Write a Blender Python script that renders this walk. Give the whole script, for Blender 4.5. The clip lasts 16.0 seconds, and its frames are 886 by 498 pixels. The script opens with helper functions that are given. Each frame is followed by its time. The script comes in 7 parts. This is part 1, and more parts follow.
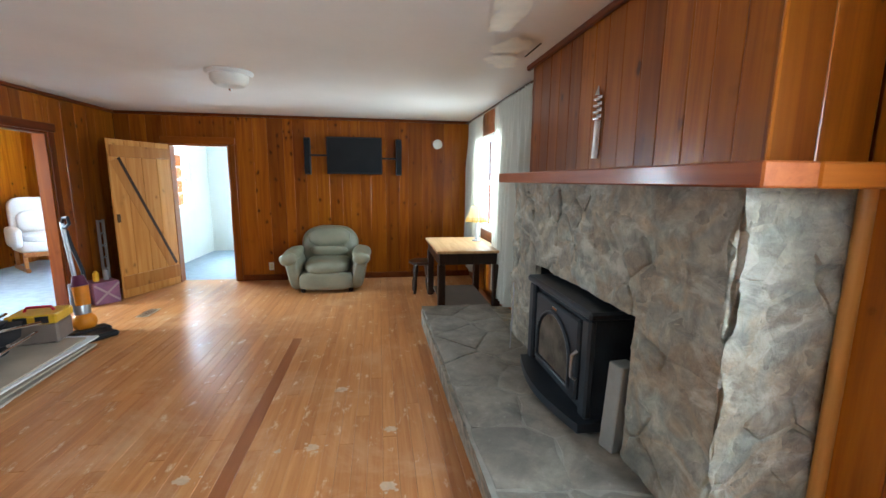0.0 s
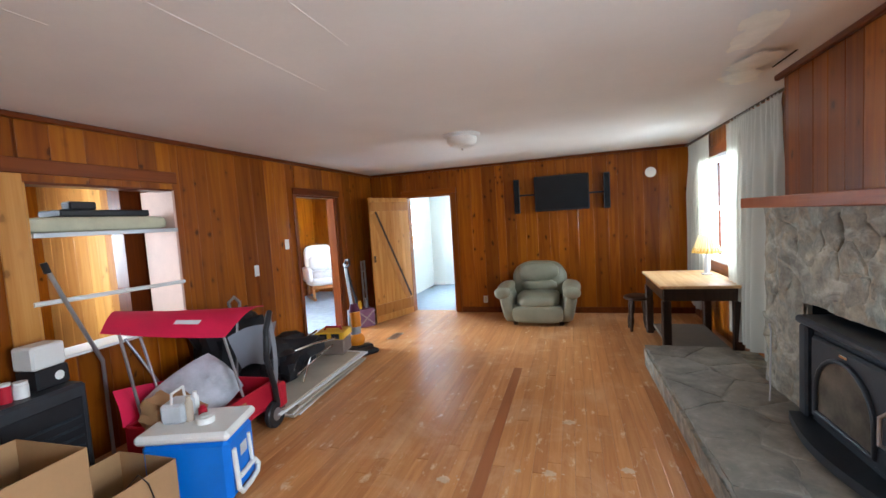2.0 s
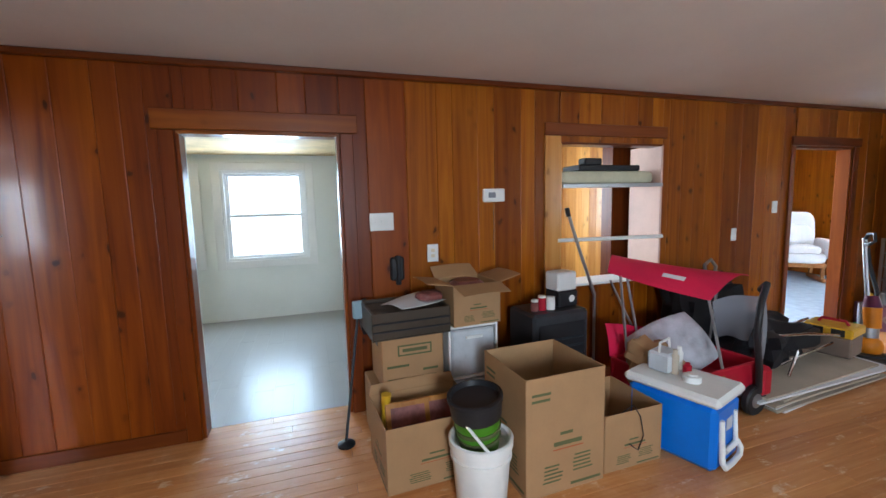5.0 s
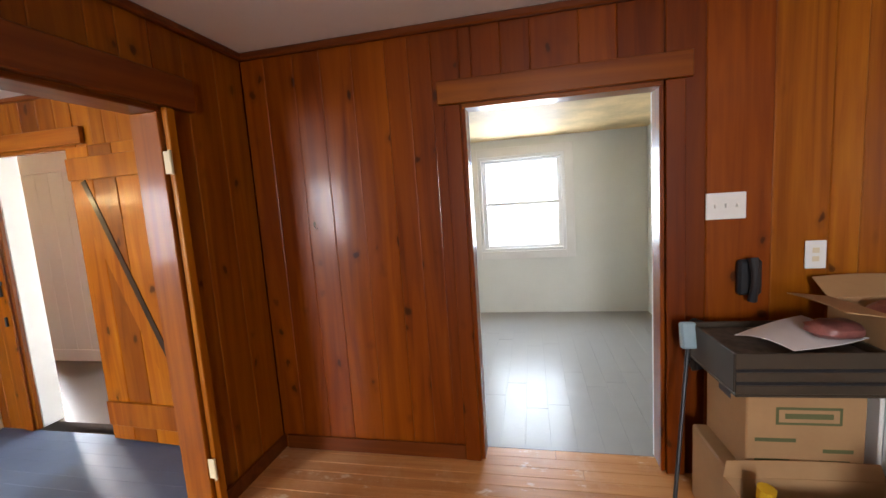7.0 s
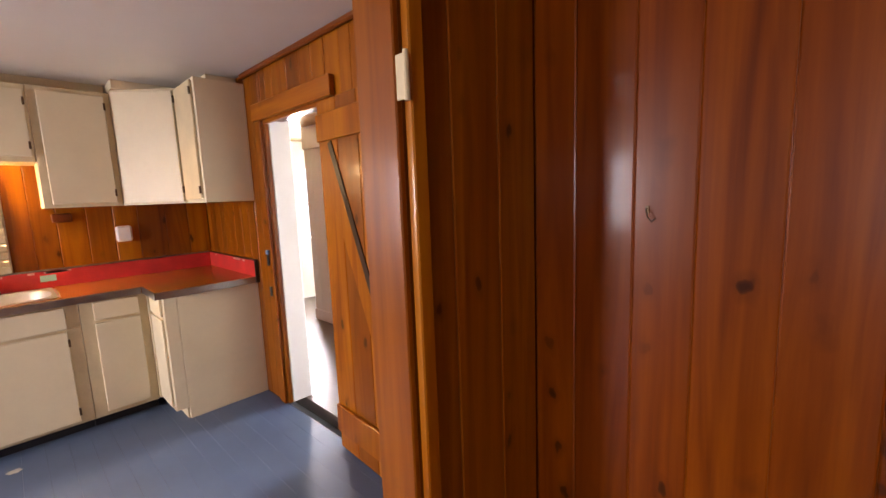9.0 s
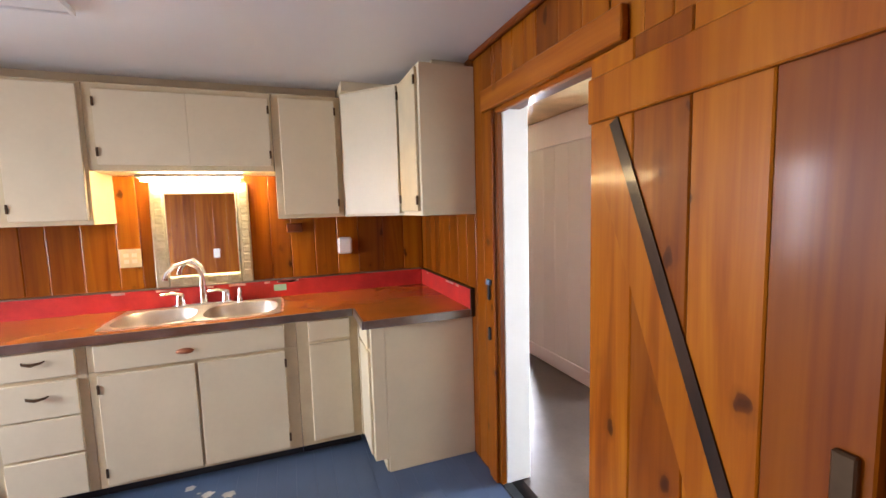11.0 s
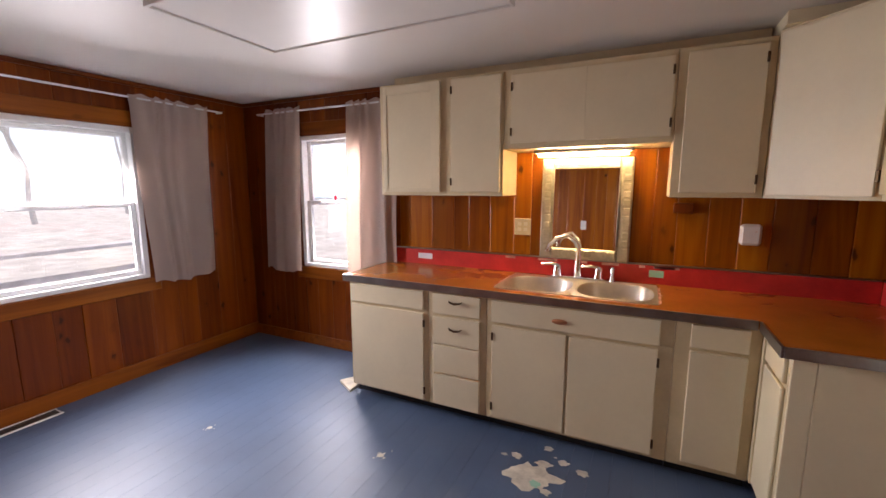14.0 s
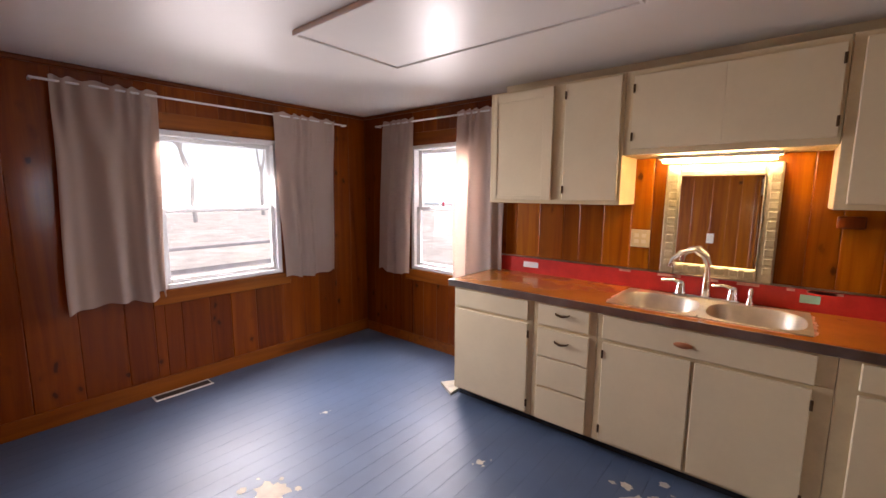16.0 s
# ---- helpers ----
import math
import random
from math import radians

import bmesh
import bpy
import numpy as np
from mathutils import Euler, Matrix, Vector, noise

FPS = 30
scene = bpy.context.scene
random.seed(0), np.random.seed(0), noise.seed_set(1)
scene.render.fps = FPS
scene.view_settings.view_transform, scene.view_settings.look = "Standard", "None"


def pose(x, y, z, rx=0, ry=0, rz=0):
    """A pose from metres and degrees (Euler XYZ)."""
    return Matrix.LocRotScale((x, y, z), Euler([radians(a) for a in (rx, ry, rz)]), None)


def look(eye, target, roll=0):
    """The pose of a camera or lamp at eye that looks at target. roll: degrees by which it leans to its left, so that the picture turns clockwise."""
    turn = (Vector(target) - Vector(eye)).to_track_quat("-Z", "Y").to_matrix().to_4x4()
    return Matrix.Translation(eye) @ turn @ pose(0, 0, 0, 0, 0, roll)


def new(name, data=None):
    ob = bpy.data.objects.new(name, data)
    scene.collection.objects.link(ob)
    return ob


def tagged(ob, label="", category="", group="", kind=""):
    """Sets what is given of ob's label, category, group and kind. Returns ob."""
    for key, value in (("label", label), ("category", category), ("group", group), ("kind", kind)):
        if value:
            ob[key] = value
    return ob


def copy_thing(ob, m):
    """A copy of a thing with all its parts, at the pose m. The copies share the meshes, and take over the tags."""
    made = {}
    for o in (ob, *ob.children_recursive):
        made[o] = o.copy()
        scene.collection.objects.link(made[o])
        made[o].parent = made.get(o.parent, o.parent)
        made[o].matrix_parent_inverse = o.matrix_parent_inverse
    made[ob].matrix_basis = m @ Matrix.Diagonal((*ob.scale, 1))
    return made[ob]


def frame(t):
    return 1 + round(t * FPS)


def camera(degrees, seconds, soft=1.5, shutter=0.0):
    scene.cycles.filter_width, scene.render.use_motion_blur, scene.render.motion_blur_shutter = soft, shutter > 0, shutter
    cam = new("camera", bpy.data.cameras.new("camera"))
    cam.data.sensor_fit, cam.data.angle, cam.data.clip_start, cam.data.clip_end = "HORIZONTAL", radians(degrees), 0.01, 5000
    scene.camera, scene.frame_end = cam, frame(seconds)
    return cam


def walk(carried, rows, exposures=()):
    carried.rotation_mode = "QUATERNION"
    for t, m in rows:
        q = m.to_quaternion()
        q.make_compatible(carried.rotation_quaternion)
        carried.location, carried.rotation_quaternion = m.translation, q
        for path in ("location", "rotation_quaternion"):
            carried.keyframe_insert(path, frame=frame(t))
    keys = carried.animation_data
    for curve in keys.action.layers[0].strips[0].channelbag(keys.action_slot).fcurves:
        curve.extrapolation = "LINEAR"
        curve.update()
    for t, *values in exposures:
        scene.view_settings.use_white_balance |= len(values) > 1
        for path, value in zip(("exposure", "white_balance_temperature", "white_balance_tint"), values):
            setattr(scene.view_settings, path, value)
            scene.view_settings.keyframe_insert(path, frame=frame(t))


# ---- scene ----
cam = camera(93.8, 16.0)
PATH = [
    (0, (0.153, 0.158, 1.503), (0.453, 2.108, 1.177), 0.6),
    (0.5, (0.123, 0.148, 1.519), (0.298, 2.134, 1.354), -0.9),
    (1, (0.083, 0.11, 1.539), (0.06, 2.105, 1.397), -2.2),
    (1.5, (0.03, 0.043, 1.545), (-0.277, 2.014, 1.409), -3.5),
    (2, (-0.059, -0.045, 1.545), (-0.657, 1.858, 1.406), -3.6),
    (2.5, (-0.136, -0.052, 1.544), (-1.033, 1.731, 1.416), -3.4),
    (3, (-0.22, -0.021, 1.548), (-1.444, 1.555, 1.418), -3.4),
    (3.5, (-0.29, -0.034, 1.53), (-1.84, 1.22, 1.372), -3.3),
    (4, (-0.365, -0.097, 1.528), (-2.124, 0.839, 1.363), -3.2),
    (6.3, (-0.809, -0.499, 1.496), (-2.797, -0.423, 1.289), -2.4),
    (6.5, (-0.932, -0.531, 1.496), (-2.922, -0.634, 1.323), -3.2),
    (7, (-1.175, -0.658, 1.498), (-3.115, -1.082, 1.258), -3.9),
    (7.5, (-1.403, -0.884, 1.483), (-3.315, -1.427, 1.258), -4.0),
    (8, (-1.696, -1.042, 1.47), (-3.444, -1.986, 1.236), -2.5),
    (8.5, (-1.962, -1.216, 1.477), (-3.446, -2.53, 1.213), -2.1),
    (9, (-2.105, -1.494, 1.475), (-3.542, -2.86, 1.209), -2.2),
    (9.5, (-2.261, -1.714, 1.45), (-3.405, -3.334, 1.194), -2.9),
    (9.7, (-2.323, -1.802, 1.462), (-3.255, -3.557, 1.228), -3.1),
    (11.8, (-2.373, -2.692, 1.511), (-2.82, -4.63, 1.308), -0.2),
    (12, (-2.349, -2.743, 1.504), (-2.623, -4.71, 1.27), 0.1),
    (12.5, (-2.3, -2.777, 1.51), (-2.203, -4.758, 1.248), -0.8),
    (13, (-2.231, -2.757, 1.527), (-1.819, -4.696, 1.26), -1.1),
    (13.5, (-2.196, -2.686, 1.528), (-1.486, -4.534, 1.245), -0.2),
    (14, (-2.189, -2.635, 1.535), (-1.323, -4.413, 1.239), -0.1),
    (14.5, (-2.182, -2.637, 1.535), (-1.336, -4.423, 1.228), -0.7),
    (15, (-2.175, -2.641, 1.534), (-1.302, -4.403, 1.172), -0.8),
    (15.5, (-2.155, -2.614, 1.538), (-1.083, -4.272, 1.219), -1.0),
    (16, (-2.143, -2.608, 1.543), (-0.878, -4.134, 1.276), 0.3),
]
EXPOSURES = [(0, 2.0, 5700, 0), (0.8, 1.9, 5650, 0), (1.5, 1.9, 5900, 6), (2.5, 1.95, 5850, 7), (4, 1.6, 5600, 5), (6.5, 1.75, 6700, 13), (7, 1.8, 7000, 17), (7.5, 1.7, 7200, 25), (8, 1.45, 7300, 28), (8.5, 1.2, 7500, 32), (9, 1.6, 7400, 28), (9.5, 1.85, 7000, 22), (9.7, 1.9, 6800, 21), (11.8, 1.3, 6400, 19), (12.5, 0.95, 6400, 19), (13.2, 0.8, 7100, 26), (14, 0.7, 7200, 26), (16, 0.75, 7500, 28)]
walk(cam, [(t, look(eye, target, roll)) for t, eye, target, roll in PATH], EXPOSURES)

# ---- light ----
world = bpy.data.worlds.new("overcast_sky")
scene.world = world
world.use_nodes = True
wn = world.node_tree.nodes
sky = wn.new("ShaderNodeTexSky")
sky.sky_type = "NISHITA"
sky.sun_disc = False
sky.sun_elevation, sky.sun_rotation = radians(72), radians(180)
sky.air_density, sky.dust_density = 1.0, 4.0
wn["Background"].inputs["Strength"].default_value = 0.10
world.node_tree.links.new(sky.outputs["Color"], wn["Background"].inputs["Color"])

sun_data = bpy.data.lights.new("sun", "SUN")
sun_data.energy, sun_data.angle, sun_data.color = 1.3, radians(12), (1.0, 0.96, 0.9)
sun = new("sun", sun_data)
sun.matrix_world = look((0, -12, 37), (0, 0, 0))


def window_light(name, eye, target, w, h, watts, color=(0.86, 0.93, 1.0), spread=150):
    """Sky light that comes in through one opening."""
    data = bpy.data.lights.new(name, "AREA")
    data.shape, data.size, data.size_y, data.energy, data.color = "RECTANGLE", w, h, watts, color
    ob = new(name, data)
    data.spread = radians(spread)
    ob.matrix_world = look(eye, target)
    return ob


# living room: the curtained window, and the window south of the chimney
window_light("sky_light_living", (1.74, 5.25, 1.50), (0.0, 5.25, 0.75), 1.3, 1.2, 17)
window_light("sky_light_entry", (1.93, -0.24, 1.48), (0.1, 0.9, 0.9), 0.80, 1.1, 36)
# kitchen windows
window_light("sky_light_kitchen_east", (1.62, -4.11, 1.40), (-1.6, -3.9, -0.1), 0.9, 1.1, 44, spread=125)
window_light("sky_light_kitchen_south", (0.37, -5.78, 1.39), (-0.75, -4.4, 0.5), 0.5, 1.1, 36)
# rooms beyond the doors
window_light("sky_light_porch", (-3.44, 7.95, 1.47), (-1.5, 7.95, 1.2), 1.1, 1.0, 62)
window_light("sky_light_white_room", (-6.55, -0.77, 1.38), (-4.0, -0.77, 1.0), 0.90, 1.05, 14, (0.68, 0.85, 1.0))
window_light("sky_light_white_room_side", (-6.55, -2.03, 1.38), (-4.0, -1.8, 1.0), 0.75, 1.05, 10, (0.76, 0.89, 1.0))
window_light("sky_light_hall_side", (-6.55, -3.72, 1.38), (-4.0, -3.85, 0.3), 0.75, 1.05, 58, (0.76, 0.89, 1.0))
window_light("sky_light_bedroom", (-6.15, 4.6, 1.45), (-4.0, 4.6, 1.0), 1.1, 1.0, 85)
# Added lamp at an unseen opening, to brighten the closet wall.
window_light("added_closet_light", (-6.15, 1.75, 1.45), (-4.0, 2.4, 1.2), 0.9, 1.0, 32)
window_light("sky_light_back_hall", (-5.4, -7.35, 1.4), (-5.0, -5.0, 1.0), 0.65, 1.0, 105)


# ---- materials ----
def mat(name, color=(0.5, 0.5, 0.5), rough=0.5, metal=0.0, coat=0.0):
    m = bpy.data.materials.new(name)
    m.use_nodes = True
    b = m.node_tree.nodes["Principled BSDF"]
    b.inputs["Base Color"].default_value = (*color, 1)
    b.inputs["Roughness"].default_value = rough
    b.inputs["Metallic"].default_value = metal
    b.inputs["Specular IOR Level"].default_value = 0.28
    b.inputs["Coat Weight"].default_value = coat
    b.inputs["Coat Roughness"].default_value = 0.2
    return m


class Nodes:
    """Short hand for building one material's node tree."""

    def __init__(self, m):
        self.m, self.t = m, m.node_tree
        self.b = self.t.nodes["Principled BSDF"]

    def add(self, kind, **inputs):
        n = self.t.nodes.new(kind)
        for k, v in inputs.items():
            self.put(n, k.replace("_", " "), v)
        return n

    def put(self, n, key, v):
        sock = n.inputs[int(key)] if key.isdigit() else n.inputs[key]
        if isinstance(v, bpy.types.NodeSocket):
            self.t.links.new(v, sock)
        else:
            sock.default_value = v

    def coords(self, scale=(1, 1, 1), shift=True, kind="Object"):
        """Object coordinates in metres, stretched by scale, moved about by each object's own random number."""
        c = self.t.nodes.new("ShaderNodeTexCoord").outputs[kind]
        mp = self.add("ShaderNodeMapping", Vector=c, Scale=scale)
        if shift:
            r = self.t.nodes.new("ShaderNodeObjectInfo").outputs["Random"]
            mul = self.t.nodes.new("ShaderNodeVectorMath")
            mul.operation = "MULTIPLY"
            mul.inputs[1].default_value = (37.0, 23.0, 51.0)
            comb = self.add("ShaderNodeCombineXYZ", X=r, Y=r, Z=r)
            self.t.links.new(comb.outputs[0], mul.inputs[0])
            self.t.links.new(mul.outputs[0], mp.inputs["Location"])
        return mp.outputs[0]

    def noise(self, vec, scale, detail=3.0, rough=0.55, distort=0.0):
        n = self.add("ShaderNodeTexNoise", Vector=vec, Scale=scale, Detail=detail, Roughness=rough, Distortion=distort)
        return n.outputs["Fac"]

    def ramp(self, fac, *stops):
        n = self.add("ShaderNodeValToRGB", Fac=fac)
        e = n.color_ramp.elements
        while len(e) < len(stops):
            e.new(0.5)
        for el, (p, c) in zip(e, stops):
            el.position = p
            el.color = (*c, 1) if len(c) == 3 else c
        return n.outputs["Color"]

    def mix(self, fac, a, b, mode="MIX"):
        n = self.t.nodes.new("ShaderNodeMixRGB")
        n.blend_type = mode
        for k, v in ((0, fac), (1, a), (2, b)):
            if isinstance(v, bpy.types.NodeSocket):
                self.t.links.new(v, n.inputs[k])
            elif k == 0:
                n.inputs[0].default_value = v
            else:
                n.inputs[k].default_value = (*v, 1)
        return n.outputs[0]

    def rand(self):
        return self.t.nodes.new("ShaderNodeObjectInfo").outputs["Random"]

    def island(self):
        return self.t.nodes.new("ShaderNodeNewGeometry").outputs["Random Per Island"]

    def color(self, c):
        self.put(self.b, "Base Color", c)

    def rough(self, r):
        self.put(self.b, "Roughness", r)

    def span(self, fac, lo, hi):
        n = self.add("ShaderNodeMapRange", Value=fac)
        n.inputs["To Min"].default_value, n.inputs["To Max"].default_value = lo, hi
        return n.outputs[0]

    def bump(self, h, strength=0.2, dist=0.01):
        n = self.add("ShaderNodeBump", Height=h, Strength=strength, Distance=dist)
        self.put(self.b, "Normal", n.outputs[0])


def wood(name, dark, mid, light, axis=2, rough=(0.28, 0.42), knots=0.6, coat=0.22, vary=0.75):
    """Varnished knotty wood with its grain along one axis: broad soft figure, fine pores, ringed knots."""
    m = mat(name, mid, 0.3, coat=coat)
    m.node_tree.nodes["Principled BSDF"].inputs["Coat Roughness"].default_value = 0.13
    m.node_tree.nodes["Principled BSDF"].inputs["Specular IOR Level"].default_value = 0.2
    n = Nodes(m)
    s = [13.0, 13.0, 13.0]
    s[axis] = 0.75
    grain = n.noise(n.coords(s), 0.8, 4, 0.5, 1.6)
    p = [60.0, 60.0, 60.0]
    p[axis] = 2.0
    fine = n.noise(n.coords(p), 1.6, 3, 0.6)
    base = n.ramp(grain, (0.22, dark), (0.45, mid), (0.78, light))
    base = n.mix(0.10, base, n.ramp(fine, (0.35, dark), (0.65, light)))
    tone = n.ramp(n.rand(), (0.0, tuple(c * vary for c in (0.86, 0.74, 0.66))), (0.35, (0.80, 0.73, 0.66)), (0.7, (0.98, 0.95, 0.9)), (1.0, (1.2, 1.24, 1.2)))
    base = n.mix(1.0, base, tone, "MULTIPLY")
    blotch = n.noise(n.coords((1.2, 1.2, 0.8)), 1.6, 3)
    base = n.mix(n.span(blotch, 0.0, 0.32), base, dark)
    if knots:
        ks = [8.5, 8.5, 8.5]
        ks[axis] = 5.6
        kv = n.coords(ks)
        warp = n.add("ShaderNodeTexNoise", Vector=kv, Scale=2.2, Detail=2.0)
        push = n.t.nodes.new("ShaderNodeVectorMath")
        push.operation = "MULTIPLY_ADD"
        push.inputs[1].default_value = (0.40, 0.40, 0.40)
        n.t.links.new(warp.outputs["Color"], push.inputs[0])
        n.t.links.new(kv, push.inputs[2])
        wob = n.add("ShaderNodeTexVoronoi", Vector=push.outputs[0], Scale=1.0, Randomness=1.0)
        ring = n.ramp(wob.outputs["Distance"], (0.06, (1, 1, 1)), (0.12, (0.8, 0.8, 0.8)), (0.15, (0.28, 0.28, 0.28)), (0.30, (0, 0, 0)))
        pick = n.ramp(wob.outputs["Color"], (0.47, (0, 0, 0)), (0.55, (1, 1, 1)))
        k = n.mix(1.0, ring, pick, "MULTIPLY")
        base = n.mix(n.mix(1.0, k, (knots, knots, knots), "MULTIPLY"), base, tuple(0.30 * c for c in dark))
    n.color(base)
    n.rough(n.span(n.noise(n.coords((3, 3, 3)), 2.5, 3), *rough))
    n.bump(grain, 0.05, 0.004)
    return m


def plain(name, color, rough=0.5, metal=0.0, scale=6.0, spread=0.14, bump=0.05, fine=60.0, coat=0.0):
    """A painted, moulded or cast surface, uneven at two scales."""
    m = mat(name, color, rough, metal, coat)
    n = Nodes(m)
    v = n.coords()
    a = n.noise(v, scale, 4)
    f = n.noise(v, fine, 2)
    lo = tuple(c * (1 - spread) for c in color)
    hi = tuple(min(1, c * (1 + spread)) for c in color)
    c = n.ramp(a, (0.3, lo), (0.7, hi))
    c = n.mix(0.12, c, n.ramp(f, (0.35, lo), (0.65, hi)))
    n.color(c)
    n.rough(n.span(a, max(0.03, rough - 0.1), min(1, rough + 0.1)))
    if bump:
        n.bump(f, bump, 0.004)
    return m


PINE = wood("knotty_pine", (0.150, 0.027, 0.0008), (0.285, 0.078, 0.0018), (0.42, 0.148, 0.005), 2, rough=(0.30, 0.42), knots=0.92, vary=0.62, coat=0.13)
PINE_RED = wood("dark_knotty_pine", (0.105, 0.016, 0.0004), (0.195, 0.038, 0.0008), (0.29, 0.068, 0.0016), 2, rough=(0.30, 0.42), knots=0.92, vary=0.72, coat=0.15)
PINE_X = wood("knotty_pine_level", (0.14, 0.030, 0.003), (0.28, 0.074, 0.005), (0.41, 0.132, 0.010), 0, knots=0.35)
PINE_Y = wood("knotty_pine_along", (0.14, 0.030, 0.003), (0.28, 0.074, 0.005), (0.41, 0.132, 0.010), 1, knots=0.35)
PINE_PALE = wood("pale_pine", (0.36, 0.14, 0.026), (0.52, 0.24, 0.058), (0.66, 0.36, 0.11), 2)
TRIM = wood("dark_pine_trim", (0.075, 0.014, 0.003), (0.15, 0.034, 0.005), (0.23, 0.060, 0.009), 2, knots=0.2)
TRIM_Y = wood("dark_pine_trim_along", (0.075, 0.014, 0.003), (0.15, 0.034, 0.005), (0.23, 0.060, 0.009), 1, knots=0.2)
TRIM_X = wood("dark_pine_trim_level", (0.075, 0.014, 0.003), (0.15, 0.034, 0.005), (0.23, 0.060, 0.009), 0, knots=0.2)
MANTEL = wood("red_mantel_wood", (0.13, 0.027, 0.006), (0.25, 0.060, 0.013), (0.36, 0.10, 0.022), 1, rough=(0.3, 0.5), knots=0.1)
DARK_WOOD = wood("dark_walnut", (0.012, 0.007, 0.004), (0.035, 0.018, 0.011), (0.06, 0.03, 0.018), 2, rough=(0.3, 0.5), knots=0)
TABLE_TOP = wood("worn_pale_table_top", (0.34, 0.17, 0.07), (0.52, 0.30, 0.14), (0.66, 0.44, 0.24), 1, rough=(0.3, 0.5), knots=0.1)
BED_WOOD = wood("honey_bed_wood", (0.30, 0.12, 0.04), (0.48, 0.22, 0.08), (0.6, 0.32, 0.14), 1, knots=0.1)


def floor_wood():
    m = mat("worn_fir_floor", (0.4, 0.17, 0.06), 0.3, coat=0.25)
    n = Nodes(m)
    v = n.coords((30, 1.6, 30))
    grain = n.noise(v, 1.0, 5, 0.6, 0.4)
    c = n.ramp(grain, (0.25, (0.46, 0.18, 0.052)), (0.52, (0.58, 0.26, 0.086)), (0.78, (0.66, 0.34, 0.135)))
    c = n.mix(1.0, c, n.ramp(n.rand(), (0, (0.80, 0.74, 0.70)), (0.5, (0.93, 0.90, 0.88)), (1, (1, 1, 1))), "MULTIPLY")
    flat = n.coords((1, 1, 1), shift=False)
    wear = n.noise(flat, 1.3, 6, 0.68, 0.5)
    c = n.mix(n.ramp(wear, (0.52, (0, 0, 0)), (0.68, (0.6, 0.6, 0.6))), c, (0.68, 0.42, 0.24))
    scuff = n.noise(n.coords((5, 2.2, 5), shift=False), 2.2, 6, 0.7)
    c = n.mix(n.ramp(scuff, (0.59, (0, 0, 0)), (0.66, (0.75, 0.75, 0.75))), c, (0.74, 0.55, 0.38))
    stain = n.noise(flat, 0.9, 3, 0.5)
    c = n.mix(n.ramp(stain, (0.55, (0, 0, 0)), (0.8, (0.35, 0.35, 0.35))), c, (0.22, 0.07, 0.025))
    n.color(c)
    n.rough(n.span(wear, 0.28, 0.52))
    n.bump(grain, 0.1, 0.003)
    return m


FLOOR_WOOD = floor_wood()
FLOOR_STAIN = wood("dark_stained_floor_board", (0.27, 0.095, 0.036), (0.39, 0.145, 0.055), (0.50, 0.205, 0.08), 1, knots=0)


def blue_floor():
    m = mat("worn_blue_floor_paint", (0.055, 0.10, 0.20), 0.25, coat=0.3)
    m.node_tree.nodes["Principled BSDF"].inputs["Coat Roughness"].default_value = 0.42
    n = Nodes(m)
    flat = n.coords((1, 1, 1), shift=False)
    big = n.noise(flat, 1.8, 4)
    c = n.ramp(big, (0.3, (0.048, 0.080, 0.145)), (0.7, (0.068, 0.112, 0.195)))
    gray = n.noise(n.coords((1, 1, 1), shift=False), 0.55, 2)
    c = n.mix(n.ramp(gray, (0.45, (0, 0, 0)), (0.7, (0.35, 0.35, 0.35))), c, (0.16, 0.19, 0.24))
    chip = n.noise(flat, 9.0, 6, 0.62, 0.3)
    c = n.mix(n.ramp(chip, (0.735, (0, 0, 0)), (0.75, (1, 1, 1))), c, (0.50, 0.46, 0.37))
    n.color(c)
    n.b.inputs["Specular IOR Level"].default_value = 0.5
    n.rough(n.span(n.noise(flat, 5.0, 4), 0.44, 0.58))
    n.bump(n.noise(flat, 14, 3), 0.06, 0.004)
    return m


BLUE_FLOOR = blue_floor()
BARE_FLOOR = plain("bare_subfloor_patch", (0.56, 0.51, 0.42), 0.6, scale=14, spread=0.25)
GREEN_SPOT = plain("old_green_paint", (0.30, 0.55, 0.42), 0.5)
CEILING = plain("old_white_ceiling_paint", (0.80, 0.79, 0.75), 0.62, scale=1.2, spread=0.05, bump=0.08, fine=30)
# Yellowed peeling paint, its colour raised for the window light on the flaps.
CEILING_SPOT = plain("yellowed_lit_ceiling_patch", (0.88, 0.85, 0.74), 0.4, scale=9, spread=0.08)
CEILING_K = plain("semi_gloss_ceiling_paint", (0.68, 0.665, 0.63), 0.46, scale=0.8, spread=0.04, bump=0.02, fine=8)
PANEL_K = plain("ceiling_panel_paint", (0.68, 0.67, 0.635), 0.42, scale=1.0, spread=0.04, bump=0.02, fine=8)
STAINED_CEILING = plain("water_stained_ceiling", (0.72, 0.52, 0.27), 0.6, scale=2.2, spread=0.35)
WHITE = plain("white_paint", (0.78, 0.78, 0.76), 0.4, scale=2.5, spread=0.05)
WHITE_WALL = plain("white_painted_boards", (0.75, 0.77, 0.73), 0.5, scale=1.5, spread=0.05)
VINYL = plain("white_vinyl_window", (0.80, 0.82, 0.83), 0.35, spread=0.03)
CREAM = plain("cream_cabinet_paint", (0.66, 0.575, 0.40), 0.38, scale=2.0, spread=0.07, bump=0.04, fine=40)
# Cabinet cream made darker and yellower: the frames' shade is put into the colour.
CREAM_EDGE = plain("shade_toned_cream", (0.59, 0.49, 0.31), 0.45, scale=5.0, spread=0.12)
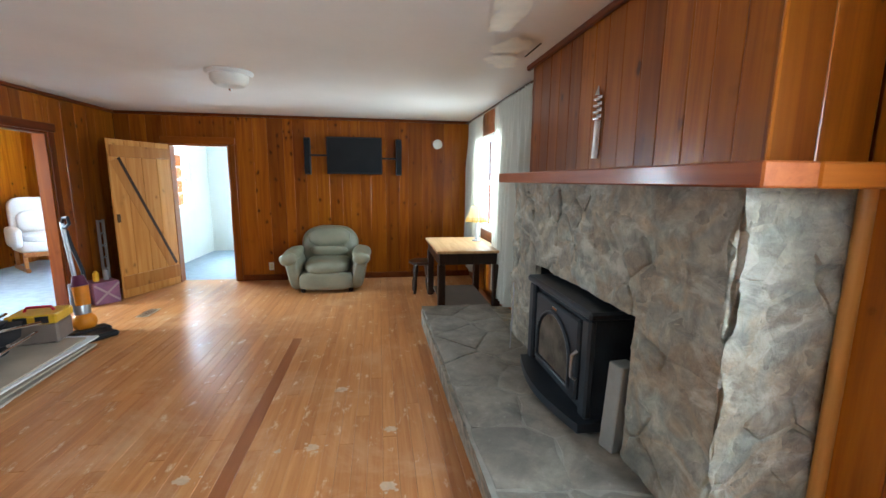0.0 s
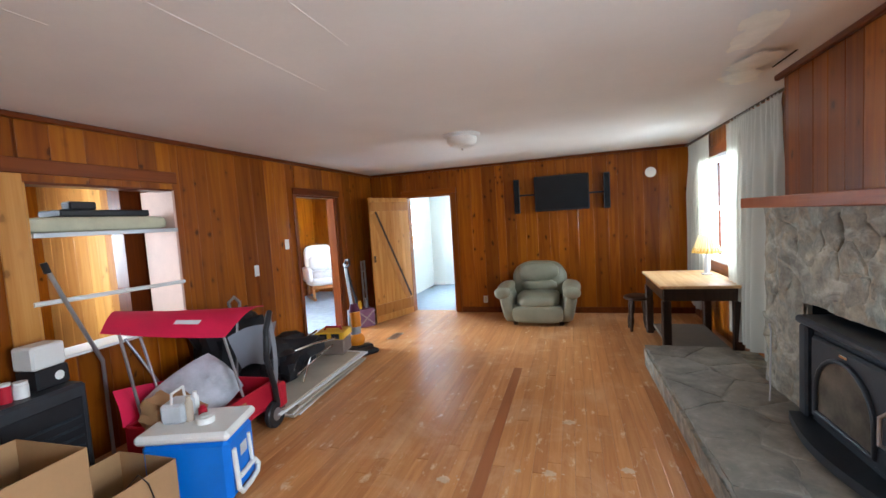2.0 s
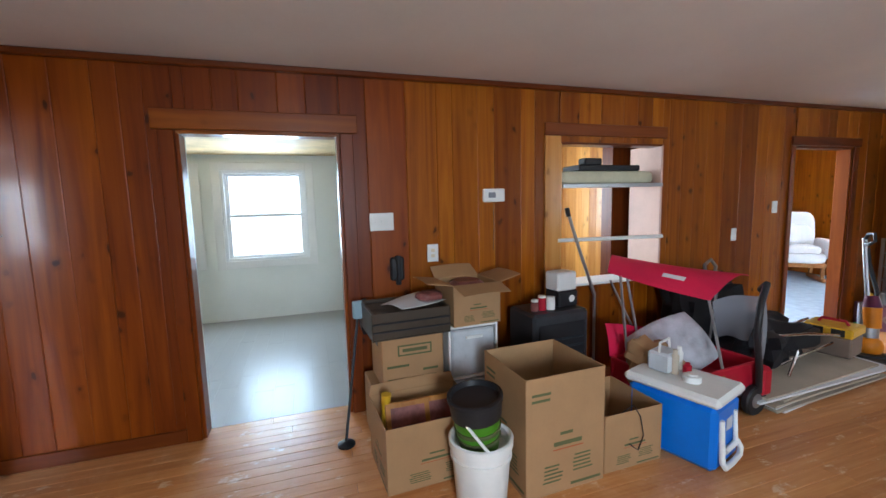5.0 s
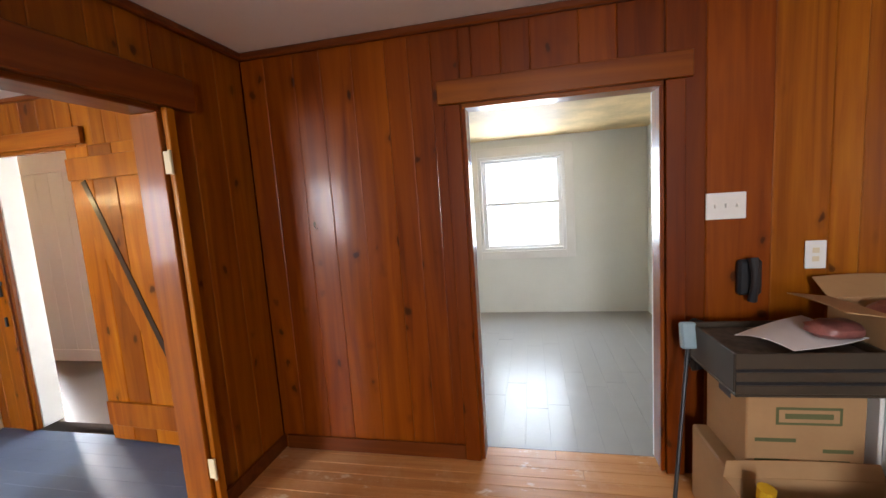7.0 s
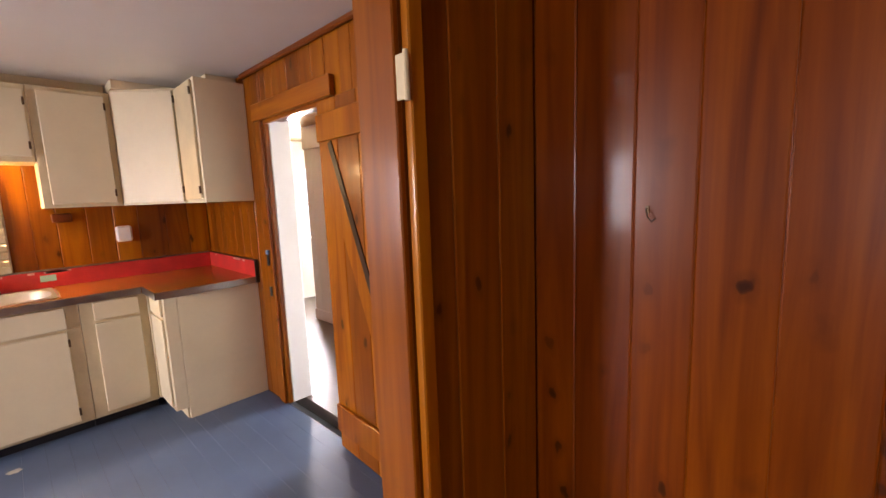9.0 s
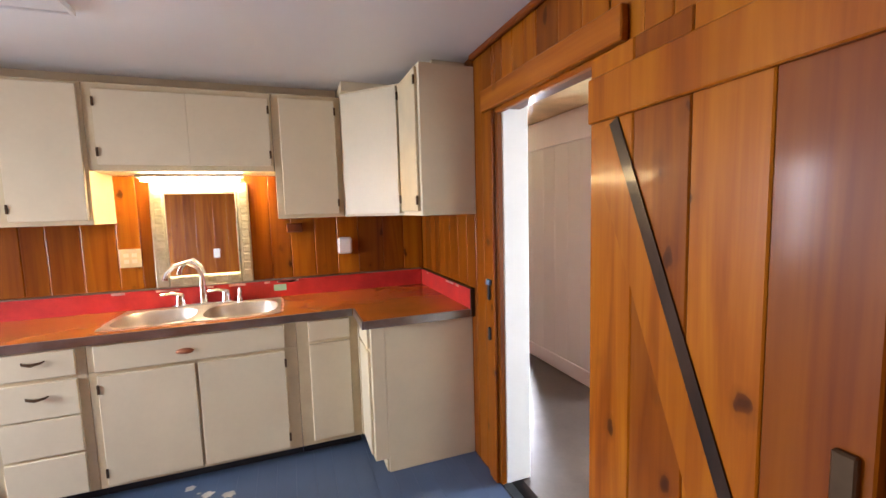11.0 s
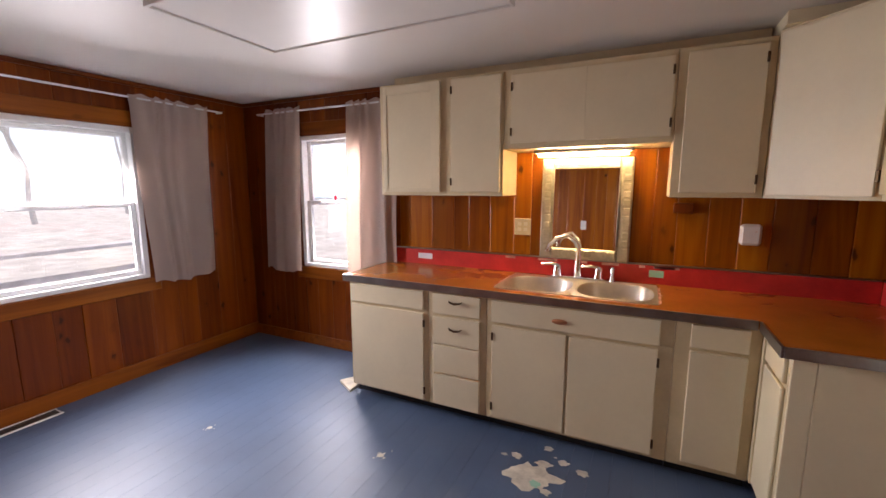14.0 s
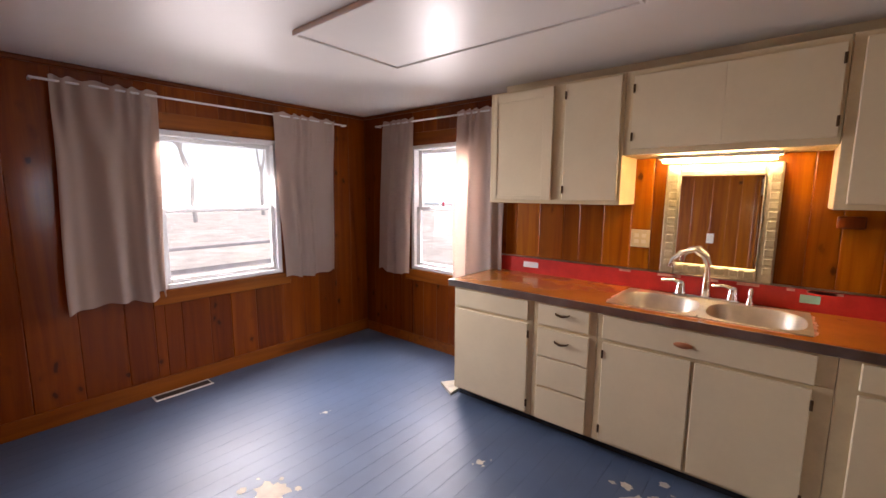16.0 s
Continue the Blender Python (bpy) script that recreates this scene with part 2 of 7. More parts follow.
# Brown laminate pushed to orange: the lit pine wall's reflection is in the colour.
COUNTER = plain("laminate_with_orange_reflection", (0.37, 0.125, 0.022), 0.20, scale=3, spread=0.16, bump=0.02, coat=0.3)
RED_LAMINATE = plain("worn_red_splashback", (0.52, 0.035, 0.030), 0.4, scale=7, spread=0.22)
PINK_WEAR = plain("chipped_pink_edge", (0.70, 0.36, 0.30), 0.5, scale=20, spread=0.3)
STEEL = plain("brushed_steel", (0.66, 0.61, 0.54), 0.42, 1.0, scale=10, spread=0.12)
EDGE_METAL = plain("dull_metal_edging", (0.30, 0.29, 0.28), 0.32, 1.0, scale=9, spread=0.2)
CHROME = plain("chrome", (0.80, 0.80, 0.80), 0.08, 1.0, spread=0.03, bump=0)
BRONZE = plain("aged_bronze", (0.09, 0.055, 0.03), 0.4, 0.8, spread=0.2)
COPPER = plain("copper_pull", (0.45, 0.19, 0.10), 0.4, 0.7, spread=0.2)
SILVER = plain("silver_leaf_frame", (0.44, 0.41, 0.31), 0.38, 0.7, scale=18, spread=0.2, bump=0.2)
IRON = plain("black_cast_iron", (0.032, 0.038, 0.046), 0.42, 0.3, scale=9, spread=0.3, bump=0.15)
SOOT = plain("sooty_firebox", (0.010, 0.010, 0.011), 0.9, spread=0.3)
STOVE_GLASS = plain("smoky_stove_glass", (0.095, 0.08, 0.062), 0.2, scale=8, spread=0.5, bump=0)
BLACK = plain("black_plastic", (0.018, 0.018, 0.020), 0.4, spread=0.25)
SCREEN = plain("dark_screen", (0.012, 0.014, 0.016), 0.22, spread=0.1, bump=0)
LEATHER = plain("sage_leather", (0.215, 0.207, 0.145), 0.38, scale=5, spread=0.14, bump=0.22, fine=90)
CARDBOARD = plain("brown_cardboard", (0.36, 0.21, 0.10), 0.75, scale=4, spread=0.1, bump=0.08)
CARDBOARD_IN = plain("inside_of_cardboard", (0.36, 0.22, 0.11), 0.8, scale=5, spread=0.12)
PRINT_GREEN = plain("dark_green_print", (0.10, 0.11, 0.045), 0.7, spread=0.1)
PRINT_RED = plain("red_print", (0.38, 0.09, 0.03), 0.7, spread=0.1)
PLASTIC_WHITE = plain("white_plastic", (0.74, 0.74, 0.71), 0.35, spread=0.06)
PLASTIC_CLEAR = plain("cloudy_plastic", (0.50, 0.52, 0.54), 0.3, spread=0.15)
COOLER_BLUE = plain("blue_plastic", (0.012, 0.16, 0.62), 0.35, spread=0.08)
RED_PLASTIC = plain("red_plastic", (0.42, 0.012, 0.03), 0.38, spread=0.12)
RED_CLOTH = plain("red_nylon", (0.62, 0.012, 0.065), 0.6, scale=3, spread=0.16, bump=0.1)
GRAY_CLOTH = plain("grey_fabric", (0.20, 0.21, 0.23), 0.85, scale=6, spread=0.2, bump=0.15)
BAG = plain("pale_plastic_bag", (0.46, 0.48, 0.52), 0.4, scale=7, spread=0.22)
GREEN = plain("green_print", (0.07, 0.22, 0.012), 0.4, spread=0.2)
YELLOW = plain("yellow_plastic", (0.62, 0.36, 0.02), 0.4, spread=0.15)
ORANGE = plain("orange_plastic", (0.60, 0.20, 0.01), 0.4, spread=0.12)
PURPLE = plain("purple_box", (0.22, 0.10, 0.17), 0.6, spread=0.25)
GRAY_METAL = plain("grey_metal", (0.38, 0.38, 0.39), 0.35, 0.8, spread=0.12)
PALE_BOARD = plain("pale_fibre_board", (0.44, 0.38, 0.30), 0.7, scale=3, spread=0.14)
PAPER = plain("white_paper", (0.72, 0.72, 0.74), 0.7, spread=0.05)
PHOTO = plain("faded_reddish_picture", (0.20, 0.07, 0.06), 0.35, scale=10, spread=0.6)
CARPET = plain("blue_grey_carpet", (0.30, 0.36, 0.43), 0.9, scale=9, spread=0.14, bump=0.3, fine=160)
GRAY_PLANK = plain("grey_vinyl_plank", (0.30, 0.30, 0.295), 0.36, scale=5.0, spread=0.05, bump=0.02, coat=0.2)
GRAY_FLOOR = plain("grey_painted_floor", (0.27, 0.29, 0.31), 0.36, scale=2.5, spread=0.12, coat=0.2)
BROWN_FLOOR = plain("dark_brown_floor", (0.085, 0.065, 0.055), 0.35, scale=4, spread=0.3)
LINEN = plain("white_bed_linen", (0.75, 0.77, 0.80), 0.85, scale=5, spread=0.06, bump=0.15)
FOAM = plain("pale_green_foam", (0.52, 0.50, 0.36), 0.8, scale=8, spread=0.12)
# Winter grass made pale: outdoor glare is put into the colour.
GRASS = plain("glare_pale_grass", (0.55, 0.56, 0.54), 0.95, scale=1.5, spread=0.3)
# Bark paled: the bright haze before the far trees is in its colour.
BARK = plain("haze_pale_bark", (0.55, 0.54, 0.53), 0.9, scale=8, spread=0.2)
DECK = plain("weathered_deck_wood", (0.55, 0.56, 0.58), 0.8, scale=5, spread=0.2)


def stone_material(name, tones, rough=0.8, bump=0.6, scale=9.0, own=0.28):
    """Rough stone: tones drift over the whole wall, and a little from stone to stone."""
    m = mat(name, tones[1], rough)
    n = Nodes(m)
    v = n.coords((1, 1, 1), shift=False)
    drift = n.noise(v, 2.6, 3, 0.5, 0.8)
    a = n.noise(v, scale, 6, 0.68, 0.6)
    b = n.noise(v, scale * 5, 4, 0.7)
    stops = [(0.28 + 0.44 * i / (len(tones) - 1), t) for i, t in enumerate(tones)]
    c = n.ramp(drift, *stops)
    c = n.mix(own, c, n.ramp(n.rand(), *[(i / (len(tones) - 1), t) for i, t in enumerate(tones)]))
    c = n.mix(1.0, c, n.ramp(a, (0.25, (0.50, 0.50, 0.52)), (0.5, (1.0, 0.99, 0.97)), (0.75, (1.6, 1.56, 1.48))), "MULTIPLY")
    c = n.mix(n.ramp(b, (0.58, (0, 0, 0)), (0.75, (0.5, 0.5, 0.5))), c, (0.44, 0.42, 0.37))
    smear = n.noise(n.coords((1, 1, 1.5), shift=False), 3.4, 7, 0.66, 0.9)
    c = n.mix(n.ramp(smear, (0.53, (0, 0, 0)), (0.64, (0.75, 0.75, 0.75))), c, tuple(1.45 * max(t[k] for t in tones) ** 1.0 * 0.80 for k in range(3)))
    soot = n.noise(n.coords((1, 1, 2.2), shift=False), 2.1, 6, 0.6, 0.7)
    c = n.mix(n.ramp(soot, (0.52, (0, 0, 0)), (0.68, (0.6, 0.6, 0.6))), c, tuple(0.62 * t for t in tones[0]))
    n.color(c)
    n.rough(n.span(a, rough - 0.15, min(1, rough + 0.1)))
    h = n.mix(0.4, a, b)
    n.bump(h, bump, 0.03)
    return m


TONES = [tuple(0.8 * c for c in t) for t in [(0.25, 0.245, 0.21), (0.40, 0.36, 0.28), (0.31, 0.31, 0.27), (0.40, 0.33, 0.24), (0.34, 0.355, 0.31), (0.52, 0.49, 0.41)]]
STONE = stone_material("field_stone", TONES, 0.8, 0.9)
MORTAR = stone_material("rough_mortar", [tuple(1.15 * c for c in t) for t in TONES], 0.9, 0.9, 10.0, 0.0)
SLATE = stone_material("hearth_slate", [(0.19, 0.172, 0.145), (0.26, 0.237, 0.20), (0.215, 0.198, 0.17)], 0.6, 0.3, 4.0)


def see_through(name, color, opacity, rough=0.8):
    """Thin cloth that lets part of the light through."""
    m = mat(name, color, rough)
    n = Nodes(m)
    tr = n.add("ShaderNodeBsdfTranslucent", Color=(*color, 1))
    tp = n.t.nodes.new("ShaderNodeBsdfTransparent")
    m1 = n.add("ShaderNodeMixShader", Fac=0.5)
    n.t.links.new(n.b.outputs[0], m1.inputs[1])
    n.t.links.new(tr.outputs[0], m1.inputs[2])
    m2 = n.add("ShaderNodeMixShader", Fac=opacity)
    n.t.links.new(tp.outputs[0], m2.inputs[1])
    n.t.links.new(m1.outputs[0], m2.inputs[2])
    n.t.links.new(m2.outputs[0], n.t.nodes["Material Output"].inputs[0])
    return m


SHEER = see_through("sheer_white_curtain", (0.68, 0.665, 0.585), 0.86)
TAUPE = see_through("taupe_curtain", (0.58, 0.47, 0.41), 0.97)
SHADE = see_through("cream_lamp_shade", (0.80, 0.68, 0.42), 0.97)
RUFFLE = see_through("yellow_lamp_ruffle", (0.78, 0.55, 0.16), 0.97)
MESH_CLOTH = see_through("grey_mesh_cloth", (0.22, 0.23, 0.26), 0.75)


def glass_material():
    m = mat("window_glass", (1, 1, 1), 0.02)
    n = Nodes(m)
    tp = n.t.nodes.new("ShaderNodeBsdfTransparent")
    gl = n.add("ShaderNodeBsdfGlossy", Roughness=0.02)
    mx = n.add("ShaderNodeMixShader", Fac=0.06)
    n.t.links.new(tp.outputs[0], mx.inputs[1])
    n.t.links.new(gl.outputs[0], mx.inputs[2])
    n.t.links.new(mx.outputs[0], n.t.nodes["Material Output"].inputs[0])
    return m


GLASS = glass_material()
MIRROR = mat("mirror_silvering", (0.80, 0.80, 0.78), 0.02, 1.0)


def glow(name, color, strength):
    m = mat(name, color)
    b = m.node_tree.nodes["Principled BSDF"]
    b.inputs["Emission Color"].default_value = (*color, 1)
    b.inputs["Emission Strength"].default_value = strength
    return m


TUBE = glow("lit_tube", (1.0, 0.74, 0.37), 105.0)
# Emission for the added backdrop, so that the view outside reads almost white.
BACKDROP_GLOW = glow("outdoor_backdrop_glow", (0.82, 0.93, 1.0), 0.36)


# ---- mesh helpers ----
class Mesh:
    """Collects verts and faces of one part."""

    def __init__(self, m=None):
        self.v, self.f, self.m = [], [], m or Matrix()

    def at(self, m):
        self.m = m
        return self

    def put(self, verts, faces):
        k = len(self.v)
        self.v += [tuple(self.m @ Vector(p)) for p in verts]
        self.f += [tuple(i + k for i in f) for f in faces]
        return self

    def box(self, x0, x1, y0, y1, z0, z1, c=0.0):
        """A box, its edges chamfered by c."""
        lo, hi = (x0, y0, z0), (x1, y1, z1)
        if c <= 0:
            p = [((x0, x1)[i & 1], (y0, y1)[i >> 1 & 1], (z0, z1)[i >> 2 & 1]) for i in range(8)]
            return self.put(p, [(0, 2, 3, 1), (4, 5, 7, 6), (0, 1, 5, 4), (2, 6, 7, 3), (0, 4, 6, 2), (1, 3, 7, 5)])
        c = min(c, *(0.49 * (b - a) for a, b in zip(lo, hi)))
        idx, p = {}, []
        for s in range(8):
            for a in range(3):
                q = [0, 0, 0]
                for d in range(3):
                    up = s >> d & 1
                    q[d] = (hi if up else lo)[d] - (0 if d == a else (c if up else -c))
                idx[s, a] = len(p)
                p.append(tuple(q))
        faces = []
        for a in range(3):
            b, d = (a + 1) % 3, (a + 2) % 3
            for up in (0, 1):
                faces.append([idx[(up << a) | (i << b) | (j << d), a] for i, j in ((0, 0), (1, 0), (1, 1), (0, 1))])
            for i in (0, 1):
                for j in (0, 1):
                    s = (i << b) | (j << d)
                    faces.append([idx[s, b], idx[s | 1 << a, b], idx[s | 1 << a, d], idx[s, d]])
        for s in range(8):
            faces.append([idx[s, 0], idx[s, 1], idx[s, 2]])
        mid = Vector([(a + b) / 2 for a, b in zip(lo, hi)])
        out = []
        for f in faces:
            q = [Vector(p[i]) for i in f]
            n = (q[1] - q[0]).cross(q[2] - q[0])
            out.append(f if n.dot(sum(q, Vector()) / len(q) - mid) > 0 else f[::-1])
        return self.put(p, out)

    def tube(self, path, r, n=10, cap=True):
        """A round bar along a line of points; r may be a list."""
        path = [Vector(p) for p in path]
        rs = r if isinstance(r, (list, tuple)) else [r] * len(path)
        verts, faces = [], []
        for i, p in enumerate(path):
            d = (path[min(i + 1, len(path) - 1)] - path[max(i - 1, 0)]).normalized()
            u = d.orthogonal().normalized() if i == 0 else (u - d * u.dot(d)).normalized()
            w = d.cross(u)
            verts += [tuple(p + rs[i] * (math.cos(2 * math.pi * k / n) * u + math.sin(2 * math.pi * k / n) * w)) for k in range(n)]
        for i in range(len(path) - 1):
            for k in range(n):
                a, b = i * n + k, i * n + (k + 1) % n
                faces.append((a, b, b + n, a + n))
        if cap:
            faces += [tuple(range(n))[::-1], tuple(range((len(path) - 1) * n, len(path) * n))]
        return self.put(verts, faces)

    def lathe(self, profile, n=24, x=0.0, y=0.0):
        """A turned shape about the z axis: (radius, height) pairs from the bottom up."""
        verts, faces = [], []
        for r, z in profile:
            verts += [(x + r * math.cos(2 * math.pi * k / n), y + r * math.sin(2 * math.pi * k / n), z) for k in range(n)]
        for i in range(len(profile) - 1):
            for k in range(n):
                a, b = i * n + k, i * n + (k + 1) % n
                faces.append((a, b, b + n, a + n))
        if profile[0][0] > 1e-4:
            faces.append(tuple(range(n))[::-1])
        if profile[-1][0] > 1e-4:
            faces.append(tuple(range((len(profile) - 1) * n, len(profile) * n)))
        return self.put(verts, faces)

    def sheet(self, fn, nu, nv, thick=0.0):
        """A surface fn(u, v) with u, v in 0..1; with thickness along its normal where given."""
        pts = [Vector(fn(i / nu, j / nv)) for j in range(nv + 1) for i in range(nu + 1)]
        w = nu + 1
        faces = [(j * w + i, j * w + i + 1, (j + 1) * w + i + 1, (j + 1) * w + i) for j in range(nv) for i in range(nu)]
        if not thick:
            return self.put(pts, faces)
        back = []
        for j in range(nv + 1):
            for i in range(nu + 1):
                a = pts[j * w + min(i + 1, nu)] - pts[j * w + max(i - 1, 0)]
                b = pts[min(j + 1, nv) * w + i] - pts[max(j - 1, 0) * w + i]
                back.append(pts[j * w + i] - thick * a.cross(b).normalized())
        k = len(pts)
        faces += [tuple(q + k for q in f[::-1]) for f in faces]
        rim = [i for i in range(w)] + [j * w + nu for j in range(1, nv + 1)] + [nv * w + i for i in range(nu - 1, -1, -1)] + [j * w for j in range(nv - 1, 0, -1)]
        faces += [(b, a, a + k, b + k) for a, b in zip(rim, rim[1:] + rim[:1])]
        return self.put(pts + back, faces)

    def blob(self, x, y, z, rx, ry, rz, n=16, square=2.0, lump=0.0):
        """A rounded, cushion-like body; square above 2 makes it boxier."""
        verts, faces = [], []
        m = n // 2

        def p(c, e):
            return math.copysign(abs(c) ** (2.0 / e), c)

        for j in range(m + 1):
            t = math.pi * (j / m - 0.5)
            for i in range(n):
                a = 2 * math.pi * i / n
                q = Vector((p(math.cos(t), square) * p(math.cos(a), square), p(math.cos(t), square) * p(math.sin(a), square), p(math.sin(t), square)))
                s = 1 + lump * noise.noise(q * 2.0 + Vector((x, y, z)) * 3)
                verts.append((x + rx * q.x * s, y + ry * q.y * s, z + rz * q.z * s))
        for j in range(m):
            for i in range(n):
                a, b = j * n + i, j * n + (i + 1) % n
                faces.append((a, b, b + n, a + n))
        return self.put(verts, faces)

    def data(self, name, smooth=35.0):
        me = bpy.data.meshes.new(name)
        me.from_pydata(self.v, [], self.f)
        bm = bmesh.new()
        bm.from_mesh(me)
        bmesh.ops.remove_doubles(bm, verts=bm.verts, dist=1e-5)
        bmesh.ops.recalc_face_normals(bm, faces=bm.faces)
        bm.to_mesh(me)
        bm.free()
        if smooth:
            me.polygons.foreach_set("use_smooth", [True] * len(me.polygons))
            me.set_sharp_from_angle(angle=radians(smooth))
        return me


def part(name, shape, material, parent=None, label="", smooth=35.0):
    """One mesh object, under a thing or a part where one is given."""
    me = shape.data(name, smooth)
    me.materials.append(material)
    ob = new(name, me)
    ob.parent = parent
    return tagged(ob, label) if label else ob


def thing(name, label, category, at=(0, 0, 0), rz=0.0, group="", rx=0.0, ry=0.0):
    ob = new(name)
    ob.empty_display_size = 0.1
    ob.matrix_world = pose(*at, rx, ry, rz)
    return tagged(ob, label, category, group)


def setting(name, shape, material, label, category, smooth=35.0):
    return tagged(part(name, shape, material, None, label, smooth), category=category, kind="structure")


def piece(name, shape, material, parent):
    """A cheap piece of a wall, floor or pavement."""
    me = bpy.data.meshes.new(name)
    me.from_pydata(shape.v, [], shape.f)
    me.materials.append(material)
    ob = new(name, me)
    ob.parent = parent
    return ob


# ---- the large structure ----
XW, XE, YN, YK, YS, XKE = -3.37, 1.56, 6.54, -2.25, -5.61, 1.46
H_CEIL = 2.388
DOOR_C = (-0.99, -0.03, 0.0, 1.975)
NICHE = (1.70, 2.75, 0.77, 1.955)
DOOR_B = (4.43, 5.33, 0.0, 1.975)
DOOR_A = (-2.725, -1.945, 0.0, 1.965)
OPEN_K = (-2.78, -1.86, 0.0, 1.985)
DOOR_D = (-4.31, -3.52, 0.0, 2.0)
WIN_KE = (-4.60, -3.62, 0.80, 2.00)
WIN_KS = (-0.02, 0.76, 0.78, 2.00)
WIN_L = (4.55, 5.95, 0.85, 2.10)
WIN_L2 = (-0.78, 0.28, 0.90, 2.05)


def cells(a0, a1, z0, z1, holes):
    """The rectangles of a wall that are left round its openings."""
    cuts = sorted({a0, a1, *(h[0] for h in holes), *(h[1] for h in holes)})
    out = []
    for p, q in zip(cuts, cuts[1:]):
        if q <= a0 or p >= a1:
            continue
        at = [h for h in holes if h[0] < (p + q) / 2 < h[1]]
        z = z0
        for h in sorted(at, key=lambda h: h[2]):
            if h[2] > z + 1e-4:
                out.append((p, q, z, h[2]))
            z = h[3]
        if z < z1 - 1e-4:
            out.append((p, q, z, z1))
    return out


def wall(name, along, a0, a1, c0, c1, z0, z1, holes, material, label):
    m = Mesh()
    for p, q, z, w in cells(a0, a1, z0, z1, holes):
        m.box(*((p, q, c0, c1) if along == "x" else (c0, c1, p, q)), z, w)
    return setting(name, m, material, label, "wall", 0)


def planks(parent, along, a0, a1, face, depth, z0, z1, holes, material, wide=(0.12, 0.23), seed=1, name="plank"):
    """Upright boards with wide bevelled edges on one face of a wall, each set a little askew, cut round its openings; depth is signed, into the wall."""
    rnd = random.Random(seed)
    edges, a = [a0], a0
    while a < a1 - 0.1:
        a = min(a1, a + rnd.uniform(*wide))
        if a1 - a < 0.09:
            a = a1
        edges.append(a)
    s = math.copysign(1, depth)
    for p, q in zip(edges, edges[1:]):
        l, r = rnd.uniform(0, 0.0022), rnd.uniform(0, 0.0022)
        for u, v, z, w in cells(p, q, z0, z1, [h for h in holes if h[0] < q and h[1] > p]):
            if v - u < 0.02:
                continue
            sec = [(u + 0.0003, abs(depth)), (u + 0.0003, 0.0045), (u + 0.0055, 0.0008 + l), (v - 0.0055, 0.0008 + r), (v - 0.0003, 0.0045), (v - 0.0003, abs(depth))]
            pts = [((c, face + s * d, e) if along == "x" else (face + s * d, c, e)) for e in (z, w) for c, d in sec]
            quads = [(k, (k + 1) % 6, (k + 1) % 6 + 6, k + 6) for k in range(6)] + [(5, 4, 3, 2, 1, 0), (6, 7, 8, 9, 10, 11)]
            if (along == "x") == (s > 0):
                quads = [f[::-1] for f in quads]
            piece(name, Mesh().put(pts, [f[::-1] for f in quads]), material, parent)


# wall cores, behind the boards
T = 0.016
w_west = wall("wall_west", "y", -8.0, YN + 0.14, XW - 0.13, XW - T, 0, 2.52, [DOOR_C, NICHE, DOOR_B, DOOR_D], TRIM, "west wall clad in varnished knotty pine boards")
w_north = wall("wall_north", "x", XW - 0.13, XE + 0.2, YN + T, YN + 0.14, 0, 2.52, [DOOR_A], TRIM, "north wall clad in varnished knotty pine boards")
w_mid = wall("wall_middle", "x", XW - T, 1.72 + T, YK - 0.134, YK - T, 0, 2.52, [OPEN_K], TRIM, "wall between living room and kitchen, knotty pine boards")
w_east = wall("wall_east", "y", 3.2, YN + T, XE + T, XE + 0.16, 0, 2.52, [WIN_L], TRIM, "east wall with window, knotty pine boards")
w_east2 = wall("wall_east_entry", "y", YK - T, 3.2, 1.72 + T, 1.88, 0, 2.52, [WIN_L2], TRIM, "east wall south of the chimney, knotty pine boards")
w_ke = wall("wall_kitchen_east", "y", YS - 0.14, YK - 0.134, XKE + T, XKE + 0.15, 0, 2.52, [WIN_KE], TRIM, "kitchen east wall of dark knotty pine boards")
w_ks = wall("wall_kitchen_south", "x", XW - T, XKE + T, YS - 0.14, YS - T, 0, 2.52, [WIN_KS], TRIM, "kitchen south wall of knotty pine boards")

tagged_floor = setting("floor", Mesh().box(XW - 0.13, 1.9, YK, YN + 0.1, -0.12, -0.018), DARK_WOOD, "living room floor of worn orange fir boards", "floor", 0)
floor_k = setting("floor_kitchen", Mesh().box(XW - 0.02, XKE + 0.1, YS - 0.1, YK, -0.12, -0.018), DARK_WOOD, "kitchen floor of boards in worn blue paint", "floor", 0)
setting("ceiling", Mesh().box(XW - 0.14, 1.9, YK - 0.05, YN + 0.16, H_CEIL, H_CEIL + 0.1), CEILING, "flat off-white painted living room ceiling", "ceiling", 0)
setting("ceiling_kitchen", Mesh().box(XW - 0.14, XKE + 0.2, YS - 0.16, YK - 0.05, H_CEIL - 0.042, H_CEIL + 0.1), CEILING_K, "glossy white painted kitchen ceiling", "ceiling", 0)

# seams and patches of the living room ceiling
seams = Mesh()
for x, y0, y1 in ((-1.48, 0.2, 2.25), (-1.03, 1.2, 1.75), (-1.955, 0.3, 1.1)):
    seams.box(x - 0.002, x + 0.002, y0, y1, H_CEIL - 0.0015, H_CEIL + 0.001)
setting("ceiling_seam", seams, plain("ceiling_seam_paint", (0.76, 0.745, 0.70), 0.6), "taped seams between ceiling boards", "seam", 0)
patch = Mesh()
rnd = random.Random(4)
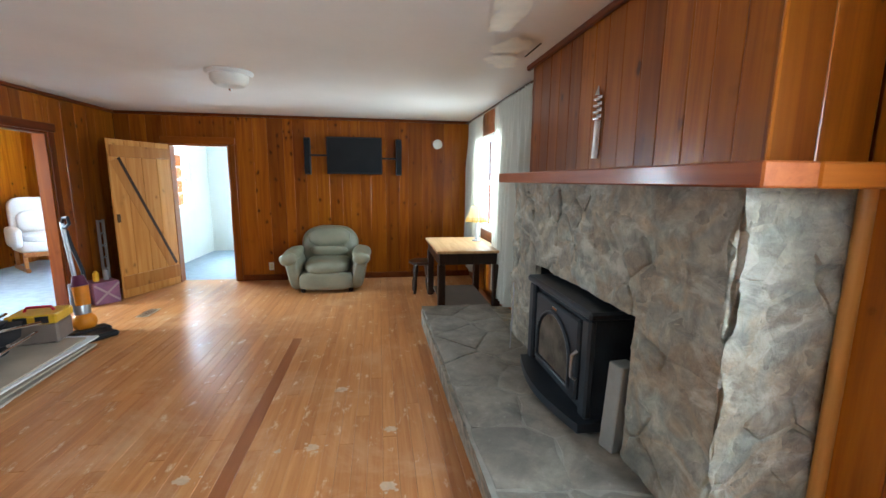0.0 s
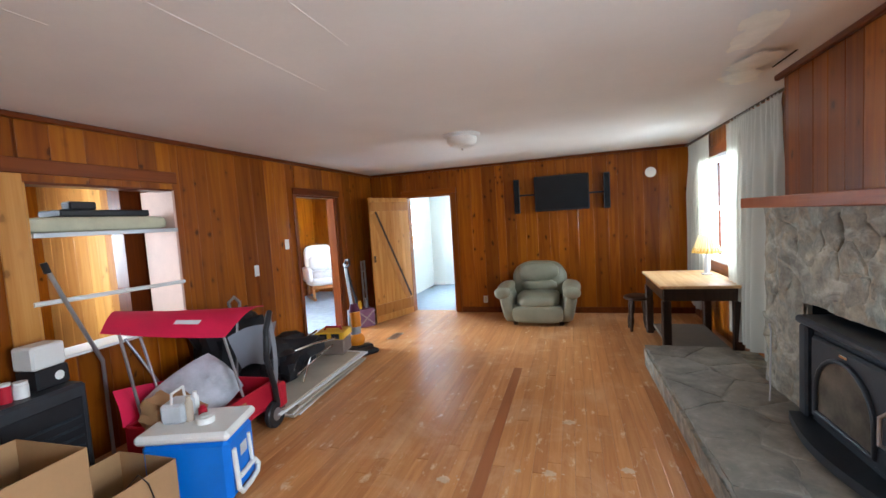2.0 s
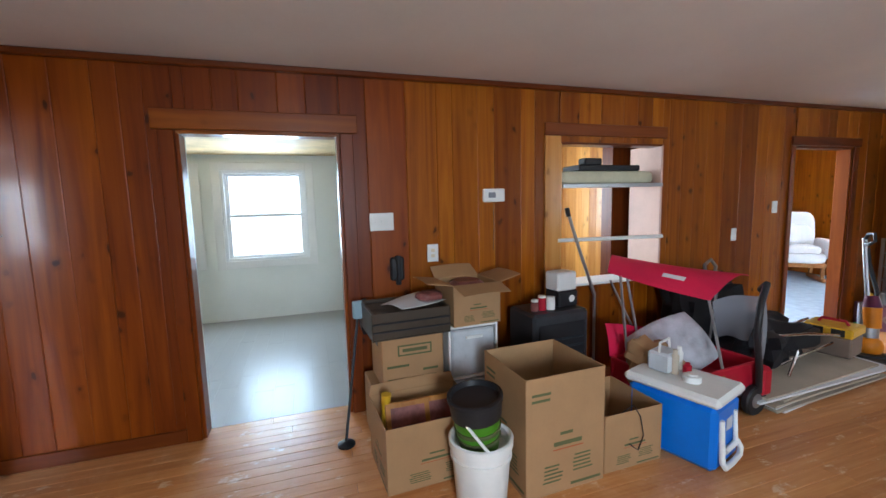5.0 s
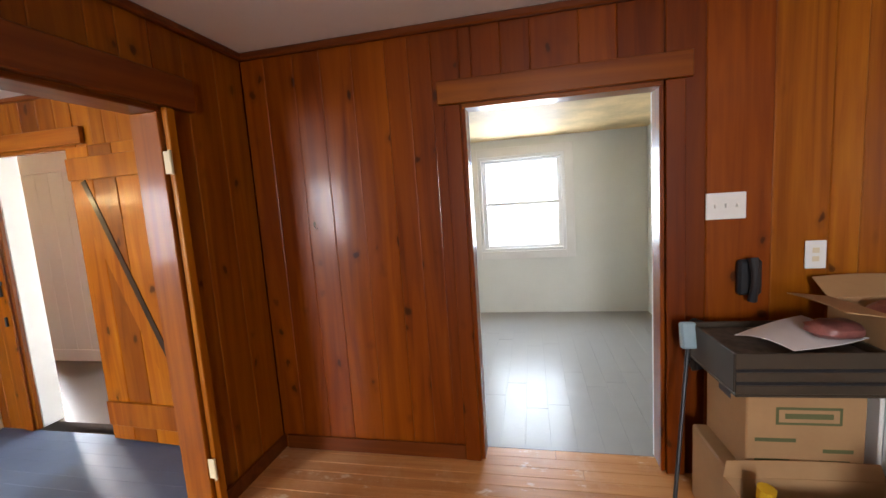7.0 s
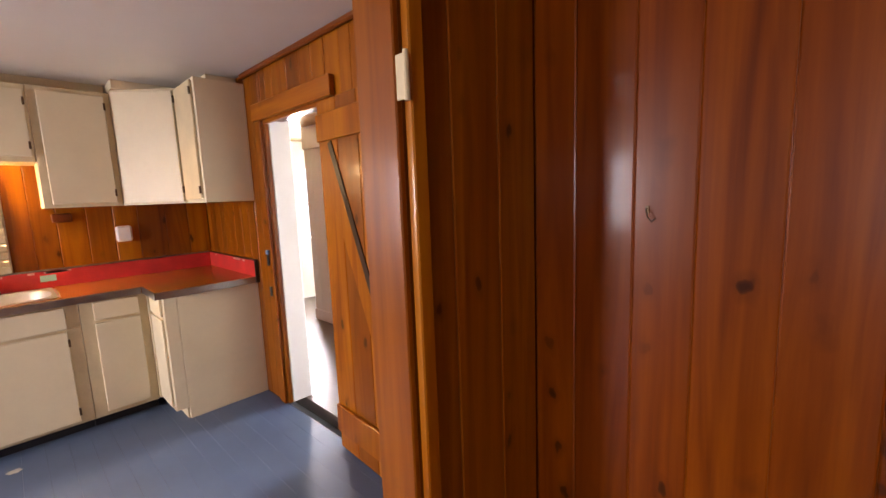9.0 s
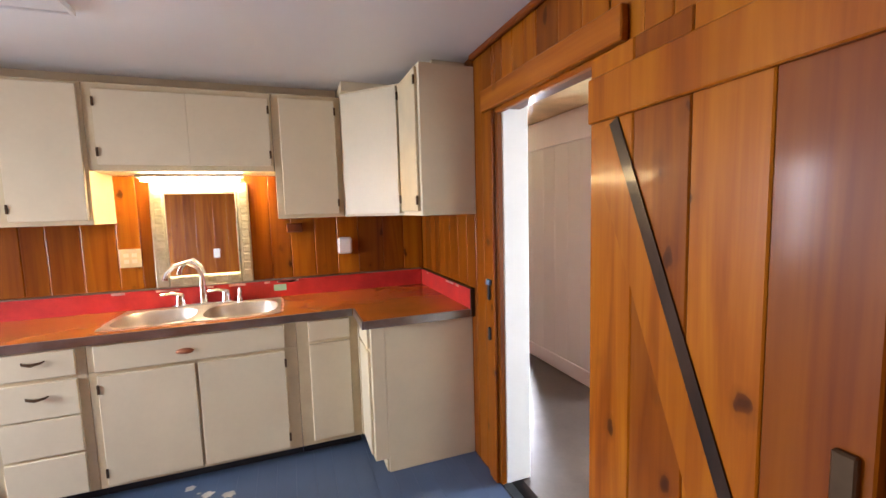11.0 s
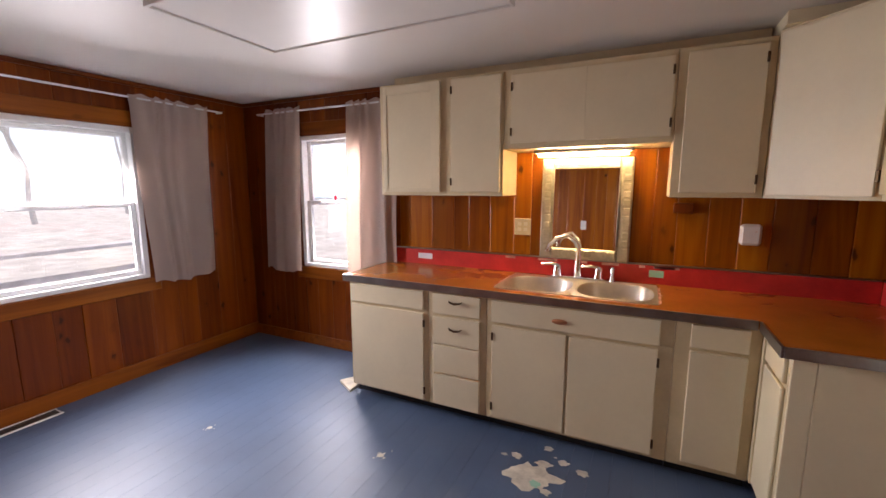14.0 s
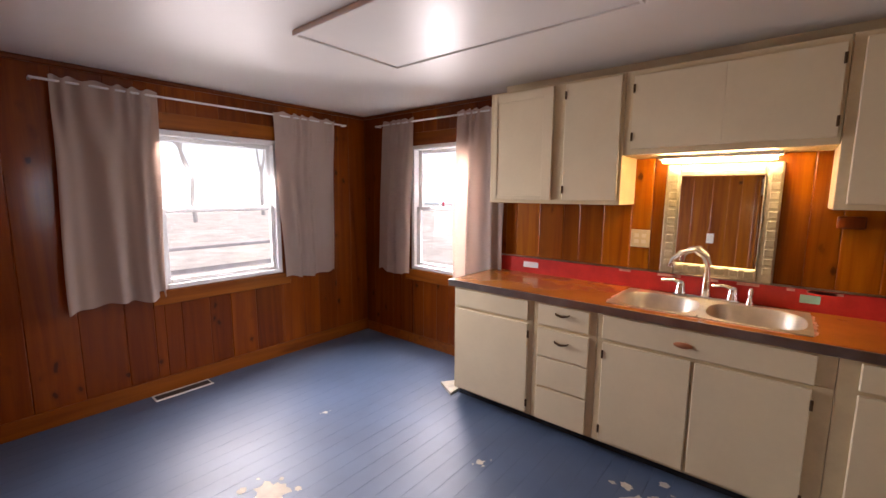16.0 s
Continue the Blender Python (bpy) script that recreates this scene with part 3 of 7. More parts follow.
for cx, cy, rx, ry in ((0.86, 2.50, 0.09, 0.26), (1.03, 3.0, 0.13, 0.2), (1.05, 3.28, 0.12, 0.17), (1.12, 3.42, 0.08, 0.10), (0.80, 2.32, 0.07, 0.12)):
    z = H_CEIL - 0.004 - 0.002 * rnd.random()
    ring = [(cx + rx * (0.8 + 0.35 * rnd.random()) * math.cos(a / 22 * 6.283), cy + ry * (0.8 + 0.35 * rnd.random()) * math.sin(a / 22 * 6.283), z - 0.025 * ry * (1 - math.sin(a / 22 * 6.283))) for a in range(22)]
    patch.put(ring, [tuple(range(22))[::-1]])
setting("ceiling_patch", patch, CEILING_SPOT, "peeling yellowed paint patch beside the chimney, lightened for window light", "paint patch", 0)
setting("ceiling_crack", Mesh().box(1.198, 1.210, 2.90, 3.20, H_CEIL - 0.003, H_CEIL + 0.001), SOOT, "dark open joint in the ceiling beside the chimney", "crack", 0)


def opening_trim(name, along, hole, face, out, material, level, label, jambs=(0.09, 0.09), head=0.12, over=(0.12, 0.12), deep=0.14, proud=0.02):
    """Casing and lining of a doorway: two side boards, a head board that overhangs them, and the lining through the wall."""
    a0, a1, z0, z1 = hole
    t = thing(name, label, "door frame")
    t["kind"] = "structure"

    def put(nm, p, q, n0, n1, z, w, mt):
        lo, hi = sorted((face + out * n0, face + out * n1))
        part(nm, Mesh().box(*((p, q, lo, hi) if along == "x" else (lo, hi, p, q)), z, w, 0.004), mt, t)

    if jambs[0]:
        put("side_casing", a0 - jambs[0], a0 - 0.004, 0.001, proud, 0.001, z1, material)
    if jambs[1]:
        put("side_casing", a1 + 0.004, a1 + jambs[1], 0.001, proud, 0.001, z1, material)
    put("head_casing", a0 - over[0], a1 + over[1], 0.001, proud + 0.012, z1 + 0.002, z1 + head, level)
    put("lining", a0 - 0.003, a0 + 0.018, -deep, -0.001, 0.001, z1 - 0.02, material)
    put("lining", a1 - 0.018, a1 + 0.003, -deep, -0.001, 0.001, z1 - 0.02, material)
    put("head_lining", a0, a1, -deep, -0.001, z1 - 0.02, z1 + 0.003, level)
    return t


opening_trim("door_frame_1", "y", DOOR_C, XW, 1, PINE_RED, PINE_Y, "knotty pine door frame with overhanging head board", deep=0.13)
opening_trim("door_frame_2", "y", DOOR_B, XW, 1, TRIM, TRIM_Y, "dark pine frame of the bedroom door", jambs=(0.06, 0.09), over=(0.06, 0.1), head=0.09, deep=0.13)
opening_trim("door_frame_3", "x", DOOR_A, YN, -1, PINE, PINE_X, "knotty pine frame of the porch door", jambs=(0.07, 0.09), over=(0.08, 0.1), head=0.10, deep=0.14)
opening_trim("door_frame_4", "x", OPEN_K, YK, 1, PINE, TRIM_X, "kitchen doorway frame with heavy dark head beam", jambs=(0.05, 0.09), over=(0.17, 0.17), head=0.15, deep=0.15, proud=0.03)
opening_trim("door_frame_5", "y", DOOR_D, XW, 1, PINE, PINE_Y, "pine frame of the back hall door in the kitchen", jambs=(0.09, 0.0), over=(0.10, 0.09), head=0.11, deep=0.03)
# hinge left on the kitchen doorway
hinge = thing("hinge", "old painted butt hinge on the kitchen doorway", "hinge", (-2.765, YK + 0.034, 1.69))
part("plate", Mesh().box(-0.002, 0.004, -0.03, 0.004, 0.0, 0.10, 0.001), CREAM_EDGE, hinge)
part("knuckle", Mesh().tube([(0.004, 0.006, -0.004), (0.004, 0.006, 0.104)], 0.007), CREAM_EDGE, hinge)
hinge2 = copy_thing(hinge, pose(-2.765, YK + 0.034, 0.22))

# mouldings along the ceilings and at the floor
def strip(name, pts, material, label, r=0.018):
    m = Mesh()
    for (x0, y0), (x1, y1), z in pts:
        m.box(min(x0, x1) - (r if x0 == x1 else 0), max(x0, x1) + (r if x0 == x1 else 0), min(y0, y1) - (r if y0 == y1 else 0), max(y0, y1) + (r if y0 == y1 else 0), z, z + 2.2 * r, 0.008)
    return setting(name, m, material, label, "moulding")


strip("trim_living_ceiling", [((XW + 0.018, YK), (XW + 0.018, YN), H_CEIL - 0.042), ((XW, YN - 0.018), (XE, YN - 0.018), H_CEIL - 0.042), ((XW, YK + 0.018), (1.7, YK + 0.018), H_CEIL - 0.042)], TRIM_Y, "dark wooden moulding under the living room ceiling")
strip("trim_kitchen_ceiling", [((XW + 0.014, -4.56), (XW + 0.014, YK - 0.16), H_CEIL - 0.076), ((XKE - 0.014, YS), (XKE - 0.014, YK - 0.16), H_CEIL - 0.076), ((-0.36, YS + 0.014), (XKE, YS + 0.014), H_CEIL - 0.076)], TRIM_Y, "dark wooden moulding under the kitchen ceiling", 0.015)
base = Mesh()
base.box(XW, XW + 0.014, YK + 0.03, DOOR_C[0] - 0.09, 0.0, 0.09, 0.004)
base.box(XW, OPEN_K[0] - 0.06, YK, YK + 0.014, 0.0, 0.09, 0.004)
base.box(DOOR_A[1] + 0.1, XE, YN - 0.014, YN, 0.0, 0.09, 0.004)
setting("baseboard_living", base, TRIM_Y, "dark pine baseboard", "baseboard")
base = Mesh()
base.box(XKE - 0.016, XKE, YS, YK - 0.15, 0.0, 0.12, 0.004)
base.box(0.0, XKE - 0.016, YS, YS + 0.016, 0.0, 0.10, 0.004)
setting("baseboard_kitchen", base, PINE_Y, "light pine baseboard along the kitchen walls", "baseboard")


def sash_window(name, along, hole, face, out, label, wide=0.05, blind=False, grid=0, stool=True, casing=0.0):
    """A white double-hung window set into an opening; out is the way from the room to the open."""
    a0, a1, z0, z1 = hole
    t = thing(name, label, "window")
    t["kind"] = "structure"

    def bar(nm, p, q, n0, n1, z, w, mt=VINYL, parent=None, c=0.004):
        lo, hi = sorted((face + out * n0, face + out * n1))
        return part(nm, Mesh().box(*((p, q, lo, hi) if along == "x" else (lo, hi, p, q)), z, w, c), mt, parent or t)

    fr = bar("window_frame", a0, a0 + 0.04, 0.0, 0.12, z0, z1)
    bar("frame_side", a1 - 0.04, a1, 0.0, 0.12, z0, z1)
    bar("frame_head", a0 + 0.04, a1 - 0.04, 0.0, 0.12, z1 - 0.04, z1)
    bar("window_sill", a0 + 0.04, a1 - 0.04, -0.004, 0.12, z0, z0 + 0.035)
    zm = (z0 + z1) / 2
    for nm, n0, lo, hi in (("upper_sash", 0.065, zm - 0.018, z1 - 0.04), ("lower_sash", 0.035, z0 + 0.035, zm + 0.018)):
        sash = bar(nm, a0 + 0.04, a0 + 0.04 + wide, n0, n0 + 0.03, lo, hi)
        bar("stile", a1 - 0.04 - wide, a1 - 0.04, n0, n0 + 0.03, lo, hi, parent=sash)
        bar("rail", a0 + 0.04 + wide, a1 - 0.04 - wide, n0, n0 + 0.03, lo, lo + 0.036, parent=sash)
        bar("rail", a0 + 0.04 + wide, a1 - 0.04 - wide, n0, n0 + 0.03, hi - 0.036, hi, parent=sash)
        pane = bar("pane", a0 + 0.04 + wide, a1 - 0.04 - wide, n0 + 0.012, n0 + 0.016, lo + 0.036, hi - 0.036, GLASS, sash, 0)
        pane.visible_shadow = False
        for k in range(grid):
            c = a0 + 0.04 + wide + (k + 1) * (a1 - a0 - 0.08 - 2 * wide) / (grid + 1)
            bar("glazing_bar", c - 0.01, c + 0.01, n0 + 0.004, n0 + 0.026, lo + 0.03, hi - 0.03, parent=sash)
        if grid:
            c = (lo + hi) / 2
            bar("glazing_bar", a0 + 0.05, a1 - 0.05, n0 + 0.006, n0 + 0.024, c - 0.01, c + 0.01, parent=sash)
    for p in ((a0 * 0.7 + a1 * 0.3), (a0 * 0.3 + a1 * 0.7)):
        bar("latch", p - 0.03, p + 0.03, 0.02, 0.036, zm + 0.018, zm + 0.03)
    if blind:
        for k in range(44):
            z = z1 - 0.06 - k * 0.0125
            bar("slat", a0 + 0.05, a1 - 0.05, 0.008, 0.022, z, z + 0.0012, PLASTIC_WHITE, c=0)
    if casing:
        for p, q, z, w in ((a0 - casing, a0, z0 - casing, z1 + casing), (a1, a1 + casing, z0 - casing, z1 + casing), (a0, a1, z1, z1 + casing), (a0, a1, z0 - casing, z0)):
            bar("casing", p, q, -0.02, -0.001, z, w, WHITE)
    if stool:
        bar("apron", a0 - 0.07, a1 + 0.07, -0.018, -0.001, z0 - 0.11, z0 - 0.002, PINE_Y if along == "y" else PINE_X)
        bar("head_board", a0 - 0.07, a1 + 0.07, -0.016, -0.001, z1 + 0.002, z1 + 0.12, PINE_Y if along == "y" else PINE_X)
    return t


sash_window("window_1", "y", WIN_KE, XKE, 1, "white double-hung kitchen window over pine apron board, looking out on a deck", wide=0.035, blind=True)
sash_window("window_2", "x", WIN_KS, YS, -1, "white double-hung kitchen window beside the counter")
sash_window("window_3", "y", WIN_L, XE, 1, "bright double-hung living room window behind sheer curtains")
sash_window("window_4", "y", WIN_L2, 1.72, 1, "bright window south of the chimney")

# ---- rooms seen through the doors ----
def room(name, x0, x1, y0, y1, top, wall_mat, floor_mat, ceil_mat, holes, skip, label):
    """Plain room: its own floor, ceiling and outer walls; skip names the sides that other walls already close."""
    ground_floor = setting("floor_" + name, Mesh().box(x0, x1, y0, y1, -0.1, -0.004), floor_mat, label + " floor", "floor", 0)
    setting("ceiling_" + name, Mesh().box(x0, x1, y0, y1, top, top + 0.1), ceil_mat, label + " ceiling", "ceiling", 0)
    for side, along, a0, a1, c0, c1 in (("west", "y", y0, y1, x0 - 0.12, x0), ("east", "y", y0, y1, x1, x1 + 0.12), ("south", "x", x0 - 0.12, x1 + 0.12, y0 - 0.12, y0), ("north", "x", x0 - 0.12, x1 + 0.12, y1, y1 + 0.12)):
        if side not in skip:
            wall("wall_" + name + "_" + side, along, a0, a1, c0, c1, -0.1, top + 0.1, holes.get(side, []), wall_mat, label + " wall")
    return ground_floor


X0 = XW - 0.13
WIN_C1, WIN_C2 = (-1.29, -0.25, 0.79, 1.965), (-2.45, -1.62, 0.80, 1.95)
floor_white = room("white_room", -6.40, X0, -2.55, 0.66, 2.16, WHITE_WALL, GRAY_FLOOR, STAINED_CEILING, {"west": [WIN_C1, WIN_C2]}, ("east",), "white painted room with shiny grey floor,")
sash_window("window_5", "y", WIN_C1, -6.40, -1, "white double-hung window of the empty white room", stool=False, casing=0.10)
sash_window("window_6", "y", WIN_C2, -6.40, -1, "second white double-hung window of the white room", stool=False, casing=0.10)
WIN_D = (-5.75, -5.05, 0.85, 1.95)
room("back_hall", -6.40, X0, -7.2, -2.68, 2.30, WHITE_WALL, BROWN_FLOOR, STAINED_CEILING, {"south": [WIN_D], "west": [(-4.15, -3.30, 0.85, 1.95)]}, ("east", "north"), "white back hall with dark floor,")
sash_window("window_7", "x", WIN_D, -7.2, -1, "white window at the end of the back hall", stool=False)
sash_window("window_10", "y", (-4.15, -3.30, 0.85, 1.95), -6.40, -1, "white side window of the back hall", stool=False)
w_hall = setting("wall_hall_partition", Mesh().box(-4.75, -4.647, -6.1, -4.79, 0, 2.3), WHITE_WALL, "white painted partition in the back hall", "wall", 0)
setting("baseboard_hall", Mesh().box(-4.63, -4.615, -6.1, -4.785, 0, 0.13, 0.004), WHITE, "white baseboard of the hall partition", "baseboard")
setting("trim_hall", Mesh().box(-4.63, -4.612, -6.1, -4.785, 2.04, 2.295, 0.004), WHITE, "white band board under the hall ceiling", "trim")
room("bedroom", -6.0, X0, 0.80, 8.6, 2.40, PINE, CARPET, CEILING, {"west": [(4.0, 5.2, 0.9, 2.0), (1.25, 2.25, 0.9, 2.0)]}, ("east", "south"), "pine clad bedroom,")
sash_window("window_8", "y", (4.0, 5.2, 0.9, 2.0), -6.0, -1, "bright bedroom window", stool=False)
# Unseen window, added as the opening for the closet lamp.
sash_window("window_11", "y", (1.25, 2.25, 0.9, 2.0), -6.0, -1, "unseen window added to light the closet wall", stool=False)
WIN_A = (7.35, 8.55, 0.95, 1.98)
room("porch", -3.30, -0.6, YN + 0.14, 9.4, 2.40, WHITE_WALL, CARPET, WHITE_WALL, {"west": [WIN_A]}, ("south",), "white porch room with blue-grey carpet,")
sash_window("window_9", "y", WIN_A, -3.30, -1, "many-paned white porch window", grid=1, stool=False)
# white lining of the hall door and the white room door
for y0, y1, nm in ((DOOR_D[0] - 0.1, DOOR_D[0] + 0.02, "white_door_jamb"), (DOOR_D[1] - 0.02, DOOR_D[1] + 0.1, "white_door_jamb")):
    tagged(part(nm, Mesh().box(X0 - 0.05, X0 + 0.10, y0, y1, 0, 2.05, 0.006), WHITE, None, "white painted door jamb of the back hall"), category="door jamb", kind="structure")
tagged(part("white_door_lining", Mesh().box(X0 - 0.03, X0 + 0.02, DOOR_C[0] - 0.04, DOOR_C[0] + 0.016, 0, 1.96, 0.004).box(X0 - 0.03, X0 + 0.02, DOOR_C[1] - 0.016, DOOR_C[1] + 0.04, 0, 1.96, 0.004), WHITE, None, "white painted inner lining of the doorway"), category="door lining", kind="structure")

# ---- outdoors ----
setting("ground", Mesh().box(-400, 400, -400, 400, -0.9, -0.6), GRASS, "flat winter grass round the house", "ground", 0)
rail = thing("deck_railing", "weathered wooden deck railing outside the kitchen window", "railing", (4.6, -4.0, -0.6))
for y in (-2.4, -0.55, 1.3):
    part("post", Mesh().box(-0.05, 0.05, y - 0.05, y + 0.05, 0.0, 1.30, 0.006), DECK, rail)
part("top_rail", Mesh().box(-0.08, 0.08, -2.6, 1.5, 1.30, 1.35, 0.006), DECK, rail)
part("middle_rail", Mesh().box(-0.02, 0.02, -2.6, 1.5, 0.95, 1.02, 0.004), DECK, rail)
setting("deck", Mesh().box(1.62, 4.75, -6.6, -2.3, -0.55, -0.25), DECK, "weathered wooden deck outside the kitchen", "deck", 0)


def bare_tree(x, y, h, seed):
    """A leafless tree: trunk that forks into thinner limbs."""
    rnd = random.Random(seed)
    t = thing("bare_tree", "leafless grey winter tree behind the house", "tree", (x, y, -0.6), group="bare trees outside")
    m = Mesh()

    def grow(p, d, length, r, depth):
        q = p + d * length
        m.tube([p, (p + q) / 2 + Vector((rnd.uniform(-1, 1), rnd.uniform(-1, 1), 0)) * length * 0.05, q], [r, r * 0.85, r * 0.65], 6, False)
        if depth:
            for _ in range(rnd.choice((2, 3))):
                e = (d + Vector((rnd.uniform(-1, 1), rnd.uniform(-1, 1), rnd.uniform(-0.1, 0.7))) * 0.75).normalized()
                grow(q, e, length * rnd.uniform(0.55, 0.8), r * 0.6, depth - 1)

    grow(Vector((0, 0, 0)), Vector((0, 0, 1)), h * 0.35, h * 0.018, 4)
    part("trunk", m, BARK, t)


for i, (x, y, h) in enumerate(((30, -14, 9), (36, -22, 11), (40, -9, 10), (28, -30, 10), (44, -34, 12), (12, -40, 10))):
    bare_tree(x, y, h, i)
# Four added glowing planes stand in for the bright sky and haze.
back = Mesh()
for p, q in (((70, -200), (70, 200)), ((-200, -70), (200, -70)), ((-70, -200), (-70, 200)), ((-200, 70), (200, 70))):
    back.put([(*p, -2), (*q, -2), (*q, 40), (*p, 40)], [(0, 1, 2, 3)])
setting("backdrop", back, BACKDROP_GLOW, "glowing backdrop planes added for the bright view outside", "distance", 0)


# ---- fireplace ----
CH_X, CH_Y0, CH_Y1 = 1.30, 1.33, 3.57
core = Mesh().box(CH_X + 0.006, XE + 0.01, CH_Y0 + 0.006, 1.82, 0.0, 1.49).box(CH_X + 0.006, XE + 0.01, 3.02, CH_Y1 - 0.006, 0.0, 1.49).box(CH_X + 0.006, XE + 0.01, 1.82, 3.02, 0.90, 1.49)
core.box(XE + 0.01, 1.86, CH_Y0 + 0.006, CH_Y1 - 0.03, 0.0, 2.45)
chimney = tagged(part("chimney", core, MORTAR, None, "chimney of grey-brown field stone with wide mortar", 0), category="fireplace", kind="structure")
part("firebox", Mesh().box(XE - 0.02, XE + 0.006, 1.8, 3.04, 0.1, 0.92).box(CH_X + 0.03, XE, 1.81, 1.822, 0.2, 0.9).box(CH_X + 0.03, XE, 3.018, 3.03, 0.2, 0.9).box(CH_X + 0.03, XE, 1.82, 3.02, 0.895, 0.905), SOOT, chimney, "soot-black firebox opening", 0)
hearth = tagged(part("hearth", Mesh().put([(0.575, 4.34, 0), (0.60, 2.6, 0), (0.64, 1.28, 0), (1.5, 1.28, 0), (1.5, 4.34, 0), (0.568, 4.34, 0.168), (0.585, 2.6, 0.168), (0.625, 1.28, 0.168), (1.5, 1.28, 0.168), (1.5, 4.34, 0.168)], [(4, 3, 2, 1, 0), (5, 6, 7, 8, 9), (0, 1, 6, 5), (1, 2, 7, 6), (2, 3, 8, 7), (3, 4, 9, 8), (4, 0, 5, 9)]), MORTAR, None, "raised hearth of grey slate slabs on mortar"), category="hearth", kind="structure")
breast = setting("chimney_breast", Mesh().box(1.35, 1.75, 1.32, 3.39, 1.56, H_CEIL + 0.02), TRIM, "pine clad chimney breast over the mantel", "wall", 0)
planks(breast, "y", 1.302, 3.41, 1.332, T, 1.562, H_CEIL, [], PINE, (0.11, 0.17), seed=41)
planks(breast, "x", 1.332, 1.72, 1.302, T, 1.562, H_CEIL, [], PINE, (0.15, 0.2), seed=42)
planks(breast, "x", 1.35, 1.56, 3.41, -T, 1.562, H_CEIL, [], PINE, (0.15, 0.2), seed=43)
mantel = thing("mantel_shelf", "thick reddish wooden mantel shelf on the stone chimney", "mantel shelf")
part("front_beam", Mesh().box(1.16, 1.34, 1.135, 3.63, 1.492, 1.566, 0.006), MANTEL, mantel)
part("side_beam", Mesh().box(1.342, 1.80, 1.135, 1.30, 1.492, 1.566, 0.006), PINE_X, mantel, "orange pine return of the shelf")
post = setting("trim_chimney_post", Mesh().tube([(1.715, 1.285, 0.0), (1.715, 1.285, 1.49)], 0.026, 14), PINE_PALE, "rounded pine strip beside the stone chimney", "trim")
setting("trim_chimney_top", Mesh().box(1.30, 1.335, 1.27, 3.43, H_CEIL - 0.04, H_CEIL, 0.008), TRIM_Y, "dark moulding on top of the chimney breast", "moulding")

# wood stove in the fireplace
stove = thing("wood_stove", "black cast iron stove insert with arched glass door", "stove", (0, 0, 0.2))
part("body", Mesh().box(1.22, 1.52, 2.02, 2.82, 0.06, 0.62, 0.012), IRON, stove)
part("top_plate", Mesh().box(1.17, 1.53, 1.98, 2.86, 0.62, 0.665, 0.012), IRON, stove)
lip = Mesh()
lip.sheet(lambda u, v: (1.24 - (0.10 + 0.07 * math.sin(math.pi * u)) * v, 1.98 + 0.88 * u, 0.075 - 0.0 * v), 14, 3, 0.05)
part("ash_lip", lip, IRON, stove)
part("base", Mesh().box(1.20, 1.5, 2.0, 2.84, 0.0, 0.07, 0.01), IRON, stove)
door = part("door", Mesh().box(1.185, 1.222, 2.12, 2.72, 0.12, 0.58, 0.012), IRON, stove)
arch = [(1.178, 2.42 + 0.23 * math.cos(a), 0.30 + 0.22 * math.sin(a)) for a in [math.pi * k / 12 for k in range(13)]]
arch = [(1.178, 2.65, 0.17)] + arch + [(1.178, 2.19, 0.17), (1.178, 2.65, 0.17)]
part("glass", Mesh().put([(1.182, p[1], p[2]) for p in arch[:-1]], [tuple(range(len(arch) - 1))]), STOVE_GLASS, door, "smoky arched glass", 0)
part("arch_rim", Mesh().tube(arch, 0.012, 8), IRON, door)
part("handle", Mesh().tube([(1.175, 2.10, 0.26), (1.145, 2.10, 0.28), (1.145, 2.10, 0.40), (1.175, 2.10, 0.42)], 0.009, 8), GRAY_METAL, door)
part("badge", Mesh().box(1.178, 1.184, 2.39, 2.45, 0.545, 0.56, 0.002), CHROME, door)
part("side_pillar", Mesh().box(1.18, 1.225, 2.0, 2.08, 0.08, 0.62, 0.012), IRON, stove)
part("side_pillar", Mesh().box(1.18, 1.225, 2.76, 2.84, 0.08, 0.62, 0.012), IRON, stove)
slab = thing("loose_slab", "grey slab leaning by the stove", "stone slab", (1.23, 1.87, 0.205), 14, ry=4)
part("slab_body", Mesh().box(0.0, 0.11, -0.045, 0.045, 0.0, 0.44, 0.006), plain("grey_slab", (0.27, 0.26, 0.235), 0.7, scale=8), slab)
poker = thing("stove_tool", "thin metal stove tool leaning on the chimney", "stove tool", (1.16, 3.16, 0.2))
part("rod", Mesh().tube([(0, 0, 0), (0.085, 0.20, 0.42), (0.088, 0.23, 0.47)], 0.006, 8), GRAY_METAL, poker)
damper = thing("wall_ornament", "metal ornament with a turned glass drop on the chimney breast", "ornament", (1.325, 2.315, 1.63))
damper.scale = (1.0, 1.0, 0.82)
part("backplate", Mesh().box(-0.006, 0.004, -0.022, 0.022, 0.02, 0.40, 0.003), CHROME, damper)
for z in (0.25, 0.29, 0.33, 0.37):
    part("ring", Mesh().lathe([(0.006, -0.016), (0.024, -0.008), (0.026, 0.0), (0.024, 0.008), (0.006, 0.016)], 14).at(Matrix()), CHROME, damper).location = (-0.012, 0, z)
part("drop", Mesh().tube([(-0.012, 0, 0.40), (-0.012, 0, 0.46)], [0.02, 0.003], 12), CHROME, damper)
part("stem", Mesh().tube([(-0.012, 0.004, 0.0), (-0.012, 0, 0.24)], [0.016, 0.012], 12), STEEL, damper)

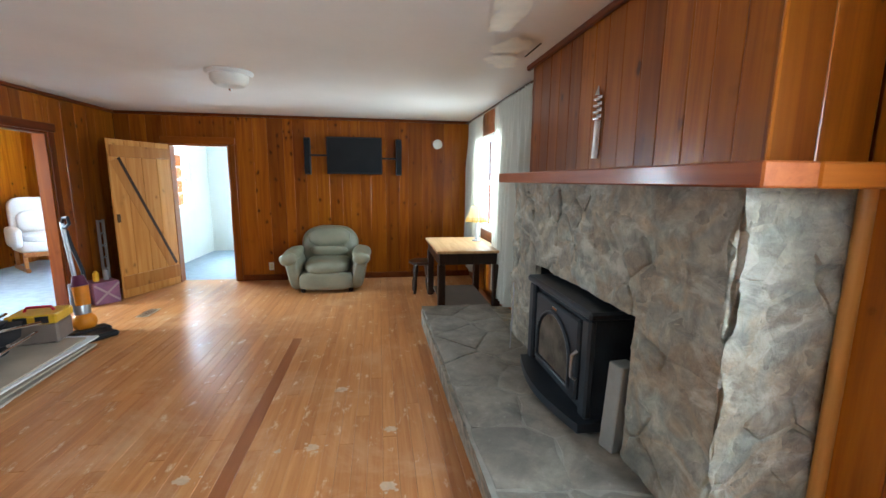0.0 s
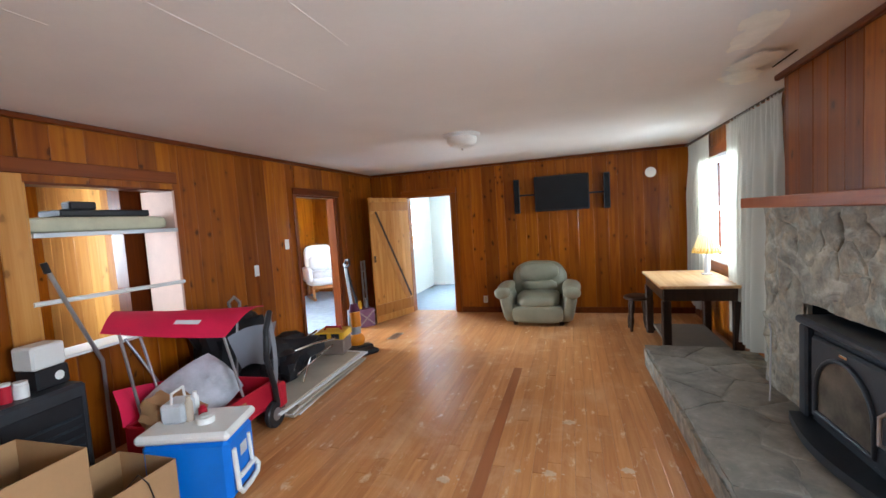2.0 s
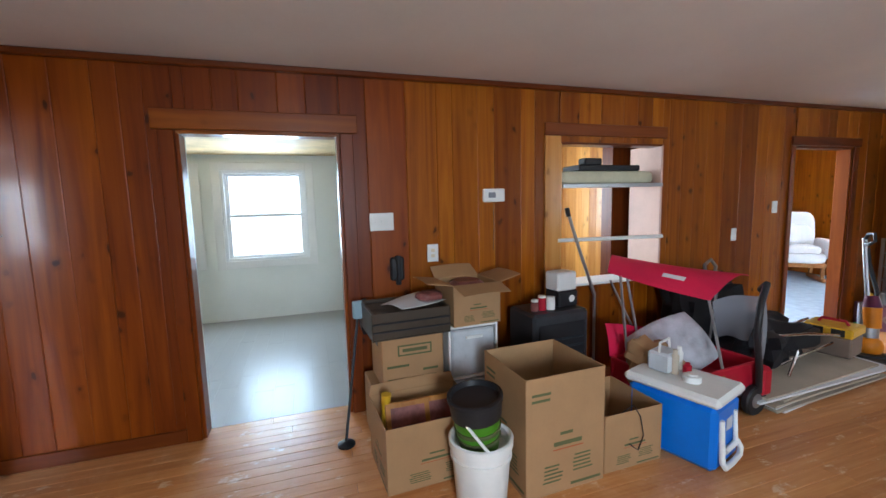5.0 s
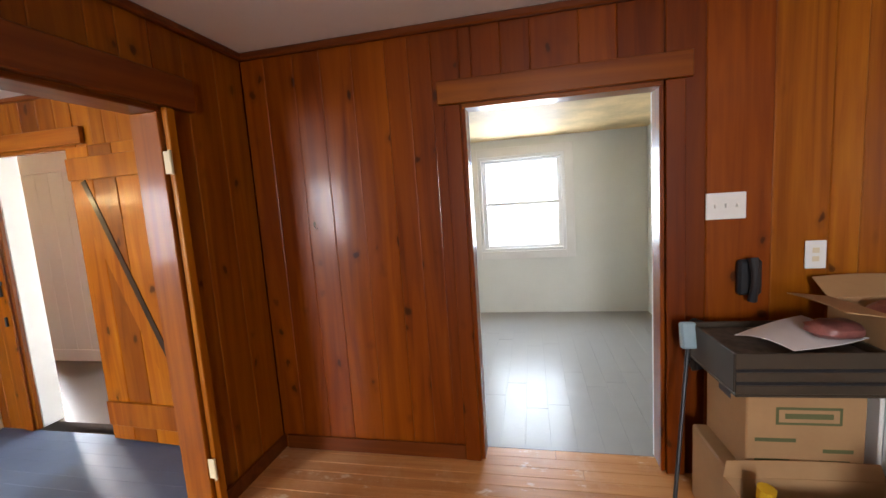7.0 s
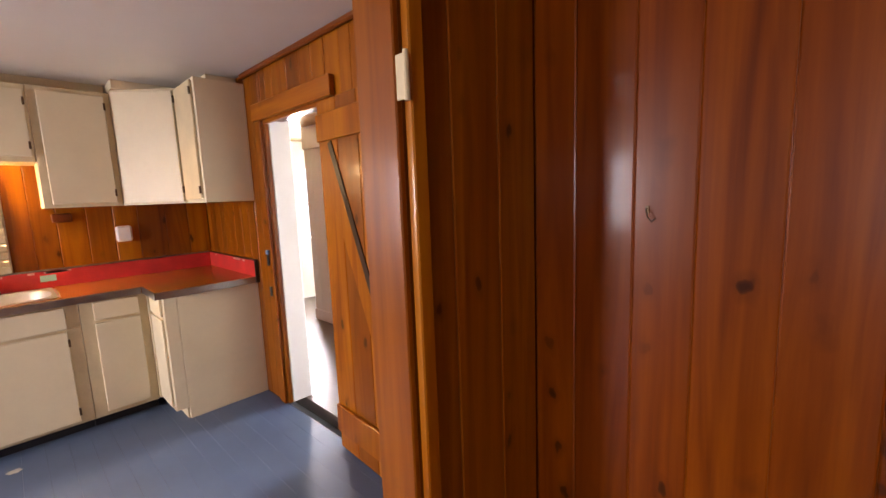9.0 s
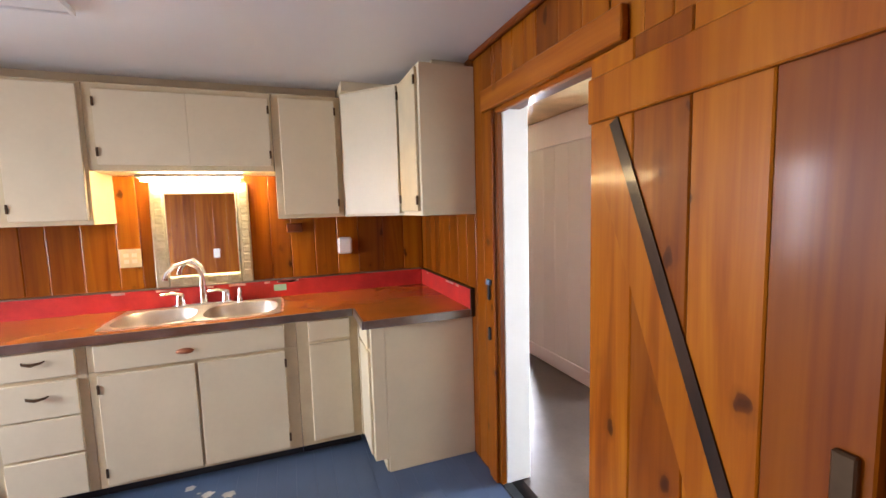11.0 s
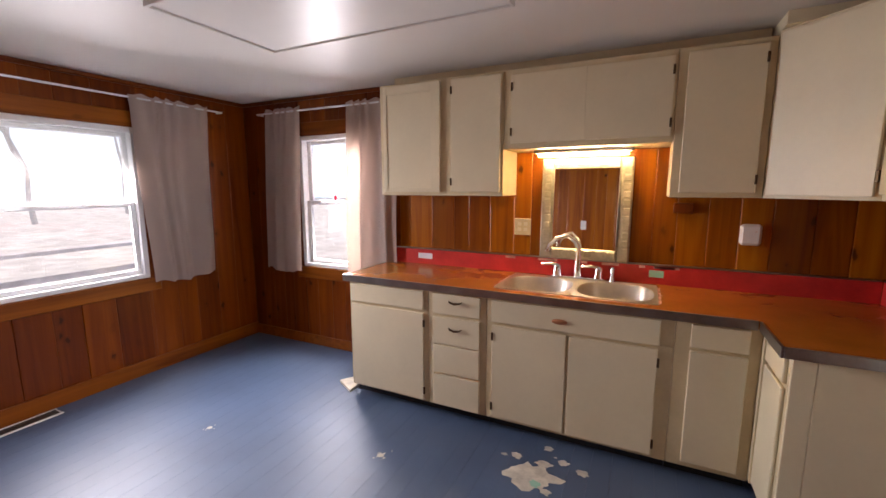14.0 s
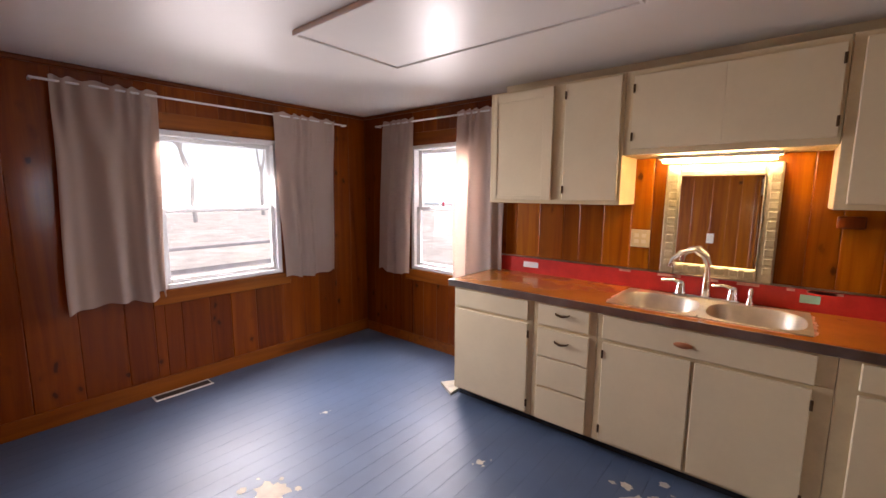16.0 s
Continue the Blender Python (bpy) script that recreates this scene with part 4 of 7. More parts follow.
# ---- doors ----
def batten_door(name, at, rz, wide, high, boards, label, flip=False, side=-1, mt=PINE_PALE):
    """A plank door: upright boards, two ledges and a diagonal brace on one side; hinged at its local origin, leaf along +x."""
    t = thing(name, label, "door", at, rz)
    t["kind"] = "structure"
    w = wide / boards

    def slab(nm, x0, x1, n0, n1, z0, z1, material, lab=""):
        lo, hi = sorted((side * n0, side * n1))
        return part(nm, Mesh().box(x0, x1, lo, hi, z0, z1, 0.004), material, t, lab)

    for k in range(boards):
        slab("board", k * w + 0.001, (k + 1) * w - 0.001, -0.012, 0.014, 0.0, high, mt)
    slab("ledge", 0.012, wide - 0.012, 0.015, 0.034, high - 0.21, high - 0.07, mt)
    slab("ledge", 0.012, wide - 0.012, 0.015, 0.034, 0.11, 0.28, mt)
    p, q = (0.10, high - 0.225), (wide - 0.07, 0.295)
    if flip:
        p, q = (wide - 0.10, high - 0.225), (0.07, 0.295)
    d = Vector((q[0] - p[0], 0, q[1] - p[1]))
    n = Vector((-d.z, 0, d.x)).normalized() * (1 if not flip else -1)

    def bar(nm, o0, o1, n0, n1, material, lab=""):
        a, b = Vector((p[0], 0, p[1])), Vector((q[0], 0, q[1]))
        c = [a + n * o0, a + n * o1, b + n * o1, b + n * o0]
        part(nm, Mesh().put([(v.x, side * n0, v.z) for v in c] + [(v.x, side * n1, v.z) for v in c], [(0, 1, 2, 3), (7, 6, 5, 4), (0, 4, 5, 1), (1, 5, 6, 2), (2, 6, 7, 3), (3, 7, 4, 0)]), material, t, lab, 0)

    bar("brace", -0.10, 0.0, 0.0142, 0.018, mt)
    # Raised dark strip: the shade of the gap is put into its colour.
    bar("brace_edge", 0.001, 0.040, 0.0145, 0.020, DARK_WOOD, "dark strip put in for the shaded gap along the brace")
    slab("latch", wide - 0.06, wide - 0.02, 0.0145, 0.03, 0.95, 1.05, BRONZE)
    return t


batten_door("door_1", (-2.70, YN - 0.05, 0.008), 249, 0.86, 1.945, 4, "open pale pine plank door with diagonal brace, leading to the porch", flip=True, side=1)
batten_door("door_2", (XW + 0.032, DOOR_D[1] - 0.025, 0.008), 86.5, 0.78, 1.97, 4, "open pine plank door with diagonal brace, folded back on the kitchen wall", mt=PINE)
# ---- living room things ----
lamp = thing("ceiling_light", "white frosted glass flush ceiling light, switched off", "ceiling light", (-1.085, 4.08, H_CEIL))
lamp.scale = (1.3, 1.3, 1.0)
part("base", Mesh().lathe([(0.0, -0.03), (0.13, -0.03), (0.145, -0.012), (0.145, 0.0)], 28), PLASTIC_WHITE, lamp)
part("shade", Mesh().lathe([(0.0, -0.135), (0.03, -0.132), (0.085, -0.115), (0.115, -0.075), (0.118, -0.03)], 28), plain("frosted_glass_shade", (0.70, 0.68, 0.62), 0.3), lamp)
part("finial", Mesh().lathe([(0.0, -0.155), (0.008, -0.15), (0.01, -0.138), (0.004, -0.13)], 10), CHROME, lamp)

tv = thing("television", "small dark flat television on a metal arm mount", "television", (0, 0, 0))
scr = part("case", Mesh().box(-0.585, 0.200, 6.405, 6.45, 1.58, 2.105, 0.006), BLACK, tv)
part("screen", Mesh().box(-0.565, 0.180, 6.400, 6.404, 1.605, 2.085, 0.001), SCREEN, scr)
part("arm", Mesh().box(-0.855, -0.57, 6.45, 6.475, 1.83, 1.855, 0.004), BLACK, tv)
part("arm", Mesh().box(0.19, 0.45, 6.45, 6.475, 1.80, 1.825, 0.004), BLACK, tv)
part("mount", Mesh().box(-0.3, -0.08, 6.45, 6.537, 1.72, 1.95, 0.004), BLACK, tv)
for x, z in ((-0.86, 1.57), (0.445, 1.57)):
    sp = thing("speaker_bar", "tall narrow black speaker beside the television", "speaker", (x, 6.48, z), group="speakers by the television")
    part("cabinet", Mesh().box(-0.042, 0.042, -0.035, 0.055, 0.0, 0.52, 0.008), BLACK, sp)
    part("grille", Mesh().box(-0.034, 0.034, -0.039, -0.036, 0.02, 0.50, 0.001), SCREEN, sp)
disc = thing("wall_detector", "round white smoke detector on the pine wall", "smoke detector", (1.035, YN - 0.001, 2.04))
part("cover", Mesh(pose(0, 0, 0, 90)).lathe([(0.072, 0.0), (0.072, 0.012), (0.05, 0.026), (0.0, 0.028)], 24), PLASTIC_WHITE, disc)


def wall_plate(name, label, at, w, h, face, n=1, kind="switch", material=None):
    """A switch or outlet plate; face is the way it looks: +x, -x, +y or -y."""
    rz = {"+x": 90, "-x": -90, "-y": 0, "+y": 180}[face]
    t = thing(name, label, "wall plate", at, rz)
    plate = part("plate", Mesh().box(-w / 2, w / 2, -0.007, 0.0, -h / 2, h / 2, 0.003), material or PLASTIC_WHITE, t)
    for k in range(n):
        x = (k - (n - 1) / 2) * 0.045
        if kind == "switch":
            part("toggle", Mesh().box(x - 0.005, x + 0.005, -0.018, -0.008, -0.008, 0.010, 0.002), PLASTIC_WHITE, plate)
        else:
            for z in (-0.02, 0.02):
                part("socket", Mesh().box(x - 0.014, x + 0.014, -0.0085, -0.0072, z - 0.012, z + 0.012, 0.001), CREAM, plate)
    return t


wall_plate("outlet", "white wall outlet on the pine wall", (-1.45, YN - 0.001, 0.215), 0.07, 0.115, "-y", kind="outlet")
wall_plate("light_switch", "white light switch plate on pine boards", (XW + 0.001, 4.19, 1.37), 0.075, 0.12, "+x")
wall_plate("light_switch", "white light switch plate beside the bedroom door", (XW + 0.001, 3.65, 1.12), 0.07, 0.12, "+x")
wall_plate("light_switch", "wide white triple switch plate by the doorway", (XW + 0.001, 0.235, 1.375), 0.17, 0.125, "+x", 3)
wall_plate("outlet", "white outlet plate above the boxes", (XW + 0.001, 0.605, 1.13), 0.085, 0.13, "+x", kind="outlet")
wall_plate("light_switch", "white switch plate on the kitchen side of the wall", (-1.42, YK - 0.151, 1.22), 0.075, 0.12, "-y")
th = thing("thermostat", "white wall thermostat with small grey display", "thermostat", (XW + 0.001, 1.10, 1.545), 90)
part("case", Mesh().box(-0.09, 0.09, -0.03, 0, -0.05, 0.05, 0.008), PLASTIC_WHITE, th)
part("display", Mesh().box(-0.05, 0.01, -0.032, -0.0305, -0.018, 0.022, 0.001), GRAY_CLOTH, th)
part("cable", Mesh().tube([(0.0, -0.006, -0.05), (0.004, -0.005, -0.25), (-0.003, -0.005, -0.42)], 0.003, 6), BRONZE, th)
phone = thing("wall_phone", "small dark handset hung on the wall", "telephone", (XW + 0.001, 0.33, 1.03), 90)
part("cradle", Mesh().box(-0.05, 0.05, -0.04, 0, -0.08, 0.09, 0.012), BLACK, phone)
part("handset", Mesh().tube([(0.0, -0.055, -0.10), (0.0, -0.075, -0.02), (0.0, -0.075, 0.04), (0.0, -0.055, 0.10)], [0.02, 0.015, 0.015, 0.022], 10), BLACK, phone)
grille = thing("floor_register", "small brass floor register in the boards", "floor register", (-2.43, 5.08, 0.0))
part("frame", Mesh().box(-0.06, 0.06, -0.15, 0.15, 0.0, 0.004, 0.001), STEEL, grille)
for k in range(11):
    part("slot", Mesh().box(-0.042, 0.042, -0.128 + k * 0.024, -0.118 + k * 0.024, 0.0041, 0.0046), BRONZE, grille, smooth=0)


def armchair():
    t = thing("armchair", "worn sage green leather armchair with flared rolled arms", "armchair", (-0.56, 6.07, 0.0))
    t.scale = (1.16, 1.0, 0.95)
    part("base", Mesh().box(-0.33, 0.33, -0.33, 0.33, 0.05, 0.28, 0.03), LEATHER, t)
    part("seat_cushion", Mesh().blob(0, -0.08, 0.36, 0.26, 0.36, 0.105, 24, 3.2, 0.03), LEATHER, t)
    part("front_panel", Mesh().blob(0, -0.37, 0.18, 0.30, 0.05, 0.13, 20, 4), LEATHER, t)
    part("backrest", Mesh(pose(0, 0.26, 0.56, -12)).blob(0, 0, 0, 0.345, 0.13, 0.33, 28, 2.9, 0.04), LEATHER, t)
    part("back_pillow", Mesh(pose(0, 0.15, 0.73, -14)).blob(0, 0, 0, 0.25, 0.10, 0.15, 24, 2.7, 0.06), LEATHER, t)
    part("lumbar_pillow", Mesh(pose(0, 0.13, 0.52, -8)).blob(0, 0, 0, 0.22, 0.09, 0.09, 24, 2.8, 0.05), LEATHER, t)
    for s in (-1, 1):
        arm = part("armrest", Mesh(pose(s * 0.36, -0.03, 0.29, 0, s * 9)).blob(0, 0, 0, 0.085, 0.37, 0.26, 28, 4.0, 0.02), LEATHER, t)
        part("arm_pad", Mesh(pose(s * 0.395, -0.08, 0.525, 3, s * 14)).blob(0, 0, 0, 0.108, 0.36, 0.07, 28, 2.5, 0.06), LEATHER, arm)
        part("arm_front", Mesh(pose(s * 0.40, -0.40, 0.50, 0, s * 14)).blob(0, 0, 0, 0.10, 0.05, 0.085, 20, 2.4, 0.05), LEATHER, arm)
    for x in (-0.27, 0.27):
        for y in (-0.28, 0.28):
            part("foot", Mesh().lathe([(0.025, 0.0), (0.03, 0.05)], 12, x, y), DARK_WOOD, t)
    return t


armchair()


def desk():
    t = thing("work_table", "dark wooden table with worn pale top and low shelf", "table", (1.135, 5.02, 0.0))
    part("tabletop", Mesh().box(-0.385, 0.36, -0.55, 0.56, 0.725, 0.755, 0.006), TABLE_TOP, t, "pale worn table top")
    part("front_apron", Mesh().box(-0.35, 0.33, -0.52, -0.495, 0.60, 0.724, 0.003), DARK_WOOD, t)
    part("back_apron", Mesh().box(-0.35, 0.33, 0.495, 0.52, 0.60, 0.724, 0.003), DARK_WOOD, t)
    part("side_apron", Mesh().box(-0.355, -0.33, -0.49, 0.49, 0.60, 0.724, 0.003), DARK_WOOD, t)
    part("side_apron", Mesh().box(0.30, 0.325, -0.49, 0.49, 0.60, 0.724, 0.003), DARK_WOOD, t)
    for x in (-0.325, 0.295):
        for y in (-0.49, 0.49):
            part("leg", Mesh().box(x - 0.04, x + 0.04, y - 0.04, y + 0.04, 0.0, 0.60, 0.008), DARK_WOOD, t)
    part("shelf", Mesh().box(-0.29, 0.26, -0.50, 0.50, 0.085, 0.11, 0.004), plain("dusty_shelf_board", (0.16, 0.14, 0.11), 0.6), t)
    part("end_rail", Mesh().box(-0.30, 0.30, -0.52, -0.46, 0.03, 0.084, 0.004), DARK_WOOD, t)
    part("end_rail", Mesh().box(-0.30, 0.30, 0.46, 0.52, 0.03, 0.084, 0.004), DARK_WOOD, t)


desk()
stool = thing("stool", "low dark stool with turned legs beside the table", "stool", (0.70, 5.62, 0.0))
part("seat", Mesh().lathe([(0.15, 0.40), (0.17, 0.41), (0.17, 0.435), (0.15, 0.445), (0.0, 0.445)], 24), DARK_WOOD, stool)
for a in (45, 135, 225, 315):
    x, y = 0.10 * math.cos(radians(a)), 0.10 * math.sin(radians(a))
    part("leg", Mesh().tube([(1.4 * x, 1.4 * y, 0.0), (1.3 * x, 1.3 * y, 0.12), (1.2 * x, 1.2 * y, 0.2), (1.1 * x, 1.1 * y, 0.3), (x, y, 0.40)], [0.016, 0.028, 0.018, 0.03, 0.02], 12), DARK_WOOD, stool)
tl = thing("table_lamp", "table lamp with yellow pleated shade and glass foot", "table lamp", (1.36, 5.22, 0.755))
part("foot", Mesh().lathe([(0.055, 0.0), (0.06, 0.012), (0.03, 0.02), (0.022, 0.06), (0.028, 0.10), (0.022, 0.2), (0.015, 0.25), (0.008, 0.3)], 20), plain("lamp_glass_foot", (0.55, 0.56, 0.58), 0.15), tl)
pleat = Mesh()
pleat.sheet(lambda u, v: ((0.135 - 0.065 * v + 0.004 * math.cos(u * 6.2832 * 30)) * math.cos(u * 6.2832), (0.135 - 0.065 * v + 0.004 * math.cos(u * 6.2832 * 30)) * math.sin(u * 6.2832), 0.27 + 0.17 * v), 120, 3)
part("shade", pleat, SHADE, tl)
ruf = Mesh()
ruf.sheet(lambda u, v: ((0.142 - 0.018 * v + 0.008 * math.cos(u * 6.2832 * 22)) * math.cos(u * 6.2832), (0.142 - 0.018 * v + 0.008 * math.cos(u * 6.2832 * 22)) * math.sin(u * 6.2832), 0.245 + 0.055 * v), 120, 2)
part("ruffle", ruf, RUFFLE, tl, "yellow ruffle round the shade")


def curtain(name, label, along, a0, a1, face, z0, z1, material, folds, deep=0.035, group="", hem=None, seed=0):
    """Cloth gathered on a rod: tight pleats at the top that run into fewer, deeper folds; hem gives the span at the bottom."""
    t = thing(name, label, "curtain", group=group)
    rnd = random.Random(seed)
    ph = [rnd.uniform(0, 6.28) for _ in range(6)]
    b0, b1 = hem or (a0, a1)

    def at(u, v):
        e = v ** 0.8
        w = u + 0.05 * math.sin(u * 9 + ph[3]) + 0.025 * math.sin(2.5 * v + 4 * u + ph[1])
        s = (a0 + (a1 - a0) * u) * (1 - e) + (b0 + (b1 - b0) * u) * e + 0.012 * math.sin(5 * v + ph[4]) * v
        tight = math.sin(w * folds * 2 * 6.2832 + ph[0]) * 0.45
        loose = math.sin(w * folds * 6.2832 + ph[0]) * (0.75 + 0.4 * math.sin(4 * u + ph[2])) + 0.25 * math.sin(w * folds * 1.7 * 6.2832 + ph[5] + 1.5 * v)
        m = min(1.0, v / 0.35)
        m = m * m * (3 - 2 * m)
        pinch = 1 - 0.6 * math.exp(-((v - 0.03) / 0.018) ** 2)
        d = face + deep * (tight * (1 - m) + loose * m * (0.8 + 0.35 * v)) * pinch
        z = z1 + 0.012 * math.sin(w * folds * 2 * 6.2832 + 1) * max(0.0, 1 - v / 0.04) + (z0 - z1) * v + (0.014 * math.sin(u * 7 + ph[3]) + 0.006 * math.sin(u * 23)) * v
        return (s, d, z) if along == "x" else (d, s, z)

    part("cloth", Mesh().sheet(at, 96, 30, 0.003), material, t, smooth=80)
    return t


curtain("curtain", "long sheer off-white curtain in the corner", "y", 5.48, 6.35, 1.47, 0.22, 2.33, SHEER, 7, group="sheer living room curtains", seed=1)
curtain("curtain", "long sheer off-white curtain beside the chimney", "y", 3.72, 4.82, 1.45, 0.22, 2.33, SHEER, 8, group="sheer living room curtains", seed=2)
rod = thing("curtain_rod", "dark metal curtain rod under the ceiling", "curtain rod")
part("rod", Mesh().tube([(1.46, 3.62, 2.345), (1.46, 6.45, 2.345)], 0.011, 10), BRONZE, rod)
for y in (3.66, 6.42):
    part("bracket", Mesh().box(1.455, 1.557, y - 0.01, y + 0.01, 2.335, 2.352, 0.002), BRONZE, rod)


# ---- kitchen ----
ZC = H_CEIL - 0.043
ZT = 2.262
# Near-black colour carries the shade in the recess under the cabinets.
TOE = plain("toe_kick_shade", (0.020, 0.026, 0.036), 0.6)


def hinge_pair(parent, x, y, zs, dx=0.0, dy=0.0):
    for z in zs:
        part("hinge", Mesh().box(x - 0.006, x + 0.006, y - 0.006, y + 0.006, z - 0.025, z + 0.025, 0.002), BRONZE, parent)


def front(name, parent, x0, x1, z0, z1, y, material=CREAM, hinge=None, thick=0.018, frame=False, round_off=0.004):
    """A door or drawer front that faces +y."""
    d = part(name, Mesh().box(min(x0, x1), max(x0, x1), y, y + thick, z0, z1, round_off), material, parent)
    if hinge is not None:
        hinge_pair(d, hinge, y + thick, (z0 + 0.07, z1 - 0.07))
    if frame:
        a, b = min(x0, x1), max(x0, x1)
        for p in ((a, a + 0.07, z0, z1), (b - 0.03, b, z0, z1), (a + 0.07, b - 0.03, z1 - 0.06, z1), (a + 0.07, b - 0.03, z0, z0 + 0.03)):
            part("door_strip", Mesh().box(p[0], p[1], y + thick, y + thick + 0.006, p[2], p[3], 0.002), material, d)
    return d


YU, YB = -5.285, -4.985
GRP_U, GRP_B = "cream wall cabinets", "cream base cabinets"


def case(name, label, x0, x1, y0, y1, z0, z1, group, toe=0.0):
    t = thing(name, label, "cabinet", group=group)
    m = Mesh().box(x0, x1, y0, y1, z0, z1, 0.003)
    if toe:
        part("toe_kick", Mesh().box(x0 + 0.001, x1 - 0.001, y0, y1 - 0.07, 0.0005, z0 - 0.001), TOE, t, "recessed toe kick with its shade put into the colour", 0)
    part("body", m, CREAM_EDGE, t)
    return t


c = case("wall_cabinet", "cream painted two-door wall cabinet beside the window", -1.335, -0.385, YS, YU, 1.475, ZT, GRP_U)
front("door", c, -0.885, -0.425, 1.50, 2.245, YU, hinge=None, frame=True)
front("door", c, -1.318, -0.965, 1.50, 2.245, YU, hinge=-0.968)
c = case("wall_cabinet", "short cream wall cabinet over the sink", -2.30, -1.337, YS, YU, 1.775, ZT, GRP_U)
front("door", c, -1.8365, -1.385, 1.81, 2.225, YU, hinge=-1.388, round_off=0.0012)
front("door", c, -2.285, -1.8375, 1.81, 2.225, YU, hinge=-2.282, round_off=0.0012)
c = case("wall_cabinet", "cream single-door wall cabinet", -2.725, -2.302, YS, YU, 1.475, ZT, GRP_U)
front("door", c, -2.69, -2.345, 1.50, 2.235, YU, hinge=-2.687)
# Made-up cream filler: replaces the dark gap where warm light falls above the cabinets.
setting("trim_soffit", Mesh().box(-2.72, -0.42, YS, YU - 0.15, ZT + 0.001, ZC - 0.001).box(XW, -3.17, YS, -4.68, ZT + 0.023, ZC - 0.001).box(-3.10, -2.73, YS, -5.2, ZT + 0.023, ZC - 0.001), CREAM, "cream filler added to lighten the dark gap over the wall cabinets", "trim", 0)
# corner cabinet with a slanted door, and the narrow one on the west wall
t = thing("wall_cabinet", "cream corner wall cabinet with slanted door", "cabinet", group=GRP_U)
prof = [(-2.727, YS), (-2.727, YU), (-3.05, -4.945), (XW, -4.945), (XW, YS)]
n = len(prof)
part("body", Mesh().put([(x, y, 1.475) for x, y in prof] + [(x, y, ZT + 0.022) for x, y in prof], [tuple(range(n)), tuple(range(2 * n - 1, n - 1, -1))] + [(i, i + n, (i + 1) % n + n, (i + 1) % n) for i in range(n)]), CREAM_EDGE, t, smooth=0)
ang = math.degrees(math.atan2(0.34, -0.323))
sd = part("door", Mesh(pose(-2.727, YU, 0, 0, 0, ang)).box(0.02, 0.45, -0.019, -0.001, 1.49, 2.268, 0.004), CREAM, t)
part("hinge", Mesh(pose(-2.727, YU, 0, 0, 0, ang)).box(0.452, 0.462, -0.024, -0.012, 1.55, 1.60, 0.002), BRONZE, sd)
part("hinge", Mesh(pose(-2.727, YU, 0, 0, 0, ang)).box(0.452, 0.462, -0.024, -0.012, 2.18, 2.23, 0.002), BRONZE, sd)
t = thing("wall_cabinet", "narrow cream wall cabinet by the back hall door", "cabinet", group=GRP_U)
part("body", Mesh().box(XW, -3.05, -4.943, -4.556, 1.475, ZT + 0.022, 0.003), CREAM, t)
nd = part("door", Mesh().box(-3.05, -3.032, -4.93, -4.585, 1.50, 2.268, 0.004), CREAM_EDGE, t)
for z in (1.56, 2.20):
    part("hinge", Mesh().box(-3.036, -3.024, -4.592, -4.58, z - 0.025, z + 0.025, 0.002), BRONZE, nd)

c = case("base_cabinet", "cream base cabinet with drawer and door beside the window", -0.935, -0.29, YS, YB, 0.075, 0.868, GRP_B, 1)
front("drawer", c, -0.905, -0.305, 0.725, 0.855, YB)
front("door", c, -0.905, -0.315, 0.09, 0.705, YB, hinge=-0.908)
c = case("base_cabinet", "cream stack of four kitchen drawers", -1.345, -0.937, YS, YB, 0.075, 0.868, GRP_B, 1)
for z0, z1, pull in ((0.72, 0.855, 1), (0.515, 0.700, 1), (0.315, 0.508, 0), (0.085, 0.302, 0)):
    d = front("drawer", c, -1.305, -0.975, z0, z1, YB)
    if pull:
        zc = (z0 + z1) / 2 + 0.02
        part("handle", Mesh().tube([(-1.185, YB + 0.02, zc + 0.004), (-1.175, YB + 0.034, zc), (-1.14, YB + 0.04, zc - 0.006), (-1.105, YB + 0.034, zc), (-1.095, YB + 0.02, zc + 0.004)], [0.004, 0.006, 0.008, 0.006, 0.004], 8), BRONZE, d)
c = case("base_cabinet", "cream sink cabinet with false drawer and two doors", -2.365, -1.347, YS, YB, 0.075, 0.715, GRP_B, 1)
part("top_rail", Mesh().box(-2.365, -1.347, YB - 0.02, YB, 0.716, 0.868, 0.002), CREAM_EDGE, c)
part("side_panel", Mesh().box(-2.365, -2.352, YS, YB - 0.021, 0.716, 0.868), CREAM_EDGE, c)
part("side_panel", Mesh().box(-1.360, -1.347, YS, YB - 0.021, 0.716, 0.868), CREAM_EDGE, c)
d = front("false_drawer", c, -2.30, -1.38, 0.715, 0.855, YB)
part("cup_pull", Mesh().blob(-1.79, YB + 0.022, 0.775, 0.045, 0.014, 0.016, 16), COPPER, d)
front("door", c, -1.83, -1.385, 0.095, 0.695, YB, hinge=-1.388)
front("door", c, -2.295, -1.845, 0.095, 0.695, YB, hinge=-2.298)
c = case("base_cabinet", "narrow cream base cabinet in the corner", -2.73, -2.367, YS, YB, 0.075, 0.868, GRP_B, 1)
front("drawer", c, -2.68, -2.435, 0.735, 0.855, YB)
front("door", c, -2.68, -2.435, 0.105, 0.715, YB)
t = thing("base_cabinet", "cream base cabinet end beside the back hall door", "cabinet", group=GRP_B)
part("body", Mesh().box(XW, -2.752, -4.983, -4.66, 0.075, 0.868, 0.003).box(XW, -2.82, -4.983, -4.66, 0.0, 0.076), CREAM_EDGE, t)
part("end_panel", Mesh().box(XW, -2.83, -4.658, -4.64, 0.0, 0.868, 0.003).box(-2.8295, -2.752, -4.658, -4.64, 0.085, 0.868, 0.003), CREAM, t)
